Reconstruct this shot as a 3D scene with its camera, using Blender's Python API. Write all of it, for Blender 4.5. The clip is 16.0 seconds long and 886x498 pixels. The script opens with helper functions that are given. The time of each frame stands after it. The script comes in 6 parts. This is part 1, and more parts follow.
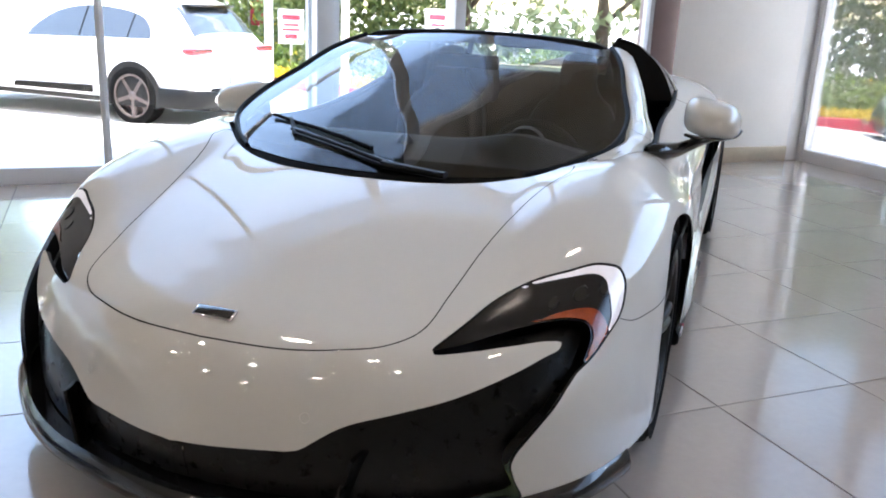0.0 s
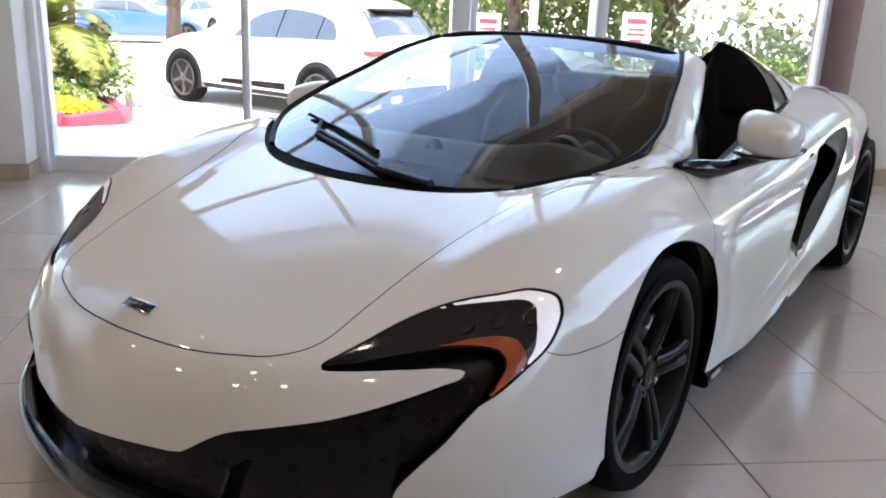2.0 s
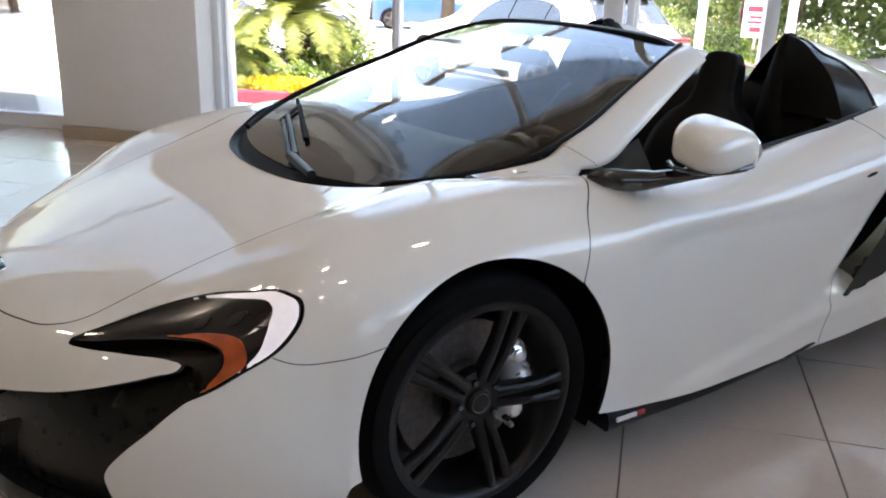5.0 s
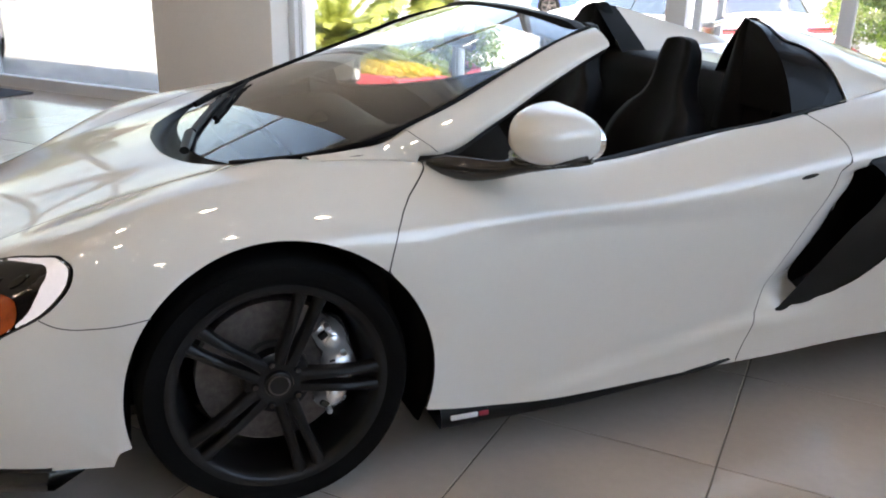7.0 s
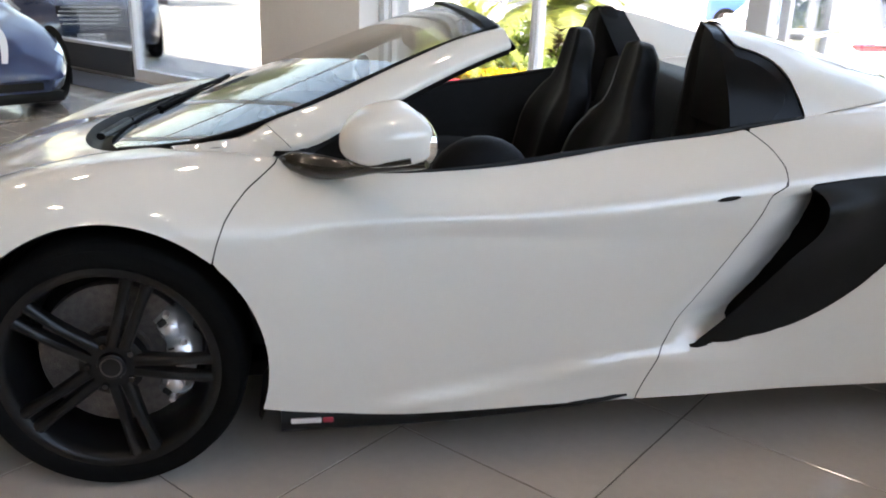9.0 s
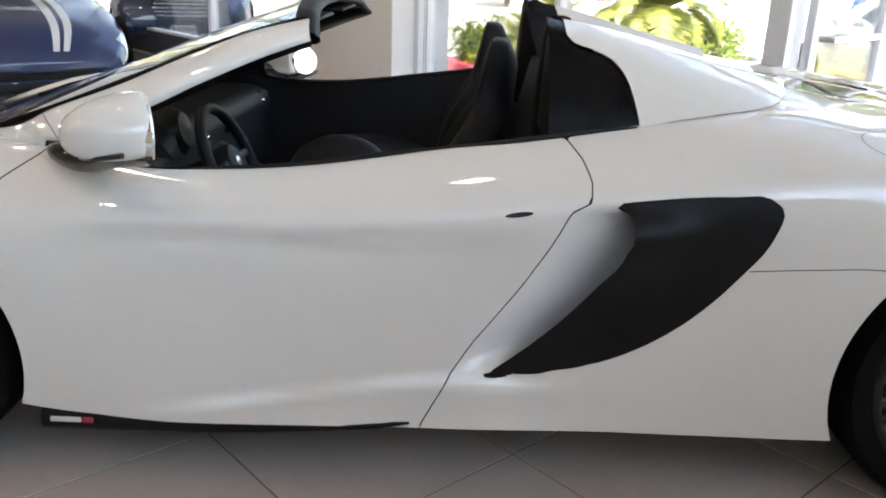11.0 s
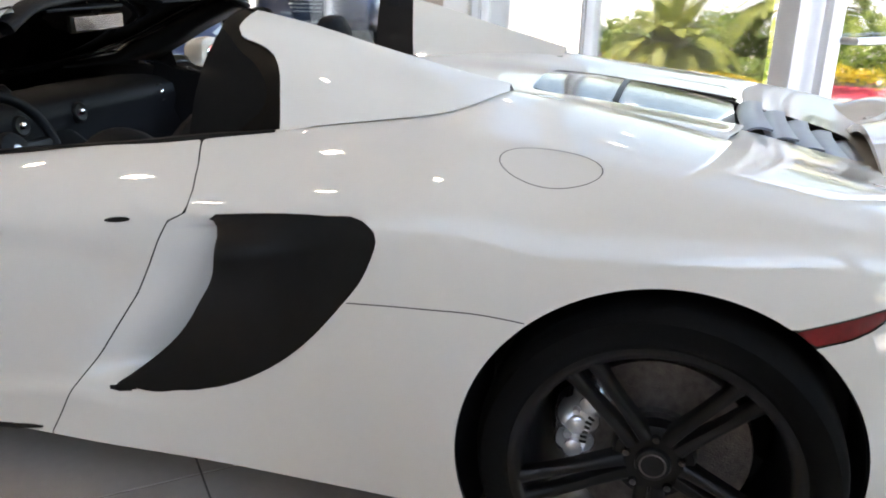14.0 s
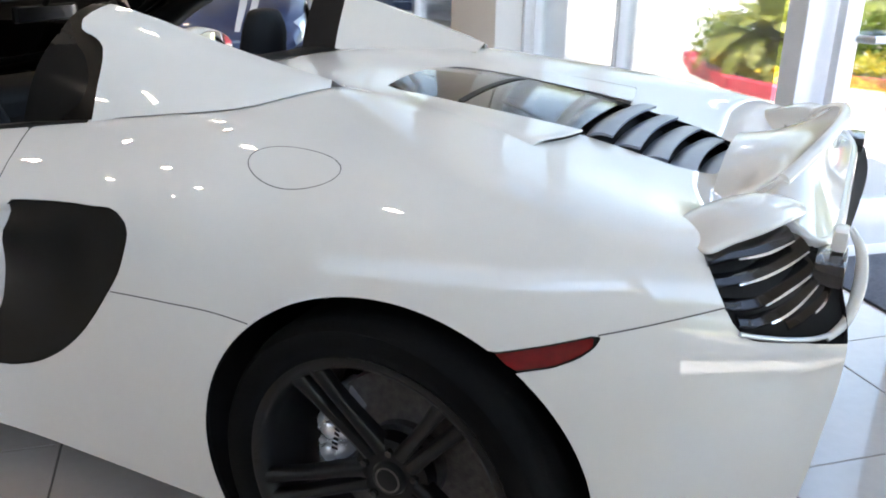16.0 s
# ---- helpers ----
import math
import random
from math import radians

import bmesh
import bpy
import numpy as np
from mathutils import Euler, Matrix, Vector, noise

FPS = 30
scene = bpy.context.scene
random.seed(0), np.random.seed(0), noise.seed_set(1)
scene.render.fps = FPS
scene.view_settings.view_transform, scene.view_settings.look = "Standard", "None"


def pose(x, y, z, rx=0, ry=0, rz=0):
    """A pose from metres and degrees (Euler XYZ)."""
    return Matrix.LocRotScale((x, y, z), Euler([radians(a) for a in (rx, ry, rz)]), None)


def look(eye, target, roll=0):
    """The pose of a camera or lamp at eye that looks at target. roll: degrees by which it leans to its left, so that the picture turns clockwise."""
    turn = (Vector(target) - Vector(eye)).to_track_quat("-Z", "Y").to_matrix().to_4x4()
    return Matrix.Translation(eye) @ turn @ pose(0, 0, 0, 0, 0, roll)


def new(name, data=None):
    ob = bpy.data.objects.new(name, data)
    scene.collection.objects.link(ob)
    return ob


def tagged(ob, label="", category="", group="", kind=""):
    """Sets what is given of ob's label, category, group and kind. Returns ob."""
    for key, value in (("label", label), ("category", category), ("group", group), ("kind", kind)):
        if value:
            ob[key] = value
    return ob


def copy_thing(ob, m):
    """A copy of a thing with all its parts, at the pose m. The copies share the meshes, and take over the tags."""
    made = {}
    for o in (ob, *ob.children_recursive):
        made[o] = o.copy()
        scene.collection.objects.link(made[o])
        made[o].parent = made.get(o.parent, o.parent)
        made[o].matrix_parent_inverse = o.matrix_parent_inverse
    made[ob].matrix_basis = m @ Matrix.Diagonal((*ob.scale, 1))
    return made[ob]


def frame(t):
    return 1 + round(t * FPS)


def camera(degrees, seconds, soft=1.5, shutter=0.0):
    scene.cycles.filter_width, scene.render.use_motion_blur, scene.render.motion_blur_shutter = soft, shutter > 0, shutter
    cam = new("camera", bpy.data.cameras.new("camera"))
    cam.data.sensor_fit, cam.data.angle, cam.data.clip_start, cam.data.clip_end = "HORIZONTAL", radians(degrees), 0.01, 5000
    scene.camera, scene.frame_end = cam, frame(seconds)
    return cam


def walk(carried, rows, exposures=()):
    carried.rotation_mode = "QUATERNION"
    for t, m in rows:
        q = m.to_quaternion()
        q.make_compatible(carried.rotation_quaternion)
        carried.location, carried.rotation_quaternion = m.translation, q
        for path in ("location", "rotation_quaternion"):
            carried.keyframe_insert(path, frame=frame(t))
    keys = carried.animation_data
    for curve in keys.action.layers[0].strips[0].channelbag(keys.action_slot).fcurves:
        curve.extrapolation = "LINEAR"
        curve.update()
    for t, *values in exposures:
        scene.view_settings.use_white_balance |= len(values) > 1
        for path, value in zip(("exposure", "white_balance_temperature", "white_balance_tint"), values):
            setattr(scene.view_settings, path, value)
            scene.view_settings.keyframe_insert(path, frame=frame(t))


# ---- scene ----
cam = camera(56.05, 16.0, soft=1.9)
PATH = [
    (0, (-2.4108, -1.1079, 1.2379), (-0.6073, -0.4479, 0.6795), 2.56),
    (0.5, (-2.3167, -1.2295, 1.2325), (-0.5596, -0.4519, 0.6777), 2.45),
    (1, (-2.2168, -1.3639, 1.2390), (-0.5165, -0.4728, 0.6778), 2.35),
    (1.5, (-2.1058, -1.5063, 1.2420), (-0.4815, -0.4850, 0.6776), 2.31),
    (2, (-1.9831, -1.6383, 1.2519), (-0.4200, -0.5285, 0.6819), 2.40),
    (2.5, (-1.8555, -1.7482, 1.2616), (-0.3449, -0.5716, 0.6840), 2.49),
    (3, (-1.7049, -1.8690, 1.2633), (-0.2561, -0.6169, 0.6859), 2.39),
    (3.5, (-1.5531, -1.9930, 1.2665), (-0.1776, -0.6588, 0.6938), 2.15),
    (6, (-0.7013, -2.5334, 1.2954), (0.1547, -0.8503, 0.6361), 1.74),
    (6.5, (-0.4979, -2.6174, 1.2965), (0.2872, -0.9019, 0.6328), 1.67),
    (7, (-0.2922, -2.6930, 1.2874), (0.4020, -0.9363, 0.6302), 1.46),
    (7.5, (-0.0941, -2.7682, 1.2916), (0.4720, -0.9641, 0.6398), 1.05),
    (8, (0.1112, -2.8099, 1.2800), (0.6018, -0.9810, 0.6363), 1.08),
    (8.5, (0.2994, -2.8279, 1.2659), (0.6926, -0.9741, 0.6263), 1.49),
    (11, (1.3975, -2.7149, 1.2639), (1.3639, -0.8262, 0.6068), 2.02),
    (11.5, (1.5984, -2.6513, 1.2652), (1.4887, -0.7693, 0.5972), 2.27),
    (12, (1.8335, -2.5864, 1.2702), (1.6124, -0.7165, 0.5961), 1.94),
    (12.5, (2.0276, -2.5367, 1.2754), (1.7244, -0.6789, 0.5995), 1.83),
    (13, (2.2189, -2.4626, 1.2837), (1.8494, -0.6220, 0.5939), 1.46),
    (13.5, (2.4371, -2.3878, 1.2827), (1.9857, -0.5631, 0.5998), 1.40),
    (14, (2.6576, -2.3159, 1.2724), (2.1304, -0.5086, 0.5973), 1.31),
    (14.5, (2.8468, -2.2390, 1.2734), (2.2231, -0.4635, 0.5962), 1.45),
    (15, (3.0227, -2.1615, 1.2774), (2.3277, -0.4153, 0.5934), 1.22),
    (15.5, (3.1873, -2.0783, 1.2846), (2.4172, -0.3670, 0.5928), 1.03),
    (16, (3.3398, -2.0023, 1.2960), (2.5002, -0.3286, 0.5933), 0.92),
]
walk(cam, [(t, look(eye, target, roll)) for t, eye, target, roll in PATH],
     [(0, 3.19, 6400, 18), (1.5, 3.10, 6600, 20), (3.5, 3.05, 6850, 20), (6, 3.08, 7150, 19), (8.5, 3.32, 7300, 18), (11.5, 3.33, 7400, 18), (14, 3.41, 7350, 18), (16, 3.39, 6950, 16)])


# ---- light ----
world = bpy.data.worlds.new("sky")
scene.world = world
world.use_nodes = True
wn = world.node_tree.nodes
sky = wn.new("ShaderNodeTexSky")
sky.sky_type, sky.sun_disc = "NISHITA", False
sky.air_density, sky.dust_density = 1.5, 1.5
sky.sun_elevation, sky.sun_rotation = radians(74), radians(215)
wn["Background"].inputs["Strength"].default_value = 0.15
world.node_tree.links.new(sky.outputs[0], wn["Background"].inputs["Color"])
sun = new("sun", bpy.data.lights.new("sun", "SUN"))
sun.data.energy, sun.data.angle, sun.data.color = 2.6, radians(0.5), (1.0, 0.95, 0.87)
sun.matrix_world = look((0, 0, 0), (math.sin(radians(35)) * math.cos(radians(74)), math.cos(radians(35)) * math.cos(radians(74)), -math.sin(radians(74))))

# ---- materials ----
def material(name, base, rough=0.5, metal=0.0, coat=0.0, vary=0.08, scale=6.0, bump=0.0, bump_scale=80.0, spec=0.5, coat_ior=1.5, coat_rough=0.02, emit=None, power=0.0, second=None, alpha=None):
    """Principled surface with a slow stain and a fine grain in its colour, roughness and relief."""
    m = bpy.data.materials.new(name)
    m.use_nodes = True
    nt = m.node_tree
    b = nt.nodes["Principled BSDF"]
    b.inputs["Roughness"].default_value, b.inputs["Metallic"].default_value = rough, metal
    b.inputs["Coat Weight"].default_value, b.inputs["Coat Roughness"].default_value = coat, coat_rough
    b.inputs["Coat IOR"].default_value = coat_ior
    b.inputs["Specular IOR Level"].default_value = spec
    b.inputs["Base Color"].default_value = (*base, 1)
    tc = nt.nodes.new("ShaderNodeTexCoord")
    if vary or second:
        n1 = nt.nodes.new("ShaderNodeTexNoise")
        n1.inputs["Scale"].default_value, n1.inputs["Detail"].default_value = scale, 6
        n2 = nt.nodes.new("ShaderNodeTexNoise")
        n2.inputs["Scale"].default_value, n2.inputs["Detail"].default_value = scale * 14, 3
        nt.links.new(tc.outputs["Object"], n1.inputs["Vector"])
        nt.links.new(tc.outputs["Object"], n2.inputs["Vector"])
        add = nt.nodes.new("ShaderNodeMath")
        add.operation = "MULTIPLY_ADD"
        add.inputs[1].default_value = 0.35
        nt.links.new(n2.outputs["Fac"], add.inputs[0])
        sc = nt.nodes.new("ShaderNodeMath")
        sc.operation = "MULTIPLY"
        sc.inputs[1].default_value = 0.65
        nt.links.new(n1.outputs["Fac"], sc.inputs[0])
        nt.links.new(sc.outputs[0], add.inputs[2])
        ramp = nt.nodes.new("ShaderNodeValToRGB")
        lo = tuple(max(0, c * (1 - vary)) for c in base)
        hi = tuple(min(1, c * (1 + vary)) for c in base) if second is None else second
        ramp.color_ramp.elements[0].position, ramp.color_ramp.elements[0].color = 0.35, (*lo, 1)
        ramp.color_ramp.elements[1].position, ramp.color_ramp.elements[1].color = 0.65, (*hi, 1)
        nt.links.new(add.outputs[0], ramp.inputs[0])
        nt.links.new(ramp.outputs[0], b.inputs["Base Color"])
        rr = nt.nodes.new("ShaderNodeMapRange")
        rr.inputs["To Min"].default_value, rr.inputs["To Max"].default_value = rough * 0.85, min(1, rough * 1.15)
        nt.links.new(add.outputs[0], rr.inputs["Value"])
        nt.links.new(rr.outputs[0], b.inputs["Roughness"])
    if bump:
        n3 = nt.nodes.new("ShaderNodeTexNoise")
        n3.inputs["Scale"].default_value, n3.inputs["Detail"].default_value = bump_scale, 4
        nt.links.new(tc.outputs["Object"], n3.inputs["Vector"])
        bp = nt.nodes.new("ShaderNodeBump")
        bp.inputs["Strength"].default_value, bp.inputs["Distance"].default_value = bump, 0.01
        nt.links.new(n3.outputs["Fac"], bp.inputs["Height"])
        nt.links.new(bp.outputs[0], b.inputs["Normal"])
    if emit:
        b.inputs["Emission Color"].default_value, b.inputs["Emission Strength"].default_value = (*emit, 1), power
    return m


def glass_material(name, tint=(1, 1, 1), rough=0.0, reflect=1.0):
    """A thin pane: clear with a mirror share that grows at grazing angles."""
    m = bpy.data.materials.new(name)
    m.use_nodes = True
    nt = m.node_tree
    nt.nodes.remove(nt.nodes["Principled BSDF"])
    out = nt.nodes["Material Output"]
    tr, gl, mix, fr = (nt.nodes.new(k) for k in ("ShaderNodeBsdfTransparent", "ShaderNodeBsdfGlossy", "ShaderNodeMixShader", "ShaderNodeFresnel"))
    tr.inputs["Color"].default_value = (*tint, 1)
    gl.inputs["Roughness"].default_value = rough
    fr.inputs["IOR"].default_value = 1.52
    mul = nt.nodes.new("ShaderNodeMath")
    mul.operation, mul.use_clamp = "MULTIPLY", True
    mul.inputs[1].default_value = reflect
    nt.links.new(fr.outputs[0], mul.inputs[0])
    nt.links.new(mul.outputs[0], mix.inputs[0])
    nt.links.new(tr.outputs[0], mix.inputs[1])
    nt.links.new(gl.outputs[0], mix.inputs[2])
    nt.links.new(mix.outputs[0], out.inputs["Surface"])
    return m


def leaf_material(name, dark, light):
    """Leaves that vary from one to the next and let some light through."""
    m = bpy.data.materials.new(name)
    m.use_nodes = True
    nt = m.node_tree
    b, out = nt.nodes["Principled BSDF"], nt.nodes["Material Output"]
    b.inputs["Roughness"].default_value = 0.55
    geo, ramp, tr, mix = (nt.nodes.new(k) for k in ("ShaderNodeNewGeometry", "ShaderNodeValToRGB", "ShaderNodeBsdfTranslucent", "ShaderNodeMixShader"))
    ramp.color_ramp.elements[0].color, ramp.color_ramp.elements[1].color = (*dark, 1), (*light, 1)
    nt.links.new(geo.outputs["Random Per Island"], ramp.inputs[0])
    nt.links.new(ramp.outputs[0], b.inputs["Base Color"])
    nt.links.new(ramp.outputs[0], tr.inputs["Color"])
    mix.inputs[0].default_value = 0.35
    nt.links.new(b.outputs[0], mix.inputs[1])
    nt.links.new(tr.outputs[0], mix.inputs[2])
    nt.links.new(mix.outputs[0], out.inputs["Surface"])
    return m


PAINT = material("pearl_white_paint", (0.70, 0.675, 0.62), 0.45, 0.0, 1.0, vary=0.012, scale=3, spec=.0, coat_ior=1.7, coat_rough=.008)
BLACK_GLOSS = material("gloss_black_plastic", (0.008, 0.008, 0.009), 0.12, 0, 0.6, vary=0.15, scale=9)
BLACK_SATIN = material("satin_black_plastic", (0.006, 0.0058, 0.0058), 0.45, vary=0.25, scale=20, bump=0.05, bump_scale=300, spec=.2)
BLACK_DEEP = material("dark_void", (0.003, 0.003, 0.003), 0.9, vary=0.2)
GAP_DARK = material("panel_gap", (.085, .08, .075), .8, vary=.1)
INTAKE = material("front_intake_black", (.002, .002, .0021), .28, vary=.2, scale=30, spec=.3)
COWL_BLACK = material("cowl_black", (.003, .003, .0031), .5, vary=.2, scale=30, spec=.1)
LEATHER = material("black_leather", (0.005, 0.005, 0.0057), 0.55, vary=0.3, scale=25, bump=0.2, bump_scale=260, spec=.16)
RUBBER = material("tyre_rubber", (0.0035, 0.0035, 0.0035), 0.75, spec=.09, vary=0.25, scale=15, bump=0.1, bump_scale=200)
RIM = material("black_alloy", (0.0042, 0.0042, 0.0046), 0.36, 0.0, 0.06, vary=0.15, scale=12, spec=.28)
STEEL = material("brushed_steel", (0.55, 0.55, 0.55), 0.32, 1.0, vary=0.12, scale=30)
CALIPER = material("silver_caliper", (.80, .80, .82), .26, .7, .3, vary=.06, scale=20)
IRON = material("brake_iron", (0.15, 0.135, 0.13), 0.42, 0.8, vary=0.3, scale=60, bump=.25, bump_scale=220)
CHROME = material("chrome", (0.82, 0.83, 0.85), 0.08, 1.0, vary=0.03)
AMBER = material("amber_lens", (0.32, 0.048, 0.006), 0.18, 0, 0.8, vary=0.35, scale=26)
RED_LENS = material("dark_red_lens", (0.15, 0.004, 0.006), 0.25, 0, 0.25, vary=0.25, scale=50)
LAMP_DARK = material("smoked_lamp", (0.0050, 0.0040, 0.0050), 0.14, 0.0, 0.45, vary=0.3, scale=18, spec=.3)
LAMP_EDGE = material("lamp_light_guide", (0.86, 0.85, 0.88), 0.15, 0.0, 0.8, vary=0.05, emit=(1.0, .95, .97), power=.035)
WINDSCREEN = glass_material("windscreen_glass", (0.66, 0.72, 0.71), 0, 1.7)
PANE = glass_material("shop_glass", (0.93, 0.95, 0.94), 0, 0.8)
CAR_PANE_SOLID = material("dark_car_glass", (.03, .036, .042), .06, 0, 1.0, vary=.1)
QUARTER_GLASS = material("tinted_quarter_glass", (.007, .0068, .0066), .16, vary=.1, spec=.07)
QUARTER_EDGE = material("black_glass_border", (.003, .003, .003), .25, vary=.1, spec=.12)
MIRROR = material("mirror_glass", (0.9, 0.9, 0.9), 0.02, 1.0, vary=0)
SLAT = material("grey_slat", (0.19, 0.21, 0.25), 0.38, 0, 0.2, vary=0.1, scale=20)
TILE = material("floor_tile_glaze", (0.54, 0.475, 0.415), 0.2, 0, 0.9, coat_rough=.075, vary=0.05, scale=2.2)
GROUT = material("tile_grout", (0.13, 0.112, 0.098), 0.85, vary=0.15, scale=20)
WALL = material("wall_paint", (0.76, 0.725, 0.695), 0.8, vary=0.025, scale=3, bump=0.04, bump_scale=180)
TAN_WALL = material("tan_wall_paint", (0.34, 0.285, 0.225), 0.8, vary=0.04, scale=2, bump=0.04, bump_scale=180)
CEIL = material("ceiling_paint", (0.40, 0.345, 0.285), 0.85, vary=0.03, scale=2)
BASE_TILE = material("tan_base_tile", (0.42, 0.33, 0.235), 0.4, vary=0.12, scale=5)
ALU = material("white_aluminium", (0.74, 0.74, 0.75), 0.35, 0.15, vary=0.04, scale=8)
ALU_DARK = material("brown_aluminium", (0.22, 0.15, 0.14), 0.4, 0.2, vary=0.06, scale=8)
CONCRETE = material("pale_concrete", (0.50, 0.48, 0.45), 0.8, vary=0.12, scale=0.8, bump=0.15, bump_scale=60)
RED_KERB = material("red_kerb_paint", (0.42, 0.035, 0.06), 0.6, vary=0.2, scale=8)
SOIL = material("planter_soil", (0.07, 0.05, 0.035), 0.95, vary=0.4, scale=12, bump=0.5, bump_scale=40)
MAT_RUBBER = material("door_mat", (0.06, 0.065, 0.075), 0.9, vary=0.3, scale=60, bump=0.5, bump_scale=220)

# ---- mesh helpers ----
def mesh_object(name, verts, faces, mat, parent=None, smooth=True, label="", kind="", category=""):
    me = bpy.data.meshes.new(name)
    me.from_pydata([tuple(map(float, v)) for v in verts], [], [tuple(map(int, f)) for f in faces])
    me.materials.append(mat)
    if smooth:
        me.polygons.foreach_set("use_smooth", [True] * len(me.polygons))
    me.update()
    ob = new(name, me)
    if parent:
        ob.parent = parent
    return tagged(ob, label, category, "", kind)


def part(name, bm, material, parent=None, label="", smooth=True, sharp=40):
    bmesh.ops.recalc_face_normals(bm, faces=bm.faces)
    if smooth:
        for f in bm.faces:
            f.smooth = True
        for e in bm.edges:
            if len(e.link_faces) == 2 and e.calc_face_angle(0) > radians(sharp):
                e.smooth = False
    me = bpy.data.meshes.new(name)
    bm.to_mesh(me)
    bm.free()
    me.materials.append(material)
    ob = new(name, me)
    if parent:
        ob.parent = parent
    return tagged(ob, label)


def thing(name, label, category, group="", m=None):
    ob = tagged(new(name), label, category, group)
    ob.empty_display_size = 0.1
    if m is not None:
        ob.matrix_basis = m
    return ob


def box(bm, x0, x1, y0, y1, z0, z1, bevel=0.0, m=None, seg=2):
    vs = [bm.verts.new(v) for v in [(x0, y0, z0), (x1, y0, z0), (x1, y1, z0), (x0, y1, z0), (x0, y0, z1), (x1, y0, z1), (x1, y1, z1), (x0, y1, z1)]]
    fs = [bm.faces.new([vs[i] for i in q]) for q in [(0, 3, 2, 1), (4, 5, 6, 7), (0, 1, 5, 4), (1, 2, 6, 5), (2, 3, 7, 6), (3, 0, 4, 7)]]
    if bevel:
        es = list({e for f in fs for e in f.edges})
        r = bmesh.ops.bevel(bm, geom=es, offset=bevel, segments=seg, affect="EDGES", profile=0.5)
        vs = list({v for f in r["faces"] for v in f.verts} | {v for v in vs if v.is_valid})
    if m is not None:
        bmesh.ops.transform(bm, matrix=m, verts=vs)
    return vs


def lathe(bm, profile, steps=48, m=None, arc=2 * math.pi):
    """Turns (radius, height) pairs round the z axis."""
    full = abs(arc - 2 * math.pi) < 1e-6
    rings = []
    for i in range(steps if full else steps + 1):
        a = arc * i / steps
        rings.append([bm.verts.new((r * math.cos(a), r * math.sin(a), h)) for r, h in profile])
    for i in range(steps):
        a, b = rings[i], rings[(i + 1) % len(rings)]
        for j in range(len(profile) - 1):
            bm.faces.new((a[j], b[j], b[j + 1], a[j + 1]))
    vs = [v for r in rings for v in r]
    if m is not None:
        bmesh.ops.transform(bm, matrix=m, verts=vs)
    return vs


def tube(bm, pts, radius, sides=8, flat=1.0, closed=False):
    """A tube along points; radius may be a list; flat squashes it upright."""
    pts = [Vector(p) for p in pts]
    rings = []
    for i, p in enumerate(pts):
        a, b = pts[max(i - 1, 0)], pts[min(i + 1, len(pts) - 1)]
        if closed:
            a, b = pts[i - 1], pts[(i + 1) % len(pts)]
        t = (b - a).normalized()
        side = t.cross(Vector((0, 0, 1)))
        side = side.normalized() if side.length > 1e-4 else Vector((1, 0, 0))
        up = side.cross(t)
        r = radius[i] if hasattr(radius, "__len__") else radius
        rings.append([bm.verts.new(p + side * r * math.cos(k * 2 * math.pi / sides) + up * r * flat * math.sin(k * 2 * math.pi / sides)) for k in range(sides)])
    n = len(rings)
    for i in range(n if closed else n - 1):
        a, b = rings[i], rings[(i + 1) % n]
        for k in range(sides):
            bm.faces.new((a[k], a[(k + 1) % sides], b[(k + 1) % sides], b[k]))
    if not closed:
        bm.faces.new(rings[0][::-1])
        bm.faces.new(rings[-1])
    return [v for r in rings for v in r]


def grid_faces(rows, cols, flip=False):
    q = [(i * cols + j, i * cols + j + 1, (i + 1) * cols + j + 1, (i + 1) * cols + j) for i in range(rows - 1) for j in range(cols - 1)]
    return [f[::-1] for f in q] if flip else q


def sheet(name, pts, mat, parent=None, thick=0.0, label="", flip=False):
    """A smooth sheet through a grid of points, with a back and edges when thick is given."""
    pts = np.asarray(pts, float)
    r, c = pts.shape[:2]
    v = pts.reshape(-1, 3)
    f = grid_faces(r, c, flip)
    if thick:
        du, dv = np.gradient(pts, axis=0), np.gradient(pts, axis=1)
        nrm = np.cross(du, dv)
        nrm /= np.maximum(np.linalg.norm(nrm, axis=-1, keepdims=True), 1e-9)
        back = (pts - nrm * thick * (-1 if flip else 1)).reshape(-1, 3)
        k = len(v)
        v = np.vstack([v, back])
        f = f + [tuple(i + k for i in q[::-1]) for q in f]
        edge = [i for i in range(c)] + [i * c + c - 1 for i in range(1, r)] + [(r - 1) * c + i for i in range(c - 2, -1, -1)] + [i * c for i in range(r - 2, 0, -1)]
        f += [(a, b, b + k, a + k) for a, b in zip(edge, edge[1:] + edge[:1])]
        bm = bmesh.new()
        vs = [bm.verts.new(p) for p in v]
        for q in f:
            try:
                bm.faces.new([vs[i] for i in q])
            except ValueError:
                pass
        return part(name, bm, mat, parent, label)
    return mesh_object(name, v, f, mat, parent, True, label)


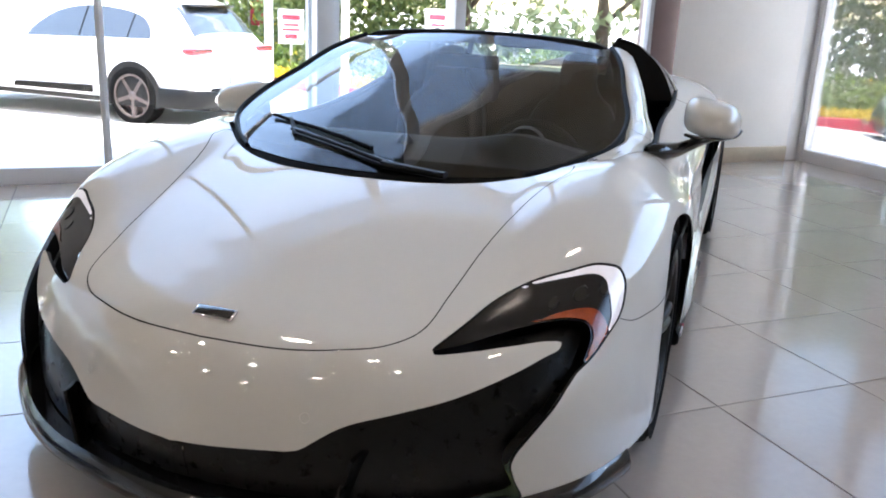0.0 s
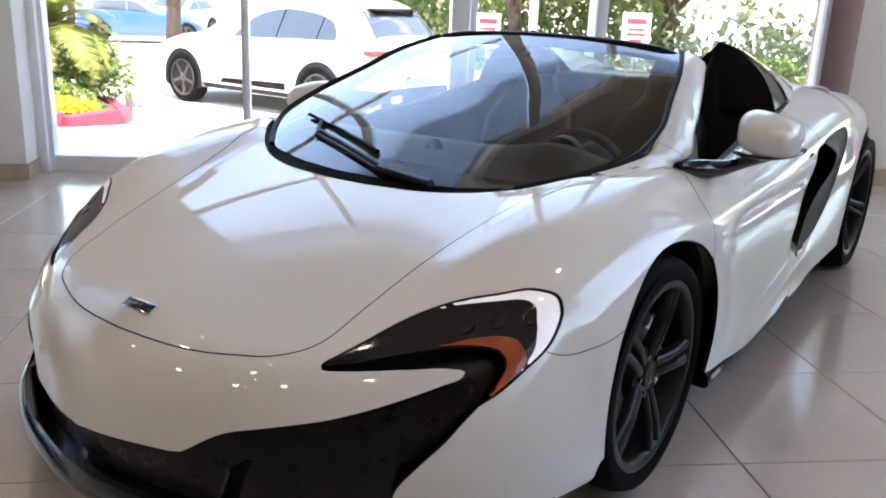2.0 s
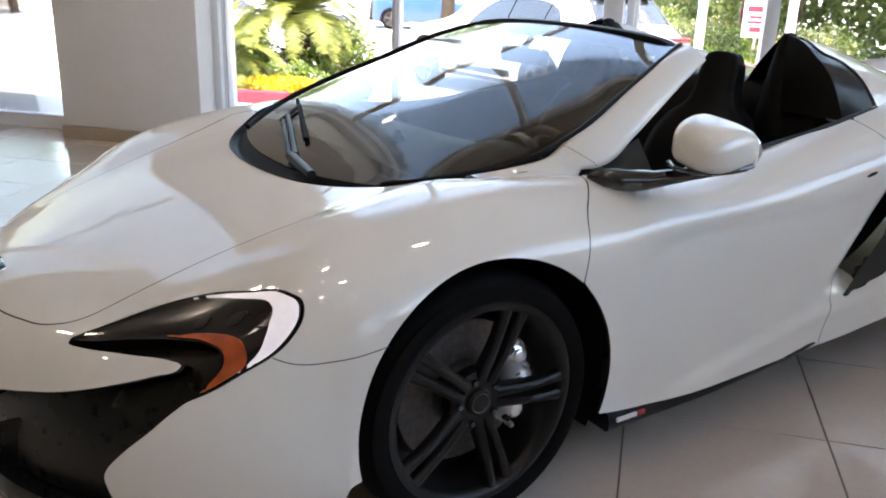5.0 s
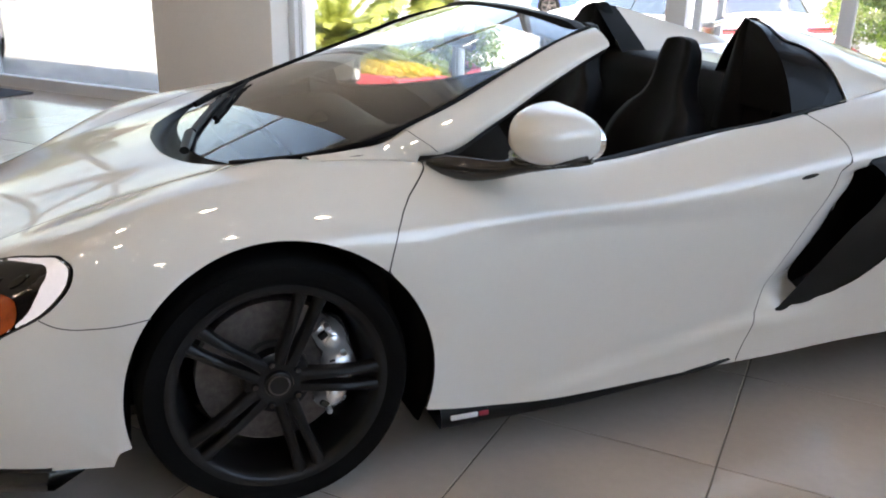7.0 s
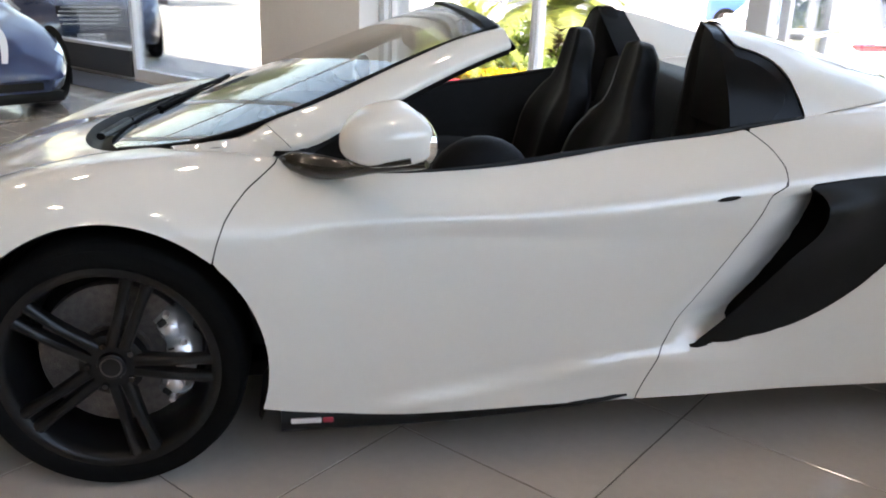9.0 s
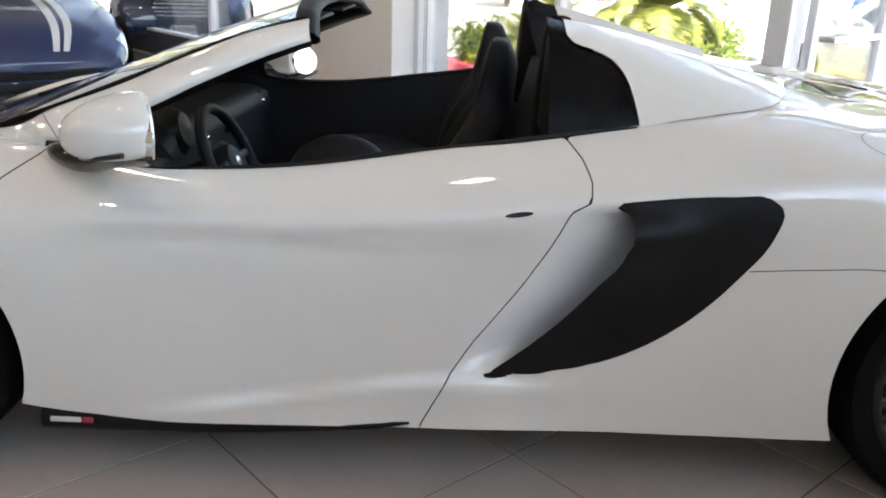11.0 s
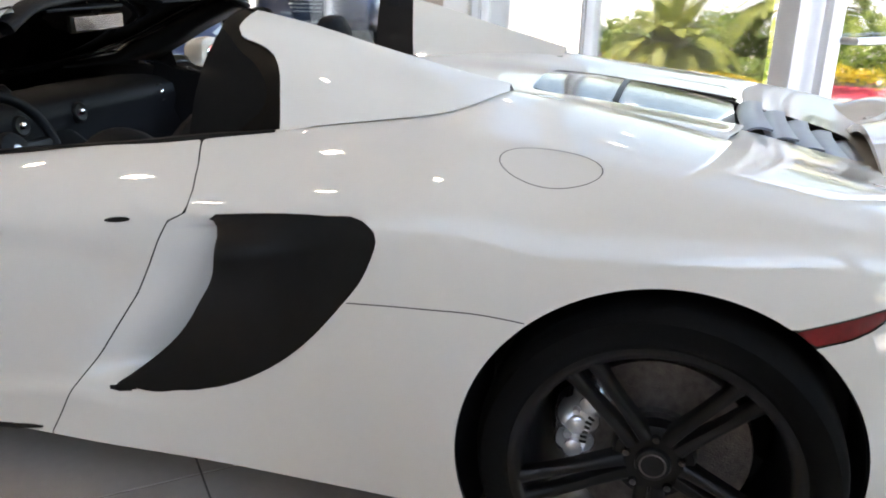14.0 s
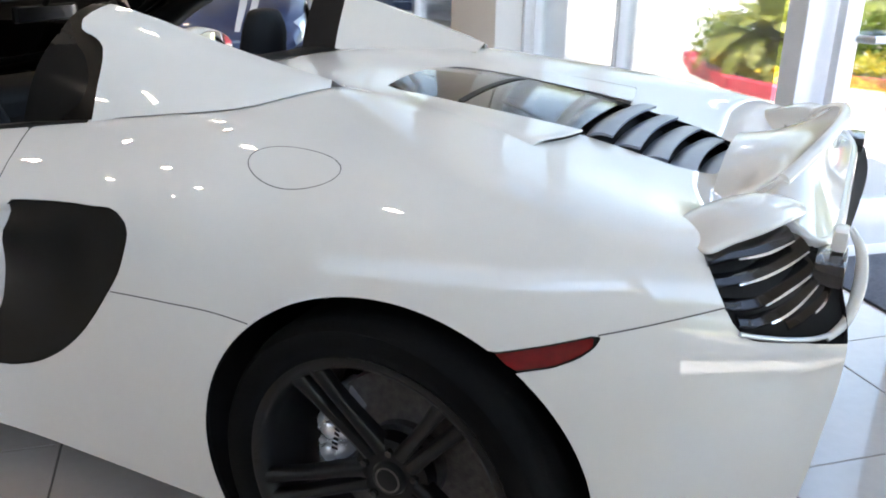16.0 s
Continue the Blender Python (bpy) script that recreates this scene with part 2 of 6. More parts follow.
def signed(pts, poly):
    """Distance of 2D points to a closed outline, negative inside."""
    pts, poly = np.asarray(pts, float), np.asarray(poly, float)
    best = np.full(len(pts), 1e9)
    inside = np.zeros(len(pts), bool)
    for a, b in zip(poly, np.roll(poly, -1, axis=0)):
        ab = b - a
        t = np.clip(((pts - a) @ ab) / max(ab @ ab, 1e-12), 0, 1)
        best = np.minimum(best, np.linalg.norm(pts - a - t[:, None] * ab, axis=1))
        cross = (a[1] > pts[:, 1]) != (b[1] > pts[:, 1])
        with np.errstate(divide="ignore", invalid="ignore"):
            xi = a[0] + (pts[:, 1] - a[1]) * ab[0] / (ab[1] if ab[1] else 1e-12)
        inside ^= cross & (pts[:, 0] < xi)
    return np.where(inside, -best, best)


def to_line(pts, line):
    """Distance of 2D points to an open polyline."""
    pts, line = np.asarray(pts, float), np.asarray(line, float)
    best = np.full(len(pts), 1e9)
    for a, b in zip(line[:-1], line[1:]):
        ab = b - a
        t = np.clip(((pts - a) @ ab) / max(ab @ ab, 1e-12), 0, 1)
        best = np.minimum(best, np.linalg.norm(pts - a - t[:, None] * ab, axis=1))
    return best


def to_taper(pts, line, widths):
    """Distance of 2D points to a band whose half width changes along an open polyline, negative inside."""
    pts, line = np.asarray(pts, float), np.asarray(line, float)
    best = np.full(len(pts), 1e9)
    for a, b, wa, wb in zip(line[:-1], line[1:], widths[:-1], widths[1:]):
        ab = b - a
        t = np.clip(((pts - a) @ ab) / max(ab @ ab, 1e-12), 0, 1)
        best = np.minimum(best, np.linalg.norm(pts - a - t[:, None] * ab, axis=1) - wa - (wb - wa) * t)
    return best


def clip(v, faces, g):
    """Keeps the part of a mesh where g < 0, cutting faces along g = 0."""
    g = np.where(np.abs(g) < 1e-7, 1e-7, g)
    neg = g < 0
    out, verts, cache, used = [], [], {}, {}
    fa = [f for f in faces]

    def keep(i):
        if i not in used:
            used[i] = len(verts)
            verts.append(v[i])
        return used[i]

    def cut(i, j):
        k = (min(i, j), max(i, j))
        if k not in cache:
            t = g[k[0]] / (g[k[0]] - g[k[1]])
            cache[k] = len(verts)
            verts.append(v[k[0]] + t * (v[k[1]] - v[k[0]]))
        return cache[k]

    for f in fa:
        s = [neg[i] for i in f]
        if all(s):
            out.append([keep(i) for i in f])
        elif any(s):
            loop = []
            for a, b in zip(f, (*f[1:], f[0])):
                if neg[a]:
                    loop.append(keep(a))
                if neg[a] != neg[b]:
                    loop.append(cut(a, b))
            if len(set(loop)) > 2:
                out.append(loop)
    return np.array(verts) if verts else np.zeros((0, 3)), out


def curve2(knots, n=8):
    return hermite(np.array(knots, float), n)

# ---- the showroom: local x runs along the window wall, local y towards it ----
ROOM = pose(0, 0, 0, 0, 0, -48)
WIN_Y, END_X, TOP = 3.48, 5.20, 5.2


def structure(name, boxes, mat, label="", bevel=0.004, parent=None):
    bm = bmesh.new()
    for b in boxes:
        box(bm, *b, bevel=bevel)
    ob = part(name, bm, mat, parent, label, sharp=30)
    if parent is None:
        ob.matrix_basis = ROOM
        tagged(ob, label, "", "", "structure")
    return ob


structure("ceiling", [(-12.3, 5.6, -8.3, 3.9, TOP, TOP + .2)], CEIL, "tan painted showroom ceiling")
structure("wall_back", [(-12.3, 5.6, -8.3, -8.0, -.1, TOP)], TAN_WALL, "plain tan wall behind the camera")
structure("wall_left", [(-12.3, -12.0, -8.0, 3.9, -.1, TOP)], WALL, "plain off-white end wall")
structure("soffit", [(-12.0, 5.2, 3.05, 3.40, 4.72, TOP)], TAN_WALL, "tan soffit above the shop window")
# the column and the solid stretch by the corner
structure("column", [(-3.45, -2.25, 3.15, 3.72, .10, TOP)], WALL, "off-white plastered column between shop windows", .012)
structure("baseboard", [(-3.462, -2.238, 3.138, 3.72, 0, .10)], BASE_TILE, "tan tile base of the column", .004)
structure("wall_corner", [(3.60, 4.98, 3.44, 3.74, .14, TOP)], WALL, "off-white wall beside the corner window")
structure("trim", [(3.60, 4.98, 3.428, 3.74, 0, .14)], BASE_TILE, "tan tile base along the wall")


def glazing(name, x0, x1, bars, y, transoms=(0.06, 2.75, 4.70), wide=.05, deep=.11, label="tall shop window in white aluminium frames", ends=(True, True), kick=.0):
    """A glazed stretch along local x between x0 and x1 at local y, with uprights at bars."""
    holder = tagged(new(name), label, "window", "", "structure")
    holder.matrix_basis = ROOM
    posts = ([x0] if ends[0] else []) + list(bars) + ([x1] if ends[1] else [])
    for b in posts:
        bm = bmesh.new()
        box(bm, b - wide / 2, b + wide / 2, y - deep / 2, y + deep / 2, 0, TOP, .004)
        box(bm, b - wide / 2 + .016, b + wide / 2 - .016, y - deep / 2 - .012, y - deep / 2 + .002, 0, TOP, .003)
        part("window_post", bm, ALU, holder)
    stops = sorted([x0, x1, *bars])
    for a, b in zip(stops[:-1], stops[1:]):
        for k, z in enumerate(transoms):
            bm = bmesh.new()
            h = .10 if k == 0 else .05
            box(bm, a + wide / 2, b - wide / 2, y - deep / 2 + .012, y + deep / 2 - .012, z - (.06 if k == 0 else h / 2), z + h / 2, .004)
            part("window_rail", bm, ALU, holder)
        for z0, z1 in zip(transoms[:-1], transoms[1:]):
            bm = bmesh.new()
            box(bm, a + wide / 2 - .01, b - wide / 2 + .01, y - .005, y + .005, z0 + .02, z1 - .02)
            pane = part("pane", bm, PANE, holder, smooth=False)
            pane.visible_shadow = False
    return holder


glazing("window_1", -2.19, .59, [-.843], WIN_Y, ends=(True, False))
glazing("window_2", 1.66, 3.36, [], WIN_Y)
glazing("window_3", -12.0, -3.45, [-5.95, -8.4, -10.8], WIN_Y, ends=(False, False))
structure("window_jamb", [(-2.25, -2.19, 3.36, 3.60, 0, TOP)], ALU, "white aluminium jamb beside the column")
structure("door_jamb", [(.59, .72, 3.49, 3.65, 0, TOP)], ALU, "wide white aluminium door jamb", .008)
structure("door_head", [(.72, 1.60, 3.50, 3.60, 2.25, 2.5)], ALU, "white panel above the open door")
structure("door_jamb_far", [(1.60, 1.68, 3.36, 3.58, 0, TOP)], ALU, "white aluminium door jamb")
structure("wall_post", [(3.36, 3.60, 3.40, 3.62, 0, TOP)], ALU_DARK, "reddish brown aluminium end post")

# the door leaf stands open, outwards from its jamb
leaf = tagged(new("door_1"), "glazed white aluminium door standing open outwards", "door", "", "structure")
leaf.matrix_basis = ROOM
for nm, b in (("stile", (.74, .79, 3.62, 3.70, .01, 2.2)), ("stile", (.74, .79, 4.46, 4.55, .01, 2.2)), ("rail", (.742, .788, 3.70, 4.46, .01, .22)), ("rail", (.742, .788, 3.70, 4.46, 2.1, 2.2))):
    bm = bmesh.new()
    box(bm, *b, bevel=.004)
    part(nm, bm, ALU, leaf)
bm = bmesh.new()
box(bm, .76, .77, 3.69, 4.47, .21, 2.11)
part("pane", bm, PANE, leaf, smooth=False).visible_shadow = False
bm = bmesh.new()
tube(bm, [(.79, 3.70, .93), (.85, 3.72, .93), (.85, 4.44, .93), (.79, 4.46, .93)], .017, 10)
part("push_bar", bm, STEEL, leaf, "brushed metal push bar")
mat_ob = structure("door_mat", [(.90, 1.58, 3.50, 4.25, .0, .012)], MAT_RUBBER, "dark grey ribbed door mat", .004)
tagged(mat_ob, "dark grey door mat lying in the doorway", "mat", "", "structure")

structure("kick_panel", [(-12.0, -5.99, 3.40, 3.47, .02, .30)], MAT_RUBBER, "dark low panel below the window")
structure("panel_rail", [(-12.0, -5.99, 3.385, 3.475, .303, .335)], ALU, "white aluminium rail on the low panel")
# thin dark strip lying on the floor in front of the low panel
structure("floor_strip", [(-8.6, -5.2, 2.72, 3.30, .0, .012)], MAT_RUBBER, "dark floor strip along the window")

bm = bmesh.new()
box(bm, .72, 1.60, 3.545, 3.555, 2.5, 4.71)
ob = part("fanlight", bm, PANE, None, "", smooth=False)
ob.matrix_basis = ROOM
ob.visible_shadow = False
tagged(ob, "clear glass above the open door", "", "", "structure")
structure("window_head", [(-12.0, 5.12, 3.42, 3.60, 4.72, TOP)], WALL, "off-white wall band above the shop windows")
# the end wall: glazed, at right angles to the window wall
END = ROOM @ pose(END_X, 0, 0, 0, 0, -90)


def end_glazing(name, x0, x1, bars, stops=(.06, 2.75, 4.70)):
    h = glazing(name, x0, x1, bars, 0, stops, ends=(True, True), wide=.07)
    h.matrix_basis = END
    return h


end_glazing("window_4", -3.43, -2.35, [])
# unseen high glazing, added to let fill light onto the near flank
end_glazing("fill_window_5", -2.20, 7.9, [], (2.10, 4.70))
structure("wall_end", [(5.12, 5.32, -8.0, 2.20, -.05, 2.05)], WALL, "plain off-white wall below the unseen high fill windows")
structure("window_head_end", [(5.12, 5.32, -8.0, 3.43, 4.72, TOP)], WALL, "off-white wall band above the end windows")
bm = bmesh.new()
box(bm, 4.98, 5.26, 3.47, 3.74, 0, TOP, .006)
ob = part("corner_post", bm, ALU, None, "")
ob.matrix_basis = ROOM
tagged(ob, "white aluminium corner post", "", "", "structure")
bm = bmesh.new()
box(bm, 5.13, 5.27, 2.20, 2.35, 0, TOP, .006)
ob = part("wall_pier", bm, ALU, None, "")
ob.matrix_basis = ROOM
tagged(ob, "white pier between windows", "", "", "structure")

# ceiling downlights
DOWN = material("downlight_glow", (1, .95, .88), .5, vary=0, emit=(1.0, .90, .76), power=7)
fixture = None
for i in range(4):
    for j in range(3):
        m = ROOM @ pose(-6.6 + i * 2.6, -4.8 + j * 2.5, 0)
        if fixture is None:
            fixture = thing("downlight", "square recessed ceiling downlight switched on", "ceiling light", "ceiling downlights", m)
            bm = bmesh.new()
            box(bm, -.12, .12, -.12, .12, TOP - .03, TOP - .012)
            part("diffuser", bm, DOWN, fixture, "glowing warm white diffuser")
            for a, b, c, d in ((-.15, .15, -.15, -.12), (-.15, .15, .12, .15), (-.15, -.12, -.12, .12), (.12, .15, -.12, .12)):
                bm = bmesh.new()
                box(bm, a, b, c, d, TOP - .045, TOP + .01, .004)
                part("frame", bm, ALU, fixture)
        else:
            copy_thing(fixture, m)

# guide lines of the body shell, nose to tail: (x, half width, z) at fifteen stations each
LINE_CENTRE = [(-1.06, 0, .16), (-1.075, 0, .31), (-.985, 0, .475), (-.78, 0, .580), (-.40, 0, .696), (0, 0, .79), (.36, 0, .83), (.80, 0, .82),
               (1.25, 0, .80), (1.70, 0, .955), (2.15, 0, .957), (2.67, 0, .915), (3.00, 0, .836), (3.18, 0, .790), (3.30, 0, .758)]
LINE_HOOD = [(-1.015, .28, .16), (-1.012, .28, .31), (-.945, .28, .47), (-.735, .28, .579), (-.39, .28, .692), (0, .28, .782), (.36, .28, .82), (.80, .28, .81),
             (1.25, .28, .80), (1.70, .28, .953), (2.15, .28, .955), (2.67, .28, .91), (3.00, .28, .836), (3.18, .26, .790), (3.305, .24, .758)]
LINE_VALLEY = [(-.95, .48, .16), (-.94, .48, .33), (-.86, .48, .49), (-.665, .48, .587), (-.375, .48, .682), (0, .48, .770), (.36, .48, .80), (.80, .50, .745),
               (1.25, .50, .80), (1.70, .48, .93), (2.25, .422, .984), (2.67, .430, .912), (3.00, .455, .845), (3.18, .43, .804), (3.30, .425, .775)]
LINE_CREST = [(-.86, .64, .17), (-.85, .64, .35), (-.765, .63, .50), (-.585, .64, .605), (-.36, .64, .71), (0, .64, .80), (.36, .65, .805), (.80, .68, .735),
              (1.25, .68, .785), (1.70, .62, .885), (2.20, .60, .964), (2.67, .64, .91), (3.00, .61, .865), (3.18, .56, .826), (3.325, .475, .797)]
LINE_SHOULDER = [(-.76, .76, .18), (-.755, .76, .36), (-.675, .745, .505), (-.51, .755, .62), (-.345, .76, .715), (0, .765, .79), (.36, .78, .815), (.80, .79, .754),
                 (1.25, .77, .813), (1.70, .73, .885), (2.15, .76, .925), (2.67, .79, .895), (3.00, .74, .86), (3.18, .64, .836), (3.335, .51, .805)]
LINE_CREASE = [(-.66, .85, .19), (-.655, .85, .36), (-.585, .835, .50), (-.435, .84, .635), (-.335, .86, .68), (0, .87, .755), (.36, .917, .720), (.80, .925, .677),
               (1.25, .915, .704), (1.70, .905, .755), (2.15, .91, .82), (2.67, .905, .82), (3.00, .84, .80), (3.18, .70, .80), (3.36, .58, .77)]
LINE_FLANK = [(-.56, .90, .195), (-.56, .905, .34), (-.51, .895, .46), (-.415, .895, .555), (-.33, .925, .60), (0, .935, .705), (.36, .965, .66), (.80, .932, .52),
              (1.25, .915, .53), (1.70, .902, .56), (2.15, .945, .62), (2.67, .945, .70), (3.00, .868, .69), (3.18, .755, .70), (3.385, .62, .68)]
LINE_LOWER = [(-.47, .93, .20), (-.47, .938, .29), (-.44, .935, .37), (-.39, .94, .43), (-.33, .955, .48), (0, .96, .60), (.36, .975, .50), (.80, .938, .33),
              (1.25, .922, .34), (1.70, .92, .36), (2.15, .945, .40), (2.67, .95, .50), (3.00, .89, .50), (3.18, .78, .50), (3.37, .64, .50)]
LINE_SILL = [(-.38, .95, .20), (-.376, .955, .21), (-.372, .956, .22), (-.366, .957, .23), (-.355, .958, .24), (0, .96, .30), (.36, .96, .20), (.80, .955, .185),
             (1.25, .945, .195), (1.70, .935, .19), (2.15, .93, .19), (2.67, .93, .20), (3.00, .87, .25), (3.18, .77, .28), (3.34, .64, .30)]
BODY_LINES = (LINE_CENTRE, LINE_HOOD, LINE_VALLEY, LINE_CREST, LINE_SHOULDER, LINE_CREASE, LINE_FLANK, LINE_LOWER, LINE_SILL)


def hermite(p, n, axis=0):
    """Smooth curve through the knots p along axis 0, with n steps in each gap (chord-scaled tangents)."""
    p = np.asarray(p, float)
    k = len(p)
    step = np.linalg.norm(np.diff(p, axis=0), axis=-1)
    while step.ndim > 1:
        step = step.mean(axis=-1)
    step = np.maximum(step, 1e-4).reshape(-1, *([1] * (p.ndim - 1)))
    slope = np.diff(p, axis=0) / step
    tang = np.empty_like(p)
    tang[1:-1] = (slope[:-1] * step[1:] + slope[1:] * step[:-1]) / (step[1:] + step[:-1])
    tang[0], tang[-1] = 1.5 * slope[0] - .5 * tang[1], 1.5 * slope[-1] - .5 * tang[-2]
    out = []
    for i in range(k - 1):
        for j in range(n + (i == k - 2)):
            t = j / n
            h = step[i]
            out.append((2 * t**3 - 3 * t**2 + 1) * p[i] + (t**3 - 2 * t**2 + t) * h * tang[i] + (3 * t**2 - 2 * t**3) * p[i + 1] + (t**3 - t**2) * h * tang[i + 1])
    return np.array(out)



# ---- the sports car ----
def body_full(nu, nv):
    near = np.array([list(line) for line in BODY_LINES], float)
    near[:, :, 1] *= -1
    far = near[:0:-1].copy()
    far[:, :, 1] *= -1
    net = np.concatenate([far, near])
    along = hermite(net.transpose(1, 0, 2), nu)
    return hermite(along.transpose(1, 0, 2), nv)


def ramp01(a):
    a = np.clip(a, 0, 1)
    return a * a * (3 - 2 * a)


def fair(g, sigma, axis):
    """Gaussian smoothing of a grid of points along one axis, ends held."""
    r = int(3 * sigma)
    k = np.exp(-.5 * (np.arange(-r, r + 1) / sigma) ** 2)
    k /= k.sum()
    g = np.moveaxis(g, axis, 0)
    first, last = 2 * g[:1] - g[r:0:-1], 2 * g[-1:] - g[-2:-r - 2:-1]
    p = np.concatenate([first, g, last])
    out = sum(w * p[i:i + len(g)] for i, w in enumerate(k))
    return np.moveaxis(out, 0, axis)


SHELL = body_full(20, 12)
# even out the long sweeps: along the car everywhere but nose and tail, both ways on the hood
sx, sy = SHELL[..., :1], np.abs(SHELL[..., 1:2])
along = fair(SHELL, 9, 1)
w = ramp01((sx + .62) / .35) * ramp01((3.05 - sx) / .35)
hood_w = ramp01((sx + .90) / .22) * ramp01((.10 - sx) / .18) * ramp01((.60 - sy) / .16)
both_ways = fair(fair(SHELL, 10, 1), 7, 0)
door_w = ramp01((sx - .36) / .2) * ramp01((1.62 - sx) / .2) * ramp01((sy - .84) / .04) * ramp01((.685 - SHELL[..., 2:]) / .07) * ramp01((SHELL[..., 2:] - .20) / .08)
both_ways = both_ways * (1 - door_w) + fair(fair(SHELL, 18, 1), 9, 0) * door_w
hood_w = np.maximum(hood_w, door_w)
SHELL = SHELL * (1 - np.maximum(w * .85, hood_w)) + (along * (np.maximum(w * .85, hood_w) - hood_w) + both_ways * hood_w)
# the haunches and the deck, both ways
sx = SHELL[..., :1]
w = .92 * ramp01((sx - 2.20) / .25) * ramp01((3.37 - sx) / .06)
SHELL = SHELL * (1 - w) + fair(fair(SHELL, 9, 1), 6, 0) * w
# the fold that runs forward and down from the side intake along the sill
fold_z = np.interp(SHELL[..., 0], [.50, .64, .85, 1.126, 1.371, 1.46, 2.3], [.200, .224, .255, .299, .334, .322, .300])
fold = .016 * ramp01((fold_z - SHELL[..., 2]) / .028) * ramp01((SHELL[..., 0] - .50) / .25) * ramp01((1.80 - SHELL[..., 0]) / .4) * (np.abs(SHELL[..., 1]) > .8)
SHELL[..., 1] += np.sign(SHELL[..., 1]) * fold
du, dv = np.gradient(SHELL, axis=0), np.gradient(SHELL, axis=1)
NORMAL = np.cross(du, dv)
NORMAL /= np.maximum(np.linalg.norm(NORMAL, axis=-1, keepdims=True), 1e-9)
if NORMAL[SHELL.shape[0] // 2, 100, 2] < 0:
    NORMAL *= -1
SHELL_FACES = grid_faces(*SHELL.shape[:2], flip=False)
SV, SN = SHELL.reshape(-1, 3), NORMAL.reshape(-1, 3)
q0 = SHELL_FACES[SHELL.shape[1] * (SHELL.shape[0] // 2) - 60]
if np.cross(SV[q0[1]] - SV[q0[0]], SV[q0[2]] - SV[q0[0]]) @ SN[q0[0]] < 0:
    SHELL_FACES = [f[::-1] for f in SHELL_FACES]

VENT_REAR = curve2([(1.745, .757), (2.015, .786), (2.085, .787), (2.116, .765), (2.104, .702), (2.036, .599), (1.908, .465), (1.787, .390), (1.67, .350), (1.46, .317)], 6)
VENT_FRONT = curve2([(1.46, .317), (1.533, .370), (1.655, .479), (1.728, .575), (1.785, .674), (1.785, .727), (1.745, .757)], 6)
VENT = np.vstack([VENT_REAR[:-1], VENT_FRONT[:-1]])
DOOR_REAR = [(1.325, .10), (1.325, .20), (1.392, .327), (1.478, .445), (1.558, .558), (1.608, .645), (1.653, .735), (1.697, .757), (1.698, .80), (1.68, .838), (1.65, .868), (1.615, .897), (1.60, 1.0)]
DOOR = [(.40, 1.0), (.415, .84), (.404, .80), (.372, .778), (.336, .752), (.308, .722), (.288, .692), (.270, .645), (.258, .60), (.20, .50), (.20, .05), (1.325, .05)] + DOOR_REAR
HOOD_HALF = curve2([(-.957, 0), (-.950, .10), (-.933, .20), (-.895, .32), (-.853, .41), (-.80, .462), (-.66, .490), (-.48, .508), (-.30, .535), (-.12, .58), (-.03, .62)], 6)
HOOD = np.vstack([HOOD_HALF, [(.05, .62), (.05, -.62)], HOOD_HALF[::-1] * (1, -1)])
COCKPIT_HALF = np.vstack([curve2([(-.208, 0), (-.201, .12), (-.18, .24), (-.138, .36), (-.063, .48), (-.005, .545), (.055, .60), (.12, .655), (.19, .695), (.276, .722), (.42, .765), (.52, .80), (.68, .80), (.85, .768), (1.235, .737), (1.50, .745), (1.66, .742), (1.80, .732)], 6), [(1.80, .46), (1.745, .40), (1.745, .0)]])
COCKPIT = np.vstack([COCKPIT_HALF, COCKPIT_HALF[::-1] * (1, -1)])
LAMP_TOP = curve2([(.510, .512), (.551, .545), (.59, .580), (.655, .615), (.735, .637), (.804, .651), (.844, .641), (.862, .613), (.868, .580), (.866, .542), (.849, .507), (.829, .474), (.806, .452)], 5)
LAMP_LOW = curve2([(.806, .452), (.815, .487), (.817, .520), (.803, .541), (.768, .551), (.716, .549), (.631, .534), (.562, .516), (.510, .508)], 5)
LAMP = np.vstack([LAMP_TOP, LAMP_LOW[1:]])
MOUTH = np.vstack([[(0, .299), (.27, .301)], curve2([(.29, .308), (.32, .330), (.364, .358), (.47, .391), (.577, .420), (.673, .457), (.735, .487), (.765, .505), (.764, .514), (.741, .519), (.674, .516), (.58, .508), (.52, .503)], 5),
                   LAMP_TOP, curve2([(.800, .44), (.792, .424), (.775, .388), (.752, .354), (.730, .322), (.713, .295), (.705, .27), (.709, .245), (.728, .19)], 5), [(.728, .05), (0, .05)]])
TAIL = [(3.156, .826), (3.17, .834), (3.215, .838), (3.50, .842), (3.50, .684), (3.29, .690), (3.252, .695), (3.236, .702), (3.214, .727), (3.175, .792), (3.160, .815)]
MARKER = [(2.80, .655), (2.875, .668), (2.958, .69), (3.036, .712), (3.026, .690), (3.005, .672), (2.969, .655), (2.904, .639), (2.80, .63)]
DECK_HALF = curve2([(2.262, .16), (2.275, .20), (2.32, .212), (2.74, .215), (2.80, .207), (3.055, .172), (3.078, .150)], 4)
DECK = np.vstack([[(2.262, 0)], DECK_HALF, [(3.080, 0)], DECK_HALF[::-1] * (1, -1)])
FLAP = [(2.42 + .098 * math.cos(a), .79 + .052 * math.sin(a)) for a in np.linspace(0, 2 * math.pi, 40)]
TAIL_PLAN = (.668, -.845, -.07, -.786, -.785)
ARCH_F, ARCH_R = ((.015, .328), .362), ((2.672, .345), .382)
GAP = 0.0016

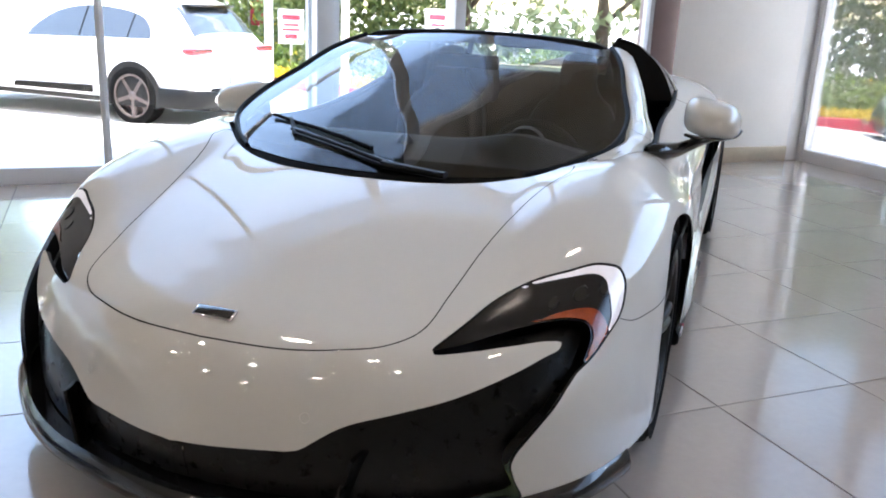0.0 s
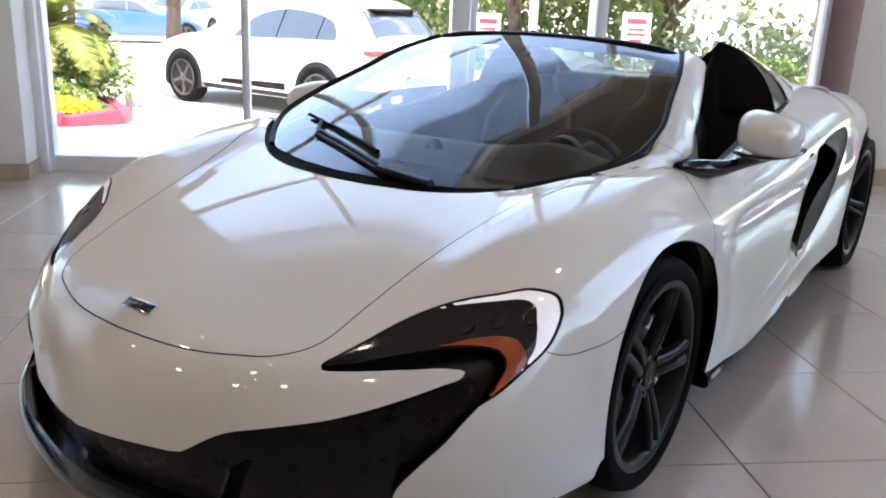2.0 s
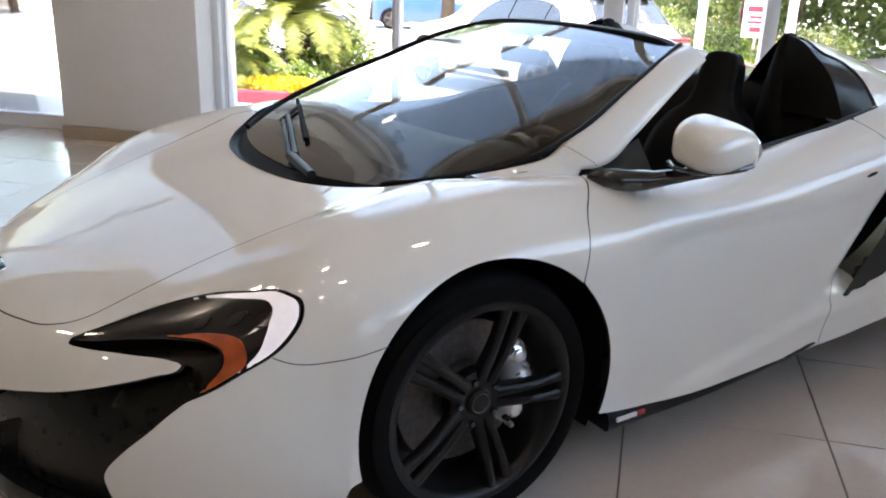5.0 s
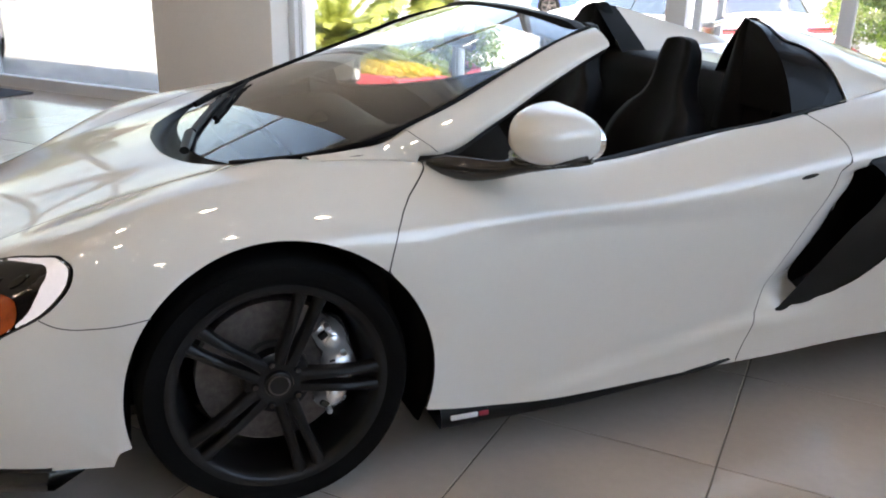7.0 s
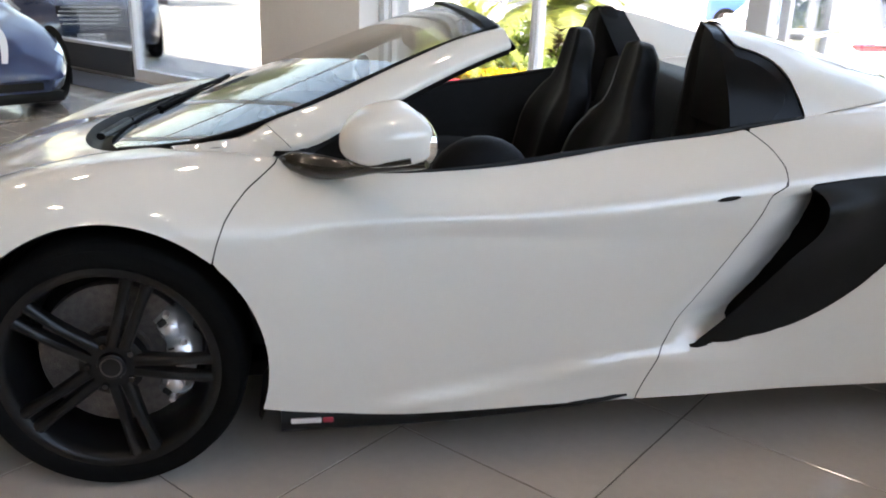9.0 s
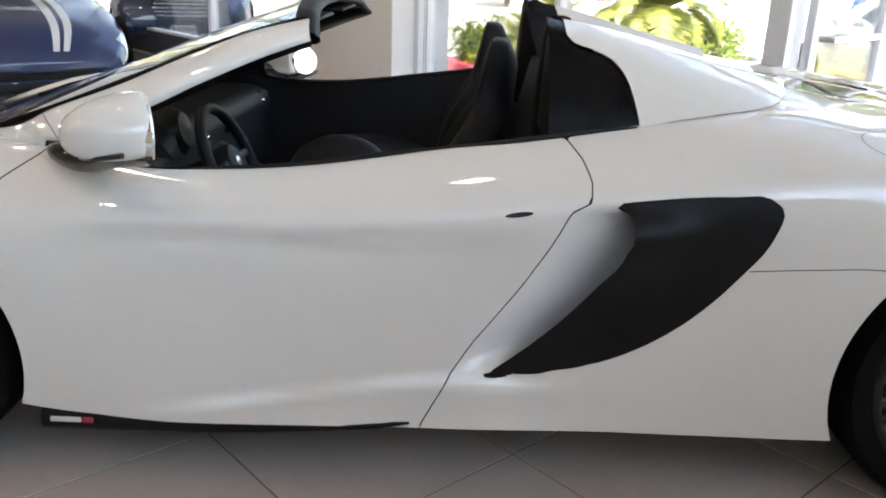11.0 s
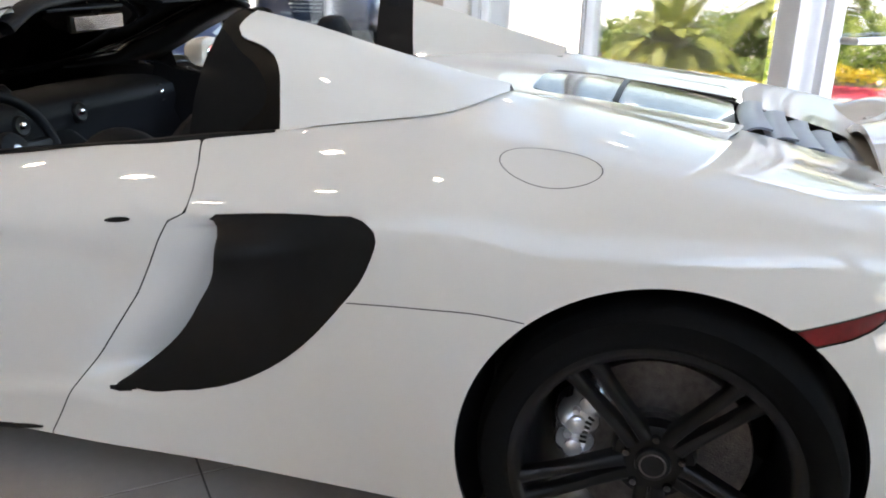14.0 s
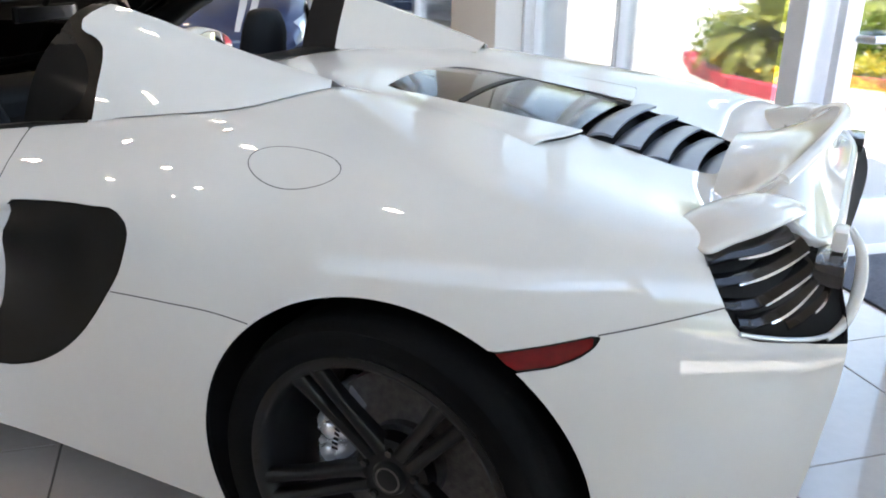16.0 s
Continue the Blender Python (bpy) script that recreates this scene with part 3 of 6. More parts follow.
# the door skin dives into the side intake
scoop = np.zeros(len(SV))
xz = SV[:, [0, 2]]
sel = (np.abs(SV[:, 1]) > .6) & (SV[:, 0] > 1.2) & (SV[:, 0] < 1.95) & (SV[:, 2] < .80) & (SV[:, 2] > .25)
inside = signed(xz, VENT) < 0
ahead = np.full(len(SV), 1.0)
ahead[sel] = to_line(xz[sel], VENT_FRONT[:-3])
ahead = np.where(inside & (ahead < 1), -ahead, ahead)
to_rear = np.where(inside, to_line(xz, VENT_REAR), 1.0)
line_z = np.interp(SV[:, 0], [1.2, 1.7, 1.8], [.70, .745, .752])
low_z = np.interp(SV[:, 0], [1.2, 1.46, 1.6], [.30, .318, .30])
dive = np.clip((.15 - ahead[sel]) / .21, 0, 1)
scoop[sel] = .155 * dive ** 1.7 * ramp01((line_z[sel] - SV[sel, 2]) / .030) * ramp01((SV[sel, 2] - low_z[sel]) / .10) * ramp01((SV[sel, 0] - 1.30) / .15) * ramp01((to_rear[sel] - .008) / .02)
DIVED = SV - SN * scoop[:, None]
ahead_blade = np.full(len(SV), 1.0)
sel = (np.abs(SV[:, 1]) > .6) & (SV[:, 0] > 1.2) & (SV[:, 0] < 2.2) & (SV[:, 2] < .85) & (SV[:, 2] > .25)
ahead_blade[sel] = to_line(xz[sel], VENT_FRONT)
BLADE = SV + SN * (.045 * ramp01(1 - ahead_blade / .22) * ramp01((SV[:, 2] - .44) / .25) * ramp01((.757 - SV[:, 2]) / .06))[:, None]
Y = np.abs(SV[:, 1])
XY, XZ, YZ = SV[:, [0, 1]], np.stack([SV[:, 0], SV[:, 2]], 1), np.stack([Y, SV[:, 2]], 1)
g_side = .52 - Y
g_arch = np.minimum(np.linalg.norm(XZ - ARCH_F[0], axis=1) - ARCH_F[1], np.linalg.norm(XZ - ARCH_R[0], axis=1) - ARCH_R[1])
g_arch = np.where(Y > .55, -g_arch, -1.0)                      # > 0 inside an arch
g_cock = -signed(XY, COCKPIT)                                    # > 0 inside the opening
g_hood = signed(XY, HOOD)
g_door = np.maximum(signed(XZ, DOOR), g_side)
front = SV[:, 0] < -.30
g_mouth = np.where(front, signed(YZ, MOUTH), 1.0)
g_lamp = np.where(front, signed(YZ, LAMP), 1.0)
g_vent = np.where(Y > .6, signed(XZ, VENT), 1.0)
g_vent_skin = np.maximum(g_vent, np.minimum.reduce([.06 - ahead_blade, .735 - SV[:, 2], SV[:, 2] - .30, to_line(XZ, VENT_REAR) - .012]))
g_tail = np.where(SV[:, 0] > 3.0, np.maximum(signed(XZ, TAIL), .475 - Y), 1.0)
g_mark = np.where(Y > .6, signed(XZ, MARKER), 1.0)
g_deck = signed(XY, DECK)
common = [g_arch, g_cock]


def shell_panel(name, base, holes=(), inside=(), mat=PAINT, parent=None, label="", offset=0.0, side=0, faces=None):
    """One panel cut from the shell: within all of inside, out of all holes."""
    g = np.maximum.reduce([*inside, *[h for h in holes], np.full(len(SV), -1.0)])
    if side:
        g = np.maximum(g, SV[:, 1] * side + .001)
    v, f = clip(base - SN * offset, SHELL_FACES, g)
    return mesh_object(name, v, f, mat, parent, True, label)


def cut_of(g):
    return GAP - g


def on_side(x, z, side):
    """Point and normal of the shell flank at (x, z); side 1 is y < 0."""
    d = np.hypot(SV[:, 0] - x, SV[:, 2] - z) + (SV[:, 1] * side > -.3) * 9
    i = int(np.argmin(d))
    p, n = SV[i], SN[i]
    y = p[1] - (n[0] * (x - p[0]) + n[2] * (z - p[2])) / (n[1] if abs(n[1]) > .15 else math.copysign(.15, n[1]))
    return np.array((x, y, z)), n


def on_top(x, y):
    """Point and normal of the shell's upper side at (x, y)."""
    d = np.hypot(SV[:, 0] - x, SV[:, 1] - y) + (SN[:, 2] < .2) * 9
    i = int(np.argmin(d))
    p, n = SV[i], SN[i]
    return np.array((x, y, p[2] - (n[0] * (x - p[0]) + n[1] * (y - p[1])) / n[2])), n


def seam(found, width=.0026, closed=False):
    """A dark gap line laid along points of the shell."""
    pts = [p + n * .0012 for p, n in found]
    k = len(pts)
    v, f = [], []
    for i, (p, n) in enumerate(found):
        a, b = pts[max(i - 1, 0)], pts[min(i + 1, k - 1)]
        if closed:
            a, b = pts[i - 1], pts[(i + 1) % k]
        s = np.cross(b - a, n)
        s = s / max(np.linalg.norm(s), 1e-9) * width / 2
        v += [pts[i] - s, pts[i] + s]
    for i in range(k if closed else k - 1):
        j = (i + 1) % k
        f.append((2 * i, 2 * i + 1, 2 * j + 1, 2 * j))
    return mesh_object("panel_gap", v, f, GAP_DARK, car, True, "thin dark panel gap")


car = thing("sports_car", "pearl white open-top supercar with black intakes on tiled floor", "car")
shell_panel("body", DIVED, common + [cut_of(g_hood), cut_of(g_door), cut_of(g_mouth), cut_of(g_vent_skin), cut_of(g_tail), cut_of(g_mark), -g_deck], parent=car, label="pearl white painted body shell")
shell_panel("hood", SV, common, [g_hood + GAP, -g_mouth], parent=car)
for side in (1, -1):
    shell_panel("door", DIVED, common + [cut_of(g_vent_skin)], [g_door + GAP], parent=car, side=side)
    shell_panel("side_intake", BLADE, [g_arch], [g_vent + .002], BLACK_SATIN, car, "matte black side air intake", .003, side)
    shell_panel("intake_duct", SV, [g_arch], [g_vent - .03], BLACK_DEEP, car, "dark inside of the intake", .19, side)
    lamp = shell_panel("headlight", SV, [], [g_lamp + .002], LAMP_DARK, car, "smoked swept-back headlight", .001, side)
    rim_g = np.where(front, np.maximum(to_taper(YZ, LAMP_TOP[10:53], np.interp(range(10, 53), [10, 15, 20, 25, 30, 35, 40, 46, 52], [.003, .008, .013, .020, .031, .033, .026, .014, .002])), g_lamp + .0035), 1.0)
    shell_panel("light_guide", SV, [], [rim_g], LAMP_EDGE, lamp, "bright white light guide along the edge", -.0015, side)
    amb_g = np.where(front, np.maximum(to_taper(YZ, LAMP_LOW[1:30], np.interp(range(1, 30), [1, 5, 10, 15, 20, 25, 29], [.010, .024, .030, .029, .019, .010, .002])), g_lamp + .005), 1.0)
    shell_panel("indicator", SV, [], [amb_g], AMBER, lamp, "amber turn indicator", -.0018, side)
    # projector lenses, their rings and small facets behind the lens
    for cy, cz, rr in ((.828, .607, .0185), (.775, .596, .0165), (.722, .582, .0135)):
        d_c = np.where(front, np.hypot(YZ[:, 0] - cy, YZ[:, 1] - cz), 1.0)
        shell_panel("projector_ring", SV, [], [d_c - rr, rr - .0035 - d_c], RIM, lamp, "dull ring of a projector lens", -.0012, side)
        shell_panel("projector_lens", SV, [], [d_c - rr + .004], BLACK_GLOSS, lamp, "dark round projector lens", -.0014, side)
    shell_panel("side_marker", SV, [g_arch], [g_mark + .002], RED_LENS, car, "dark red side marker", .001, side)
    def on_tail(x, z, deep):
        u, v = x - 3.25, z - .76
        y = TAIL_PLAN[0] + TAIL_PLAN[1] * u + TAIL_PLAN[2] * u * u + TAIL_PLAN[3] * v + TAIL_PLAN[4] * u * v
        n = np.array((-(TAIL_PLAN[1] + 2 * TAIL_PLAN[2] * u + TAIL_PLAN[4] * v), 1.0))
        n = n / np.linalg.norm(n)
        return np.array((x - n[0] * deep, -(y - n[1] * deep) * side, z))

    tail = sheet("tail_light", [[on_tail(x, z, .055) for x in np.linspace(3.16, 3.38, 16)] for z in np.linspace(.672, .806, 9)], INTAKE, car, 0, "black louvred tail light", flip=(side == -1))
    # five blades, each a curve of (x, z) on the tail, swept up towards the middle
    for blade, lit in ((((3.166, .806), (3.202, .812), (3.244, .817), (3.281, .832)), .36), (((3.183, .775), (3.221, .777), (3.266, .791), (3.306, .815)), .30), (((3.204, .742), (3.249, .741), (3.288, .762), (3.321, .786)), .42), (((3.228, .718), (3.254, .715), (3.284, .725), (3.329, .767)), .55), (((3.299, .707), (3.321, .719), (3.338, .736), (3.349, .760)), .55)):
        edge, deep = [], []
        for x, z in curve2(blade, 8):
            edge.append(on_tail(x, z, .006))
            deep.append(on_tail(x, z + .010, .048))
        edge, deep = np.array(edge), np.array(deep)
        rows = [edge * (1 - t) + deep * t + np.array((0, 0, .006 * math.sin(math.pi * t))) for t in np.linspace(0, 1, 6)]
        lv = sheet("louvre", rows, BLACK_GLOSS, tail, .007, "gloss black curved louvre", flip=(side == -1))
        bm = bmesh.new()
        first = int(lit * len(edge))
        n_e = len(edge) - first
        tube(bm, edge[first:], [.0012 + .0034 * math.sin(math.pi * (.12 + .80 * i / (n_e - 1))) for i in range(n_e)], 6)
        part("bright_edge", bm, CHROME, lv, "bright louvre edge")
    for nm, mt, lab, dims in (("reflector_block", BLACK_GLOSS, "black block at the light's inner end", (3.312, 3.362, -.592, -.48, .764, .806)), ("inner_bracket", PAINT, "white bracket at the light's inner end", (3.333, 3.358, -.536, -.48, .808, .846))):
        bm = bmesh.new()
        box(bm, *dims, .007)
        if side == -1:
            bmesh.ops.transform(bm, matrix=Matrix.Diagonal((1, -1, 1, 1)), verts=list(bm.verts))
        if nm == "reflector_block" or side == 1:
            part(nm, bm, mt, tail, lab)
        else:
            bm.free()
shell_panel("front_grille", SV, [-.002 - g_lamp], [g_mouth + .001], INTAKE, car, "deep black front intake", .045)
core_holes = [g_arch, g_cock + .0, -g_deck, cut_of(g_vent) - .02, cut_of(g_mouth) - .002]
shell_panel("inner_shell", DIVED, core_holes, [], BLACK_DEEP, car, "", .011)
for side in (1, -1):
    for line in ([(-.496, .537), (-.465, .525), (-.43, .521), (-.379, .526), (-.27, .545)], [(2.06, .620), (2.21, .634), (2.33, .640), (2.415, .634)], [(3.03, .711), (3.112, .729), (3.22, .752)]):
        seam([on_side(x, z, side) for x, z in curve2(line, 6)])
    seam([on_top(x, -y * side) for x, y in FLAP[:-1]], .002, True)
    slot = []
    for a in np.linspace(0, 2 * math.pi, 24, endpoint=False):
        p, n = on_side(1.535 + .032 * math.cos(a), .7255 + .0045 * math.cos(a) + .0055 * math.sin(a), side)
        slot.append(p + n * .002)
    mesh_object("handle_slot", slot, [tuple(range(24))], BLACK_DEEP, car, False, "dark door handle slot")

# ---- car: glass, pillars, buttresses, wing, underside ----
def both(name, pts, mat, thick=0.0, label="", parent=None):
    """A sheet on the near side (y < 0) and its mirror image."""
    out = []
    for s in (1, -1):
        p = np.array(pts, float)
        p[..., 1] *= -s
        out.append(sheet(name, p, mat, parent or car, thick, label, flip=(s == -1)))
    return out


# windscreen: side edge from the cowl corner up the pillar, and the centre line
SCREEN_SIDE = hermite([(-.030, .48, .762), (.09, .595, .792), (.24, .690, .833), (.42, .704, .896), (.62, .655, .976), (.82, .602, 1.058), (.99, .535, 1.108)], 6)
SCREEN_MID = hermite([(-.125, 0, .743), (.065, 0, .814), (.25, 0, .887), (.43, 0, .957), (.60, 0, 1.024), (.77, 0, 1.088), (.935, 0, 1.146)], 6)


def screen_at(k, f):
    m, s = SCREEN_MID[k], SCREEN_SIDE[k]
    w = abs(f) ** 2.3
    return (m[0] + (s[0] - m[0]) * w, -s[1] * f, m[2] + (s[2] - m[2]) * w)


FR = np.linspace(-1, 1, 41)
screen = sheet("windscreen", [[screen_at(k, f) for f in FR] for k in range(len(SCREEN_MID))], WINDSCREEN, car, 0, "raked glass windscreen")
screen.visible_shadow = False
# black border under the glass
lift = np.array((.002, 0, -.003))
sheet("screen_border", [[np.array(screen_at(k, f)) + lift for f in FR] for k in range(0, 4)], BLACK_GLOSS, car, 0, "black printed glass border")
sheet("screen_border", [[np.array(screen_at(k, f)) + lift for f in FR] for k in range(len(SCREEN_MID) - 5, len(SCREEN_MID))], BLACK_GLOSS, car)
for s in (1, -1):
    sheet("screen_border", [[np.array(screen_at(k, s * f)) + lift for f in (.945, .965, .985, 1.0)] for k in range(len(SCREEN_MID))], BLACK_GLOSS, car)
    bm = bmesh.new()
    tube(bm, [np.array(screen_at(k, s)) + (0, -.002 * s, .002) for k in range(len(SCREEN_MID))], .0085, 8)
    part("screen_seal", bm, COWL_BLACK, car, "black rubber seal along the glass")
# cowl: from the hood edge up to the glass
COWL = [(-.210, 0, .747), (-.203, .12, .746), (-.182, .24, .747), (-.140, .36, .749), (-.065, .48, .756), (-.007, .545, .765), (.053, .60, .777), (.118, .655, .794), (.188, .695, .809), (.276, .722, .826), (.40, .735, .85)]
CE = hermite(COWL, 5)
full_edge = np.vstack([CE[:0:-1] * (1, 1, 1), CE * (1, -1, 1)])
rows = []
for t in np.linspace(0, 1, 7):
    row = []
    for p in full_edge:
        f = -p[1] / .72
        k = min(14, int(np.searchsorted(SCREEN_SIDE[:15, 1], abs(p[1]))))
        q = np.array(screen_at(k, max(-1, min(1, -p[1] / SCREEN_SIDE[k][1]))))
        r = p * (1 - t) + q * t
        r[2] -= .030 * math.sin(math.pi * min(1, t * 1.1)) * (1 - f * f) + .004
        row.append(r)
    rows.append(row)
sheet("cowl", rows, COWL_BLACK, car, 0, "black plastic cowl below the windscreen")

# pillars
P_IN = hermite([(.13, .640, .806), (.23, .695, .829), (.33, .722, .854), (.38, .716, .882), (.56, .674, .953), (.72, .634, 1.023), (.87, .590, 1.081), (1.00, .545, 1.112)], 6)
P_OUT = hermite([(.16, .712, .818), (.28, .742, .828), (.39, .772, .828), (.450, .790, .832), (.61, .752, .895), (.77, .706, .972), (.92, .655, 1.036), (1.015, .622, 1.070)], 6)
for p in P_OUT[:13]:
    p[2] = on_top(p[0], p[1])[0][2] + .001
pill = []
for k, (a, b) in enumerate(zip(P_IN, P_OUT)):
    mid = (a + b) / 2 + np.array((0, .009, .008)) * min(1, max(-.3, (k - 10) / 12))
    pill.append([a * (1, 1, 1) - (0, .004, .012), a, a * .72 + mid * .28 + (0, .002, .004), mid, b * .72 + mid * .28 + (0, .004, .002), b, b - (0, .012, .010)])
pill = np.array(pill) * (1, -1, 1)
both("pillar", pill, PAINT, label="white windscreen pillar")
across = pill[17, 1:6]
both("panel_gap", np.array([across + (-.0012, -.0005, .0012), across + (.0012, -.0005, .0016)]), GAP_DARK, label="thin dark panel gap")
inner = []
for a, b in zip(P_IN, P_OUT):
    inner.append([b - (.0, .006, .004), b - (.0, .02, .022), (a + b) / 2 - (0, .03, .035), a - (0, .035, .03), a - (0, .01, .012)])
both("pillar_trim", np.array(inner) * (1, -1, 1), BLACK_SATIN, label="black pillar trim")
# header beam across the top of the windscreen
prof = [(-.012, .003), (.012, .006), (.030, .001), (.043, -.009), (.046, -.019), (.034, -.026), (.0, -.027), (-.02, -.019), (-.012, .003)]
head = []
for f in np.linspace(-1, 1, 33):
    x, y, z = screen_at(len(SCREEN_MID) - 1, f)
    y *= 1.10
    drop = .03 * max(0, abs(f) - .8) / .2
    head.append([(x + a, y, z + b - drop) for a, b in prof])
sheet("header_rail", head, LEATHER, car, 0, "black windscreen header rail")
for s in (-1, 1):
    bm = bmesh.new()
    box(bm, .915, .995, .10, .42, 1.092, 1.102, .005)
    vs = list(bm.verts)
    if s == -1:
        bmesh.ops.transform(bm, matrix=Matrix.Diagonal((1, -1, 1, 1)), verts=vs)
    part("sun_visor", bm, LEATHER, car, "black folded sun visor")

# buttresses: ridge, outer foot, inner foot
RIDGE = hermite([(1.605, .468, 1.136), (1.70, .474, 1.121), (1.80, .473, 1.101), (1.95, .462, 1.062), (2.10, .444, 1.024), (2.258, .420, .988)], 6)
FOOT = hermite([(1.605, .742, .868), (1.70, .740, .880), (1.84, .724, .903), (2.01, .692, .93), (2.16, .628, .952), (2.258, .426, .985)], 6)
for p in FOOT[14:]:
    p[2] = on_top(p[0], p[1])[0][2] + .003
INNER = hermite([(1.66, .285, .935), (1.74, .290, .937), (1.84, .30, .940), (1.97, .32, .943), (2.12, .345, .950), (2.255, .365, .968)], 6)
outer_pts = []
for k, (a, b) in enumerate(zip(RIDGE, FOOT)):
    row = []
    fade = 1 - k / (len(RIDGE) - 1)
    for t in np.linspace(0, 1, 15):
        p = a * (1 - t) + b * t
        bulge = math.sin(math.pi * t) * .055 * fade ** .8 + math.sin(math.pi * min(1, t * 3)) * .012 * fade
        row.append(p + np.array((0, bulge * .8, bulge * .62)))
    outer_pts.append(row)
outer_pts = np.array(outer_pts) * (1, -1, 1)
V_b = outer_pts.reshape(-1, 3)
F_b = grid_faces(*outer_pts.shape[:2])
QUARTER = np.vstack([[(1.55, .80), (1.55, 1.18), (1.644, 1.18)], curve2([(1.648, 1.095), (1.665, 1.080), (1.716, 1.064), (1.765, 1.040), (1.79, 1.010), (1.807, .965), (1.822, .905), (1.828, .80)], 5)])
gq = signed(V_b[:, [0, 2]], QUARTER)
vq, fq = clip(V_b, F_b, .001 - gq)
SHADED = curve2([(1.60, .80), (1.60, 1.10), (1.67, 1.055), (1.735, 1.020), (1.772, .975), (1.770, .940), (1.745, .915), (1.722, .893), (1.712, .86), (1.70, .80)], 5)
gs = signed(V_b[:, [0, 2]], SHADED)
vw, fw = clip(V_b + (0, .006, -.002), F_b, np.maximum(gq + .001, -gs))
vg, fg = clip(V_b + (0, .006, -.002), F_b, np.maximum(gq + .001, gs))
vi = (np.array([[a * (1 - t) + b * t - np.array((0, math.sin(math.pi * t) * .02, math.sin(math.pi * t) * .012)) for t in np.linspace(0, 1, 9)] for a, b in zip(RIDGE, INNER)]) * (1, -1, 1))
V_in, F_in = vi.reshape(-1, 3), grid_faces(*vi.shape[:2])
for s in (1, -1):
    m = np.array((1, s, 1))
    butt = mesh_object("buttress", vq * m, [f if s == 1 else f[::-1] for f in fq], PAINT, car, True, "white flying buttress behind the seats")
    q = mesh_object("quarter_window", vg * m, [f if s == 1 else f[::-1] for f in fg], QUARTER_GLASS, car, True, "dark tinted quarter window")
    mesh_object("window_border", vw * m, [f if s == 1 else f[::-1] for f in fw], QUARTER_EDGE, q, True, "black border of the window")
    g_in = V_in[:, 0] - (1.715 + .35 * (1.13 - V_in[:, 2]))
    for nm, mt, gg in (("inner_face", PAINT, -g_in), ("inner_trim", LEATHER, g_in)):
        v_c, f_c = clip(V_in, F_in, gg)
        mesh_object(nm, v_c * m, [f[::-1] if s == 1 else f for f in f_c], mt, butt, True)
    # the dark roll hoop fin that fronts the buttress
    fin = []
    for t in np.linspace(0, 1, 13):
        zc = 1.131 - t * .36
        front = np.interp(zc, [.80, .93, 1.08, 1.131], [1.580, 1.588, 1.600, 1.614])
        rear = np.interp(zc, [.85, .94, 1.07, 1.131], [1.70, 1.70, 1.69, 1.675])
        yi = -.440 + .060 * t ** .8
        yo = -.478 - .045 * t ** .9
        fin.append([(rear, yi - .006, zc), ((front + rear) / 2, yi, zc), (front + .010, yi - .010, zc), (front, (yi + yo) / 2, zc), (front + .012, yo + .012, zc), (front + .03, yo, zc), (rear, yo + .004, zc)])
    tip = np.array(fin[0]).mean(0)
    fin[0] = [tuple(tip * .22 + np.array(p) * .78) for p in fin[0]]
    fin = [[tuple(tip + (0, 0, .006))] * 7, [tuple(tip * .6 + np.array(p) * .4 + (0, 0, .005)) for p in fin[0]]] + fin
    # its outer side, across to the front edge of the quarter window
    side_rows = []
    for p in outer_pts[0]:
        zc = min(p[2], 1.131)
        t = (1.131 - zc) / .36
        front = np.interp(zc, [.80, .93, 1.08, 1.131], [1.580, 1.588, 1.600, 1.614])
        inner_p = np.array((front + .012, -.466 - .045 * t ** .9, zc))
        outer_p = p + (.004, .007, -.002)
        side_rows.append([inner_p * (1 - u) + outer_p * u - np.array((.010 * math.sin(math.pi * u) * min(1, 4 * t), 0, 0)) for u in np.linspace(0, 1, 6)])
    sheet("hoop_side", np.array(side_rows) * m, LEATHER, car, 0, "black trimmed side of the roll hoop", flip=(s == 1))
    sheet("hoop_cover", np.array(fin) * m, LEATHER, car, 0, "black trimmed roll hoop cover", flip=(s == 1))

# deck: glass over the engine, louvres, lips
glass = np.array([[(x, w * f, on_top(x, w + .004)[0][2] - .001 + .012 * (1 - f * f)) for f in np.linspace(-1, 1, 11)] for x, w in zip(np.linspace(2.262, 2.77, 9), [.168, .206, .213, .216, .217, .218, .219, .219, .218])])
sheet("engine_window", glass, BLACK_GLOSS, car, 0, "dark glass panel over the engine", flip=True)
bar = [[(x, .206 * f, on_top(x, .215)[0][2] + .012 * (1 - f * f) + .002) for f in np.linspace(-1, 1, 11)] for x in (2.472, 2.480, 2.488)]
sheet("window_bar", bar, BLACK_SATIN, car, 0, "", flip=True)
bed = np.array([[(x, w * f, np.interp(x, [2.76, 3.10], [.862, .752])) for f in np.linspace(-1, 1, 5)] for x, w in zip(np.linspace(2.76, 3.10, 6), [.222, .213, .204, .195, .187, .18])])
sheet("louvre_bed", bed, BLACK_DEEP, car, 0, "", flip=True)
for k in range(5):
    x0 = 2.785 + k * .062
    w = .203 - k * .0085
    z0 = .897 - k * .0215
    rows = []
    for t in np.linspace(0, 1, 8):
        rows.append([(x0 - .003 + t * .061 + .012 * (f * f), w * f, z0 + .003 - t * .013 - .022 * (1 - t) ** 3 - .006 * f * f) for f in np.linspace(-1, 1, 13)])
    sheet("louvre", rows, SLAT, car, .006, "satin grey engine louvre", flip=True)
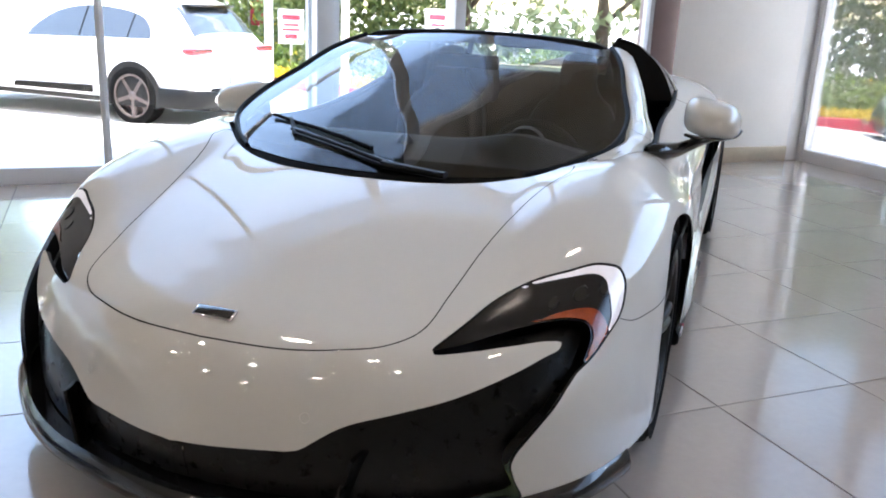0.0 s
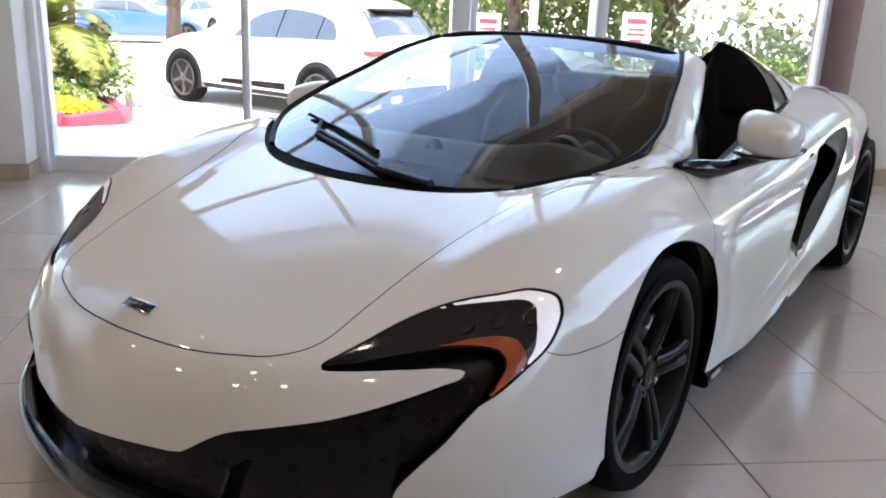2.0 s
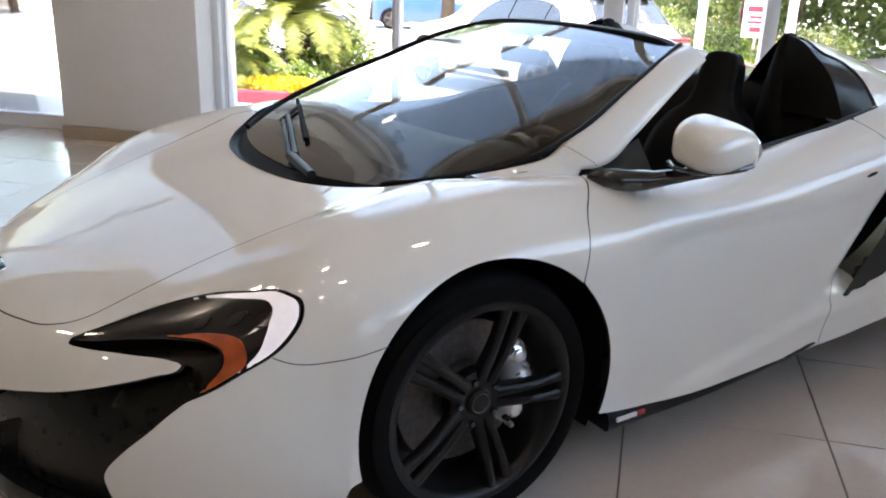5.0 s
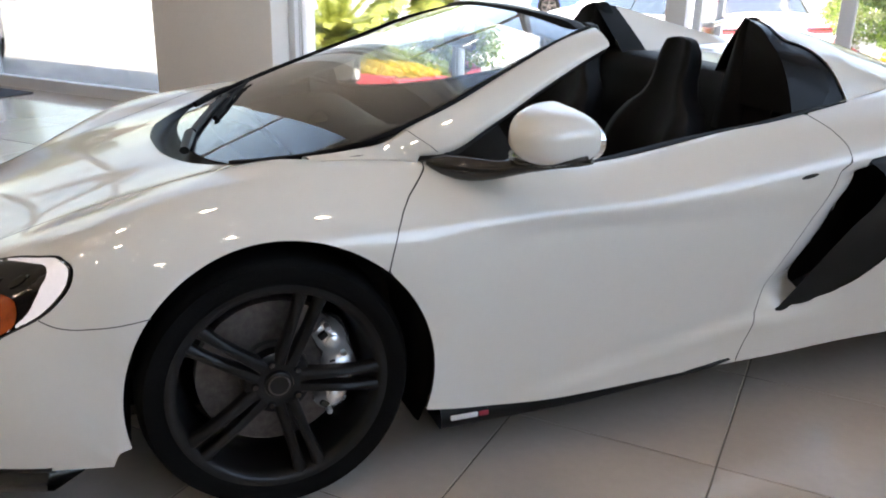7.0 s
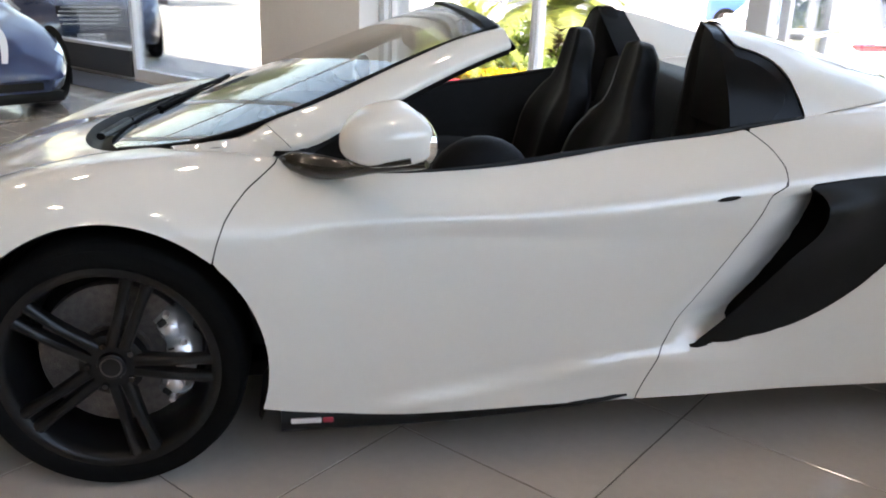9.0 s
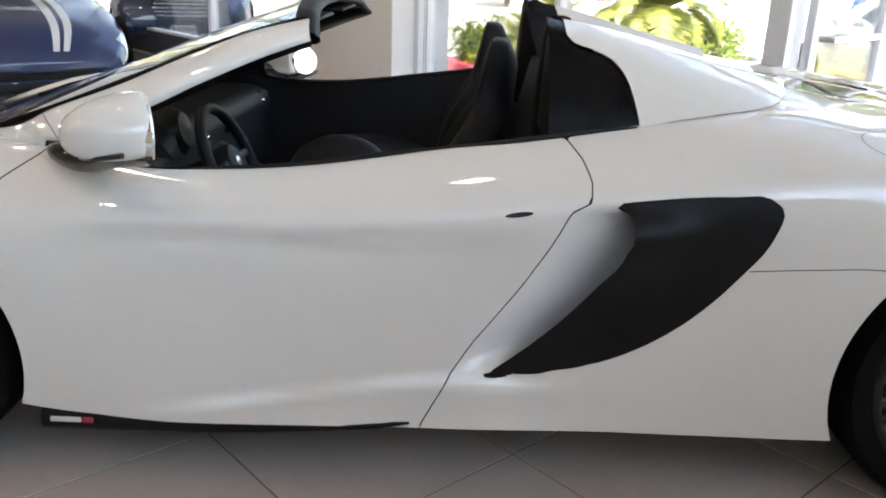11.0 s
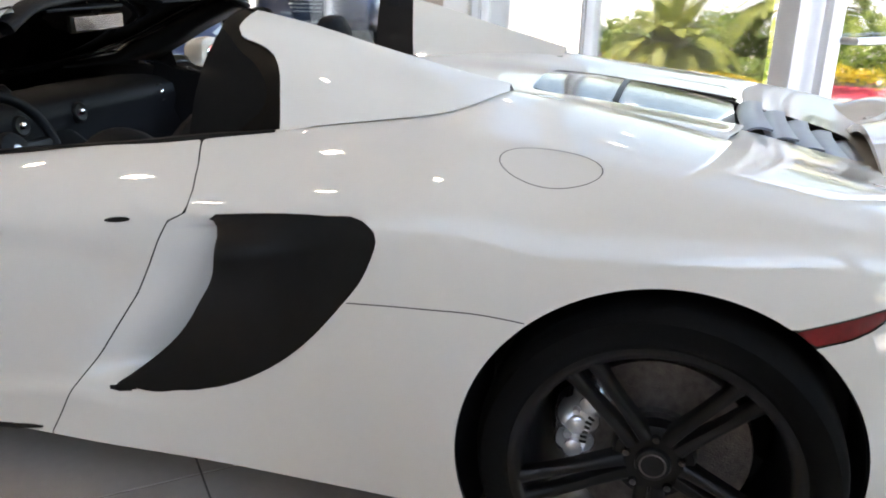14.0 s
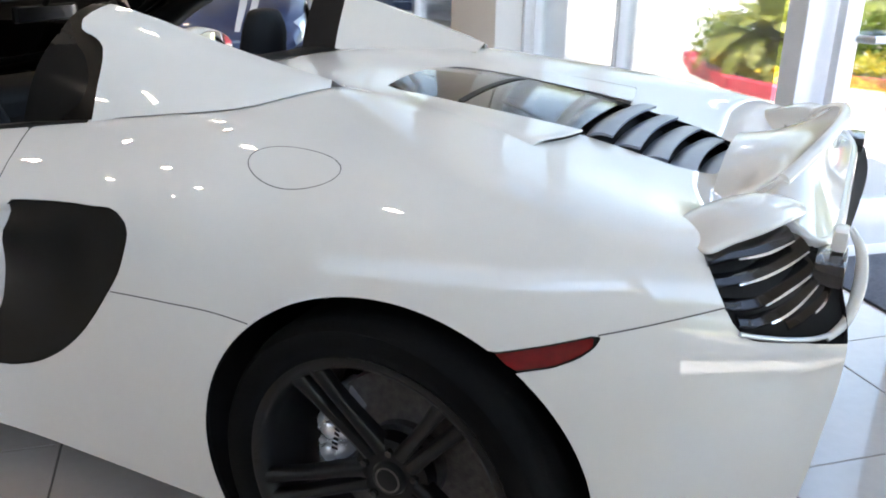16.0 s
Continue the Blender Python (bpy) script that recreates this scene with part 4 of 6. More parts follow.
for s in (1, -1):
    lip = []
    for t in np.linspace(0, 1, 16):
        row = []
        for f in np.linspace(0, 1, 13):
            x = 2.36 + t * .425 - .042 * f ** 1.5 * t
            y = np.interp(x, [2.30, 2.45, 2.80], [.214, .218, .208]) + f * .20 * (.35 + .65 * t)
            row.append((x, -y, on_top(x, y)[0][2] + .0008 + .011 * t ** 2.6 * (1 - f ** 8)))
        lip.append(row)
    edge = np.array(lip[-1])
    lip += [edge + (.003, 0, -.0015), edge + (.001, 0, -.004)]
    sheet("deck_lip", np.array(lip) * (1, s, 1), PAINT, car, 0, "white raised lip beside the engine window", flip=(s == 1))
    # shade under the lip's rear edge, put in as a black sheet
    gap = [edge + (.000, 0, -.003), edge + (-.004, 0, -.008), edge + (-.006, 0, -.030)]
    sheet("lip_shade", np.array(gap) * (1, s, 1), BLACK_DEEP, car, 0, "black sheet for the shade under the lip", flip=(s == 1))

# rear wing and tail
span = np.linspace(-1, 1, 41)
wing = []
for t in np.linspace(0, 1, 13):
    row = []
    for f in span:
        y = .352 * f
        x0 = 3.088 + .012 * f * f
        z0 = on_top(x0, max(abs(y), .19))[0][2] - .010 + .068 * max(0, 1 - (y / .30) ** 2)
        x1, z1 = 3.305 - .63 * y * y, .957 - .57 * y * y
        row.append((x0 + (x1 - x0) * t, y * (1 + .03 * t), z0 + (z1 - z0) * (.30 * t + .70 * t ** 2.2)))
    wing.append(row)
sheet("rear_wing", wing, PAINT, car, .020, "white upswept rear wing")
bm = bmesh.new()
tube(bm, [(p[0] + .004, p[1], p[2] - .010) for p in wing[-1]], .013, 10, 1.1)
part("wing_edge", bm, PAINT, car, "rounded trailing edge of the wing")
# the white rear face: from the wing's end and trailing edge down to a rolled lip
ends = [np.array(w[0]) for w in wing[4:-1]]
top_edge = ends + [np.array(p) for p in wing[-1]] + [p * (1, -1, 1) for p in ends[::-1]]
half_lip = hermite([(3.165, -.415, .826), (3.225, -.455, .836), (3.272, -.495, .832), (3.305, -.50, .815), (3.325, -.455, .804), (3.336, -.36, .800), (3.338, -.20, .800), (3.338, 0, .800)], 5)
lip_line = np.vstack([half_lip, half_lip[-2::-1] * (1, -1, 1)])
pick = np.linspace(0, len(lip_line) - 1, len(top_edge))
low_edge = np.stack([np.interp(pick, range(len(lip_line)), lip_line[:, k]) for k in range(3)], 1)
panel = []
for t in np.linspace(0, 1, 10):
    panel.append([a * (1 - t) + b * t + np.array((-.020 * math.sin(math.pi * t), 0, -.012 * (1 - t))) for a, b in zip(np.array(top_edge), low_edge)])
sheet("wing_tail", panel, PAINT, car, 0, "white rear face below the wing")
bm = bmesh.new()
tube(bm, low_edge + (0, 0, -.006), .0115, 10)
part("tail_lip", bm, PAINT, car, "rolled white lip under the rear face")
last = SHELL[:, -1]
back = [last, last * (1, .93, 1) - (.02, 0, 0), last * (1, .6, 1) - (.05, 0, 0), last * (1, 0, 1) - (.06, 0, 0)]
sheet("rear_mesh", np.array(back), BLACK_DEEP, car, 0, "black mesh tail panel")
for s in (1, -1):
    bm = bmesh.new()
    tube(bm, hermite([(3.228, -.716 * s, .708), (3.253, -.700 * s, .702), (3.302, -.668 * s, .695), (3.342, -.638 * s, .695), (3.372, -.606 * s, .704)], 4), .0045, 8)
    part("tail_trim", bm, STEEL, car, "bright trim along the foot of the tail light")
    bm = bmesh.new()
    ring = hermite([(3.352, -.628 * s, .692), (3.374, -.600 * s, .712), (3.385, -.563 * s, .745), (3.386, -.530 * s, .783), (3.378, -.508 * s, .815), (3.358, -.495 * s, .842)], 4)
    tube(bm, ring, [.006 + .005 * math.sin(math.pi * i / (len(ring) - 1)) for i in range(len(ring))], 10)
    if s == 1:
        part("tail_ring", bm, PAINT, car, "white inner rim of the tail light")
    else:
        bm.free()
    bm = bmesh.new()
    box(bm, 3.22, 3.325, -.34, -.20, .60, .72, .02)
    if s == -1:
        bmesh.ops.transform(bm, matrix=Matrix.Diagonal((1, -1, 1, 1)), verts=list(bm.verts))
    part("exhaust", bm, STEEL, car, "brushed exhaust outlet")
# upswept corner of the deck over each tail light
def buried(x, y, deep):
    p = on_top(x, y)[0]
    return (p[0], p[1], p[2] - deep)


low = hermite([buried(3.070, .44, .004), buried(3.105, .40, .006), buried(3.145, .375, .006), buried(3.19, .36, .006), buried(3.225, .355, .004), (3.262, .360, .800)], 5)
high = hermite([buried(3.088, .58, .003), (3.108, .515, .848), (3.145, .480, .861), (3.190, .462, .872), (3.230, .435, .868), (3.276, .402, .848)], 5)
under = hermite([buried(3.135, .680, .003), (3.160, .694, .829), (3.194, .656, .8395), (3.232, .613, .850), (3.262, .560, .858), (3.283, .452, .846)], 5)
flick = [low * (1 - t) + high * t - np.array((0, 0, .010 * math.sin(math.pi * t))) for t in np.linspace(0, 1, 7)]
rise = np.sin(np.linspace(0, math.pi * .94, len(high)))[:, None]
flick += [high * (1 - t) + under * t + np.array((.004, .006, .016)) * rise * math.sin(math.pi * t) ** .8 for t in np.linspace(.1, 1, 10)]
flick += [under + (-.002, -.003, -.005), under * (1, .985, 1) - (.006, 0, .009), under * (1, .96, 1) - (.04, 0, .010)]
both("deck_corner", np.array(flick) * (1, -1, 1), PAINT, 0, "white upswept deck corner")

# belt strips along the doors
BELT = hermite([(.46, .782, .808), (.62, .798, .770), (.85, .765, .768), (1.235, .734, .814), (1.50, .742, .852), (1.66, .739, .880), (1.815, .730, .901)], 6)
for s in (1, -1):
    bm = bmesh.new()
    tube(bm, [(p[0], -p[1] * s, p[2]) for p in BELT], [.010 - .007 * max(0, (p[0] - 1.55) / .27) for p in BELT], 8, .9)
    part("belt_strip", bm, BLACK_SATIN, car, "black rubber belt strip")
    inner_door = np.array([[(p[0], -(p[1] - .006 - .10 * t), p[2] - .004 - .42 * t + .03 * math.sin(t * 3)) for p in BELT] for t in np.linspace(0, 1, 8)])
    sheet("door_trim", inner_door * (1, s, 1), LEATHER, car, 0, "black leather door lining", flip=(s == -1))
    corner = [(.455, .785, .832), (.62, .752, .886), (.70, .745, .78), (.60, .790, .778), (.48, .790, .815)] if s == 1 else [(.455, .785, .832), (.555, .765, .868), (.580, .768, .78), (.54, .790, .785), (.48, .790, .815)]
    bm = bmesh.new()
    bm.faces.new([bm.verts.new((x, -y * s, z)) for x, y, z in corner])
    part("corner_panel", bm, BLACK_SATIN, car, smooth=False)

# side skirts, underside, front splitter
for s in (1, -1):
    rows = []
    for x in np.linspace(.40, 1.30, 14):
        t = (x - .40) / .9
        top = np.interp(x, [.4, .8, 1.3], [.200, .192, .208])
        h = .054 * (1 - t) ** .45 + .003
        rows.append([(x, -(.948 + .006 * t) * s, top), (x, -(.960 + .004 * t) * s, top - h * .35), (x, -(.962 + .002 * t) * s, top - h * .8), (x, -(.952 + .002 * t) * s, top - h), (x, -.80 * s, top - h + .004)])
    skirt = sheet("side_skirt", rows, BLACK_SATIN, car, 0, "black side skirt blade", flip=(s == -1))
    for k, (mt, a, b) in enumerate(((ALU, .455, .530), (RED_KERB, .534, .560))):
        bm = bmesh.new()
        box(bm, a - .030, b - .030, -.9665, -.9600, .170, .183, .002)
        if s == -1:
            bmesh.ops.transform(bm, matrix=Matrix.Diagonal((1, -1, 1, 1)), verts=list(bm.verts))
        part("skirt_badge", bm, mt, skirt, "small white badge" if k == 0 else "small red badge")
bm = bmesh.new()
box(bm, -.85, 3.25, -.60, .60, .125, .16, .01)
box(bm, .42, 2.24, -.84, .84, .150, .20, .02)
part("underbody", bm, BLACK_SATIN, car, "black flat underbody")
S0 = SHELL[:, 0]
front_edge = [p for p in S0 if p[0] < -.50]
spl = []
for k, (dx, dz) in enumerate(((.0, .018), (-.012, .006), (-.022, -.012), (-.022, -.030), (-.006, -.040), (.16, -.036))):
    row = []
    for p in front_edge:
        lift = .035 * max(0, abs(p[1]) - .62) / .3
        nrm = np.array((-1.0, p[1] * 1.05, 0))
        nrm /= np.linalg.norm(nrm)
        row.append(p - nrm * dx * 1.0 * np.array((1, 1, 0)) + np.array((0, 0, dz - .018 + lift * .25)))
    spl.append(row)
sheet("front_splitter", spl, BLACK_GLOSS, car, 0, "gloss black front splitter")
# flat top of the splitter inside the intake, and a vane standing on it at either side
shelf = []
for inward in (.0, .03, .07, .11, .15):
    row = []
    for p in front_edge:
        nrm = np.array((-1.0, p[1] * 1.05, 0))
        row.append(p - nrm / np.linalg.norm(nrm) * inward + np.array((0, 0, -.006 + .012 * inward)))
    shelf.append(row)
sheet("splitter_shelf", shelf, BLACK_GLOSS, car, 0, "gloss black flat top of the splitter")
for s in (1, -1):
    vane = []
    for t in np.linspace(0, 1, 6):
        lead = np.array((-.990 + .014 * t, -(.345 + .045 * t) * s, .150 + .140 * t))
        back = np.array((-.885, -(.395 + .035 * t) * s, .150 + .150 * t))
        vane.append([lead * (1 - u) + back * u + np.array((0, .010 * s * math.sin(math.pi * u), 0)) for u in np.linspace(0, 1, 5)])
    sheet("intake_vane", vane, INTAKE, car, .010, "black vane in the intake", flip=(s == -1))
# badge on the nose: a dark rounded bar in a thin bright frame
bm = bmesh.new()
box(bm, -.030, .030, -.047, .047, 0, .006, .005)
badge = part("badge", bm, CHROME, car, "small silver and black nose badge")
badge.matrix_basis = pose(-.897, 0, .534, 0, -27, 0) @ pose(0, 0, 0, 0, 0, 0)
badge.scale = (.55, 1.15, 1)
bm = bmesh.new()
box(bm, -.0235, .0235, -.042, .042, .005, .0075, .002)
part("badge_field", bm, BLACK_GLOSS, badge)
# parking sensors and door handle slots
for s in (1, -1):
    bm = bmesh.new()
    lathe(bm, [(0, .0), (.010, .0), (.0112, .0012), (.0124, .0)], 20)
    o = part("parking_sensor", bm, PAINT, car)
    o.matrix_basis = look((-.994, -.290 * s, .377), (-1.6, -.50 * s, .55)) @ pose(0, 0, -.0005, 180, 0, 0)

# mirrors
for s in (1, -1):
    drop, ahead_by, inboard = (0, 0, 0) if s == 1 else (.065, .032, .035)
    pts = []
    for i in range(17):
        a = math.pi * i / 16
        row = []
        for j in range(33):
            b = 2 * math.pi * j / 32
            cx, sx = math.cos(a), math.sin(a)
            k = sx ** (.75 if cx > 0 else .42)
            py, pz = k * math.copysign(abs(math.cos(b)) ** .64, math.cos(b)), k * math.copysign(abs(math.sin(b)) ** .66, math.sin(b))
            pz *= 1 if pz > 0 else .80
            px = -cx
            x = .672 - ahead_by + (px * .118 if px < 0 else px * .066)
            row.append((x + (py * .018 if px < 0 else py * (.018 - .060 * px)), -(.965 - inboard - py * .098) * s, .895 - drop + pz * .071 + px * .004 + py * (.016 if pz > 0 else .006)))
        pts.append(row)
    mir = sheet("mirror", pts, PAINT, car, 0, "white door mirror on a black stalk", flip=(s == -1))
    bm = bmesh.new()
    lathe(bm, [(0, 0), (.96, 0), (1, -.003), (1.02, -.02)], 32)
    for v in bm.verts:
        v.co = Vector(((.7305 if s == 1 else .7435) - ahead_by + v.co.z - v.co.x * .036, -(.965 - inboard - v.co.x * .078) * s, .895 - drop + v.co.y * .058 + v.co.x * .008))
    part("mirror_glass", bm, MIRROR, mir, "mirror glass", smooth=False)
    bm = bmesh.new()
    tube(bm, hermite([(.600, -.885 * s, .846 - drop), (.575, -.93 * s, .842 - drop), (.585, -.99 * s, .842 - drop), (.640, -1.045 * s, .850 - drop), (.705, -1.062 * s, .862 - drop)], 4), .0085, 8, .8)
    part("mirror_trim", bm, BLACK_GLOSS, mir, "gloss black lower edge of the mirror")
    bm = bmesh.new()
    tube(bm, hermite([(.415, -.780 * s, .808), (.45, -.805 * s, .803), (.51, -.838 * s, .797), (.57, -.872 * s, .800), (.63, -.92 * s, .818 - drop), (.70, -.965 * s, .832 - drop), (.745, -1.02 * s, .842 - drop)], 2), [.010, .022, .030, .035, .036, .033, .028, .024, .022, .021, .019, .016, .008], 12, .85)
    part("mirror_stalk", bm, BLACK_GLOSS, mir, "gloss black mirror stalk")

# ---- car: wheels and wells ----
def tyre_profile(r, rim, w):
    h = w / 2
    return [(rim, -h * .86), (rim + .010, -h * .95), (rim + (r - rim) * .45, -h * 1.02), (r - .030, -h * .96), (r - .008, -h * .86), (r, -h * .66), (r + .0015, 0), (r, h * .66), (r - .008, h * .86), (r - .030, h * .96), (r - (r - rim) * .25, h * 1.005),
            (rim + (r - rim) * .45, h * 1.02), (rim + .016, h * .99), (rim + .004, h * .93), (rim, h * .86)]


def build_wheel(parent, r, rim, w, hub_in, spin):
    """A wheel about local z, its outer face towards +z."""
    wheel = new("wheel")
    wheel.parent = parent
    h = w / 2
    bm = bmesh.new()
    lathe(bm, tyre_profile(r, rim, w), 72)
    part("tyre", bm, RUBBER, wheel, "black low-profile tyre", sharp=60)
    bm = bmesh.new()
    lathe(bm, [(rim + .002, h * .90), (rim + .006, h * .955), (rim - .004, h * .97), (rim - .016, h * .93), (rim - .024, h * .70), (rim - .034, h * .2), (rim - .040, -h * .6), (rim - .01, -h * .85), (rim, -h * .86)], 72)
    part("rim", bm, RIM, wheel, "black alloy rim", sharp=60)
    face = h * .97 - hub_in
    bm = bmesh.new()
    for k in range(5):
        a0 = spin + k * 2 * math.pi / 5
        for da in (-1, 1):
            rows = []
            for t in np.linspace(0, 1, 9):
                rad = .052 + t * (rim - .012 - .052)
                off = da * (.0150 + .0105 * t ** 1.3)
                wide = .0118 + .004 * (1 - t) ** 2 + .006 * t ** 5
                zz = face + (hub_in - .006) * t ** 1.7 + .010 * math.sin(math.pi * t)
                dep = .034 - .012 * t
                row = []
                for (u, dz) in ((-1, -dep), (-1, -.010), (-.72, -.001), (0, .003), (.72, -.001), (1, -.010), (1, -dep)):
                    x, y = rad, off + u * wide
                    row.append((x * math.cos(a0) - y * math.sin(a0), x * math.sin(a0) + y * math.cos(a0), zz + dz))
                rows.append(row)
            vs = [[bm.verts.new(p) for p in row] for row in rows]
            for i in range(len(vs) - 1):
                for j in range(6):
                    bm.faces.new((vs[i][j], vs[i][j + 1], vs[i + 1][j + 1], vs[i + 1][j]))
                bm.faces.new((vs[i][6], vs[i][0], vs[i + 1][0], vs[i + 1][6]))
    part("spokes", bm, RIM, wheel, "five pairs of black alloy spokes", sharp=45)
    bm = bmesh.new()
    lathe(bm, [(0, face + .004), (.03, face + .004), (.033, face + .002), (.036, face - .006), (.062, face - .004), (.078, face - .012), (.082, face - .04), (.06, face - .06)], 40)
    hubp = part("hub", bm, RIM, wheel, "black hub", sharp=35)
    bm = bmesh.new()
    lathe(bm, [(.0225, face + .004), (.0235, face + .0062), (.0255, face + .0062), (.0265, face + .004)], 36)
    part("cap_ring", bm, IRON, hubp, "silver ring of the centre cap")
    for k in range(5):
        bm = bmesh.new()
        a = spin + (k + .5) * 2 * math.pi / 5
        lathe(bm, [(.0, face + .004), (.007, face + .003), (.0095, face - .004), (.0095, face - .02)], 10, pose(.056 * math.cos(a), .056 * math.sin(a), 0))
        part("bolt", bm, BLACK_GLOSS, hubp)
    disc_z = face - .075
    bm = bmesh.new()
    lathe(bm, [(.085, disc_z), (.185, disc_z), (.187, disc_z - .003), (.187, disc_z - .03), (.085, disc_z - .03)], 64)
    lathe(bm, [(.0, disc_z + .02), (.085, disc_z + .018), (.087, disc_z - .01)], 40)
    part("brake_disc", bm, IRON, wheel, "drilled grey brake disc", sharp=35)
    return wheel, disc_z


def caliper(parent, disc_z, angle, half):
    bm = bmesh.new()
    rows = []
    for a in np.linspace(angle - half, angle + half, 31):
        t = (a - angle) / half
        waist = math.cos(3 * math.pi * t) * .005
        ri, ro = .117 + .010 * t * t - waist * .6, .203 - .020 * abs(t) ** 3 + waist
        lift = .010 * (1 - t ** 4) + .006 * math.cos(3 * math.pi * t)
        row = []
        for rr, zz in ((ri, disc_z - .04), (ri, disc_z + .014), (ri + .008, disc_z + .024 + lift * .5), (ri + .020, disc_z + .028 + lift), (ro - .024, disc_z + .028 + lift), (ro - .008, disc_z + .022 + lift * .5), (ro, disc_z + .010), (ro + .004, disc_z - .04)):
            row.append(bm.verts.new((rr * math.cos(a), rr * math.sin(a), zz)))
        rows.append(row)
    for i in range(len(rows) - 1):
        for j in range(7):
            bm.faces.new((rows[i][j], rows[i][j + 1], rows[i + 1][j + 1], rows[i + 1][j]))
    bm.faces.new(rows[0])
    bm.faces.new(rows[-1][::-1])
    c = part("caliper", bm, CALIPER, parent, "silver brake caliper with dark lettering", sharp=35)

    def at_angle(a, rad):
        return pose(0, 0, 0, 0, 0, math.degrees(a)) @ pose(rad, 0, 0)

    for f in (-.62, 0, .62):
        bm = bmesh.new()
        lathe(bm, [(0, disc_z + .050), (.012, disc_z + .049), (.019, disc_z + .044), (.021, disc_z + .03)], 18, at_angle(angle + f * half, .160))
        part("piston_boss", bm, CALIPER, c)
    for f in (-.93, .93, -.31, .31):
        bm = bmesh.new()
        lathe(bm, [(0, disc_z + .046), (.006, disc_z + .045), (.008, disc_z + .040), (.008, disc_z + .02)], 8, at_angle(angle + f * half, .172))
        part("bolt", bm, STEEL, c)
    for f in (-.86, .86):
        bm = bmesh.new()
        box(bm, -.011, .011, -.008, .008, disc_z + .026, disc_z + .0395, .003, at_angle(angle + f * half, .150))
        part("window", bm, BLACK_DEEP, c, "dark opening in the caliper")
    for k in range(6):
        bm = bmesh.new()
        a = angle - .2 + k * .08
        box(bm, -.007, .007, -.003, .003, disc_z + .0446, disc_z + .0456, m=at_angle(a, .140))
        part("caliper_mark", bm, BLACK_SATIN, c)
    return c


for side in (1, -1):
    for x, r, rim, w, yc, hub_in, cal, spin in ((0.0, .3235, .256, .235, .828, .024, .0, radians(-2)), (2.67, .3455, .268, .305, .7915, .060, radians(166), radians(53))):
        wheel, dz = build_wheel(car, r, rim, w, hub_in, spin)
        if side == 1:
            wheel.matrix_basis = Matrix.Translation((x, -yc, r)) @ Euler((radians(90), 0, 0)).to_matrix().to_4x4()
        else:
            wheel.matrix_basis = Matrix.Translation((x, yc, r)) @ Euler((radians(-90), 0, 0)).to_matrix().to_4x4()
        caliper(wheel, dz, cal if side == 1 else -cal, .78 if x < 1 else .55)
        c, rad = (ARCH_F if x < 1 else ARCH_R)
        bm = bmesh.new()
        prof = []
        a0, a1 = -.46, math.pi + (.26 if c[0] < 1 else .46)
        rings = []
        for a in np.linspace(a0, a1, 49):
            ring = []
            for rr, yy in ((rad + .012, .925), (rad + .004, .905), (rad + .002, .80), (rad + .0, .60), (.05, .60)):
                px, pz = c[0] + rr * math.cos(a), c[1] + rr * math.sin(a)
                if yy > .85:
                    yy = min(yy, -float(on_side(px, max(pz, .22), 1)[0][1]) - .010)
                ring.append(bm.verts.new((px, -yy * side, pz)))
            rings.append(ring)
        for i in range(len(rings) - 1):
            for j in range(4):
                bm.faces.new((rings[i][j], rings[i][j + 1], rings[i + 1][j + 1], rings[i + 1][j]))
        part("wheel_well", bm, BLACK_SATIN, car, "black wheel well liner")

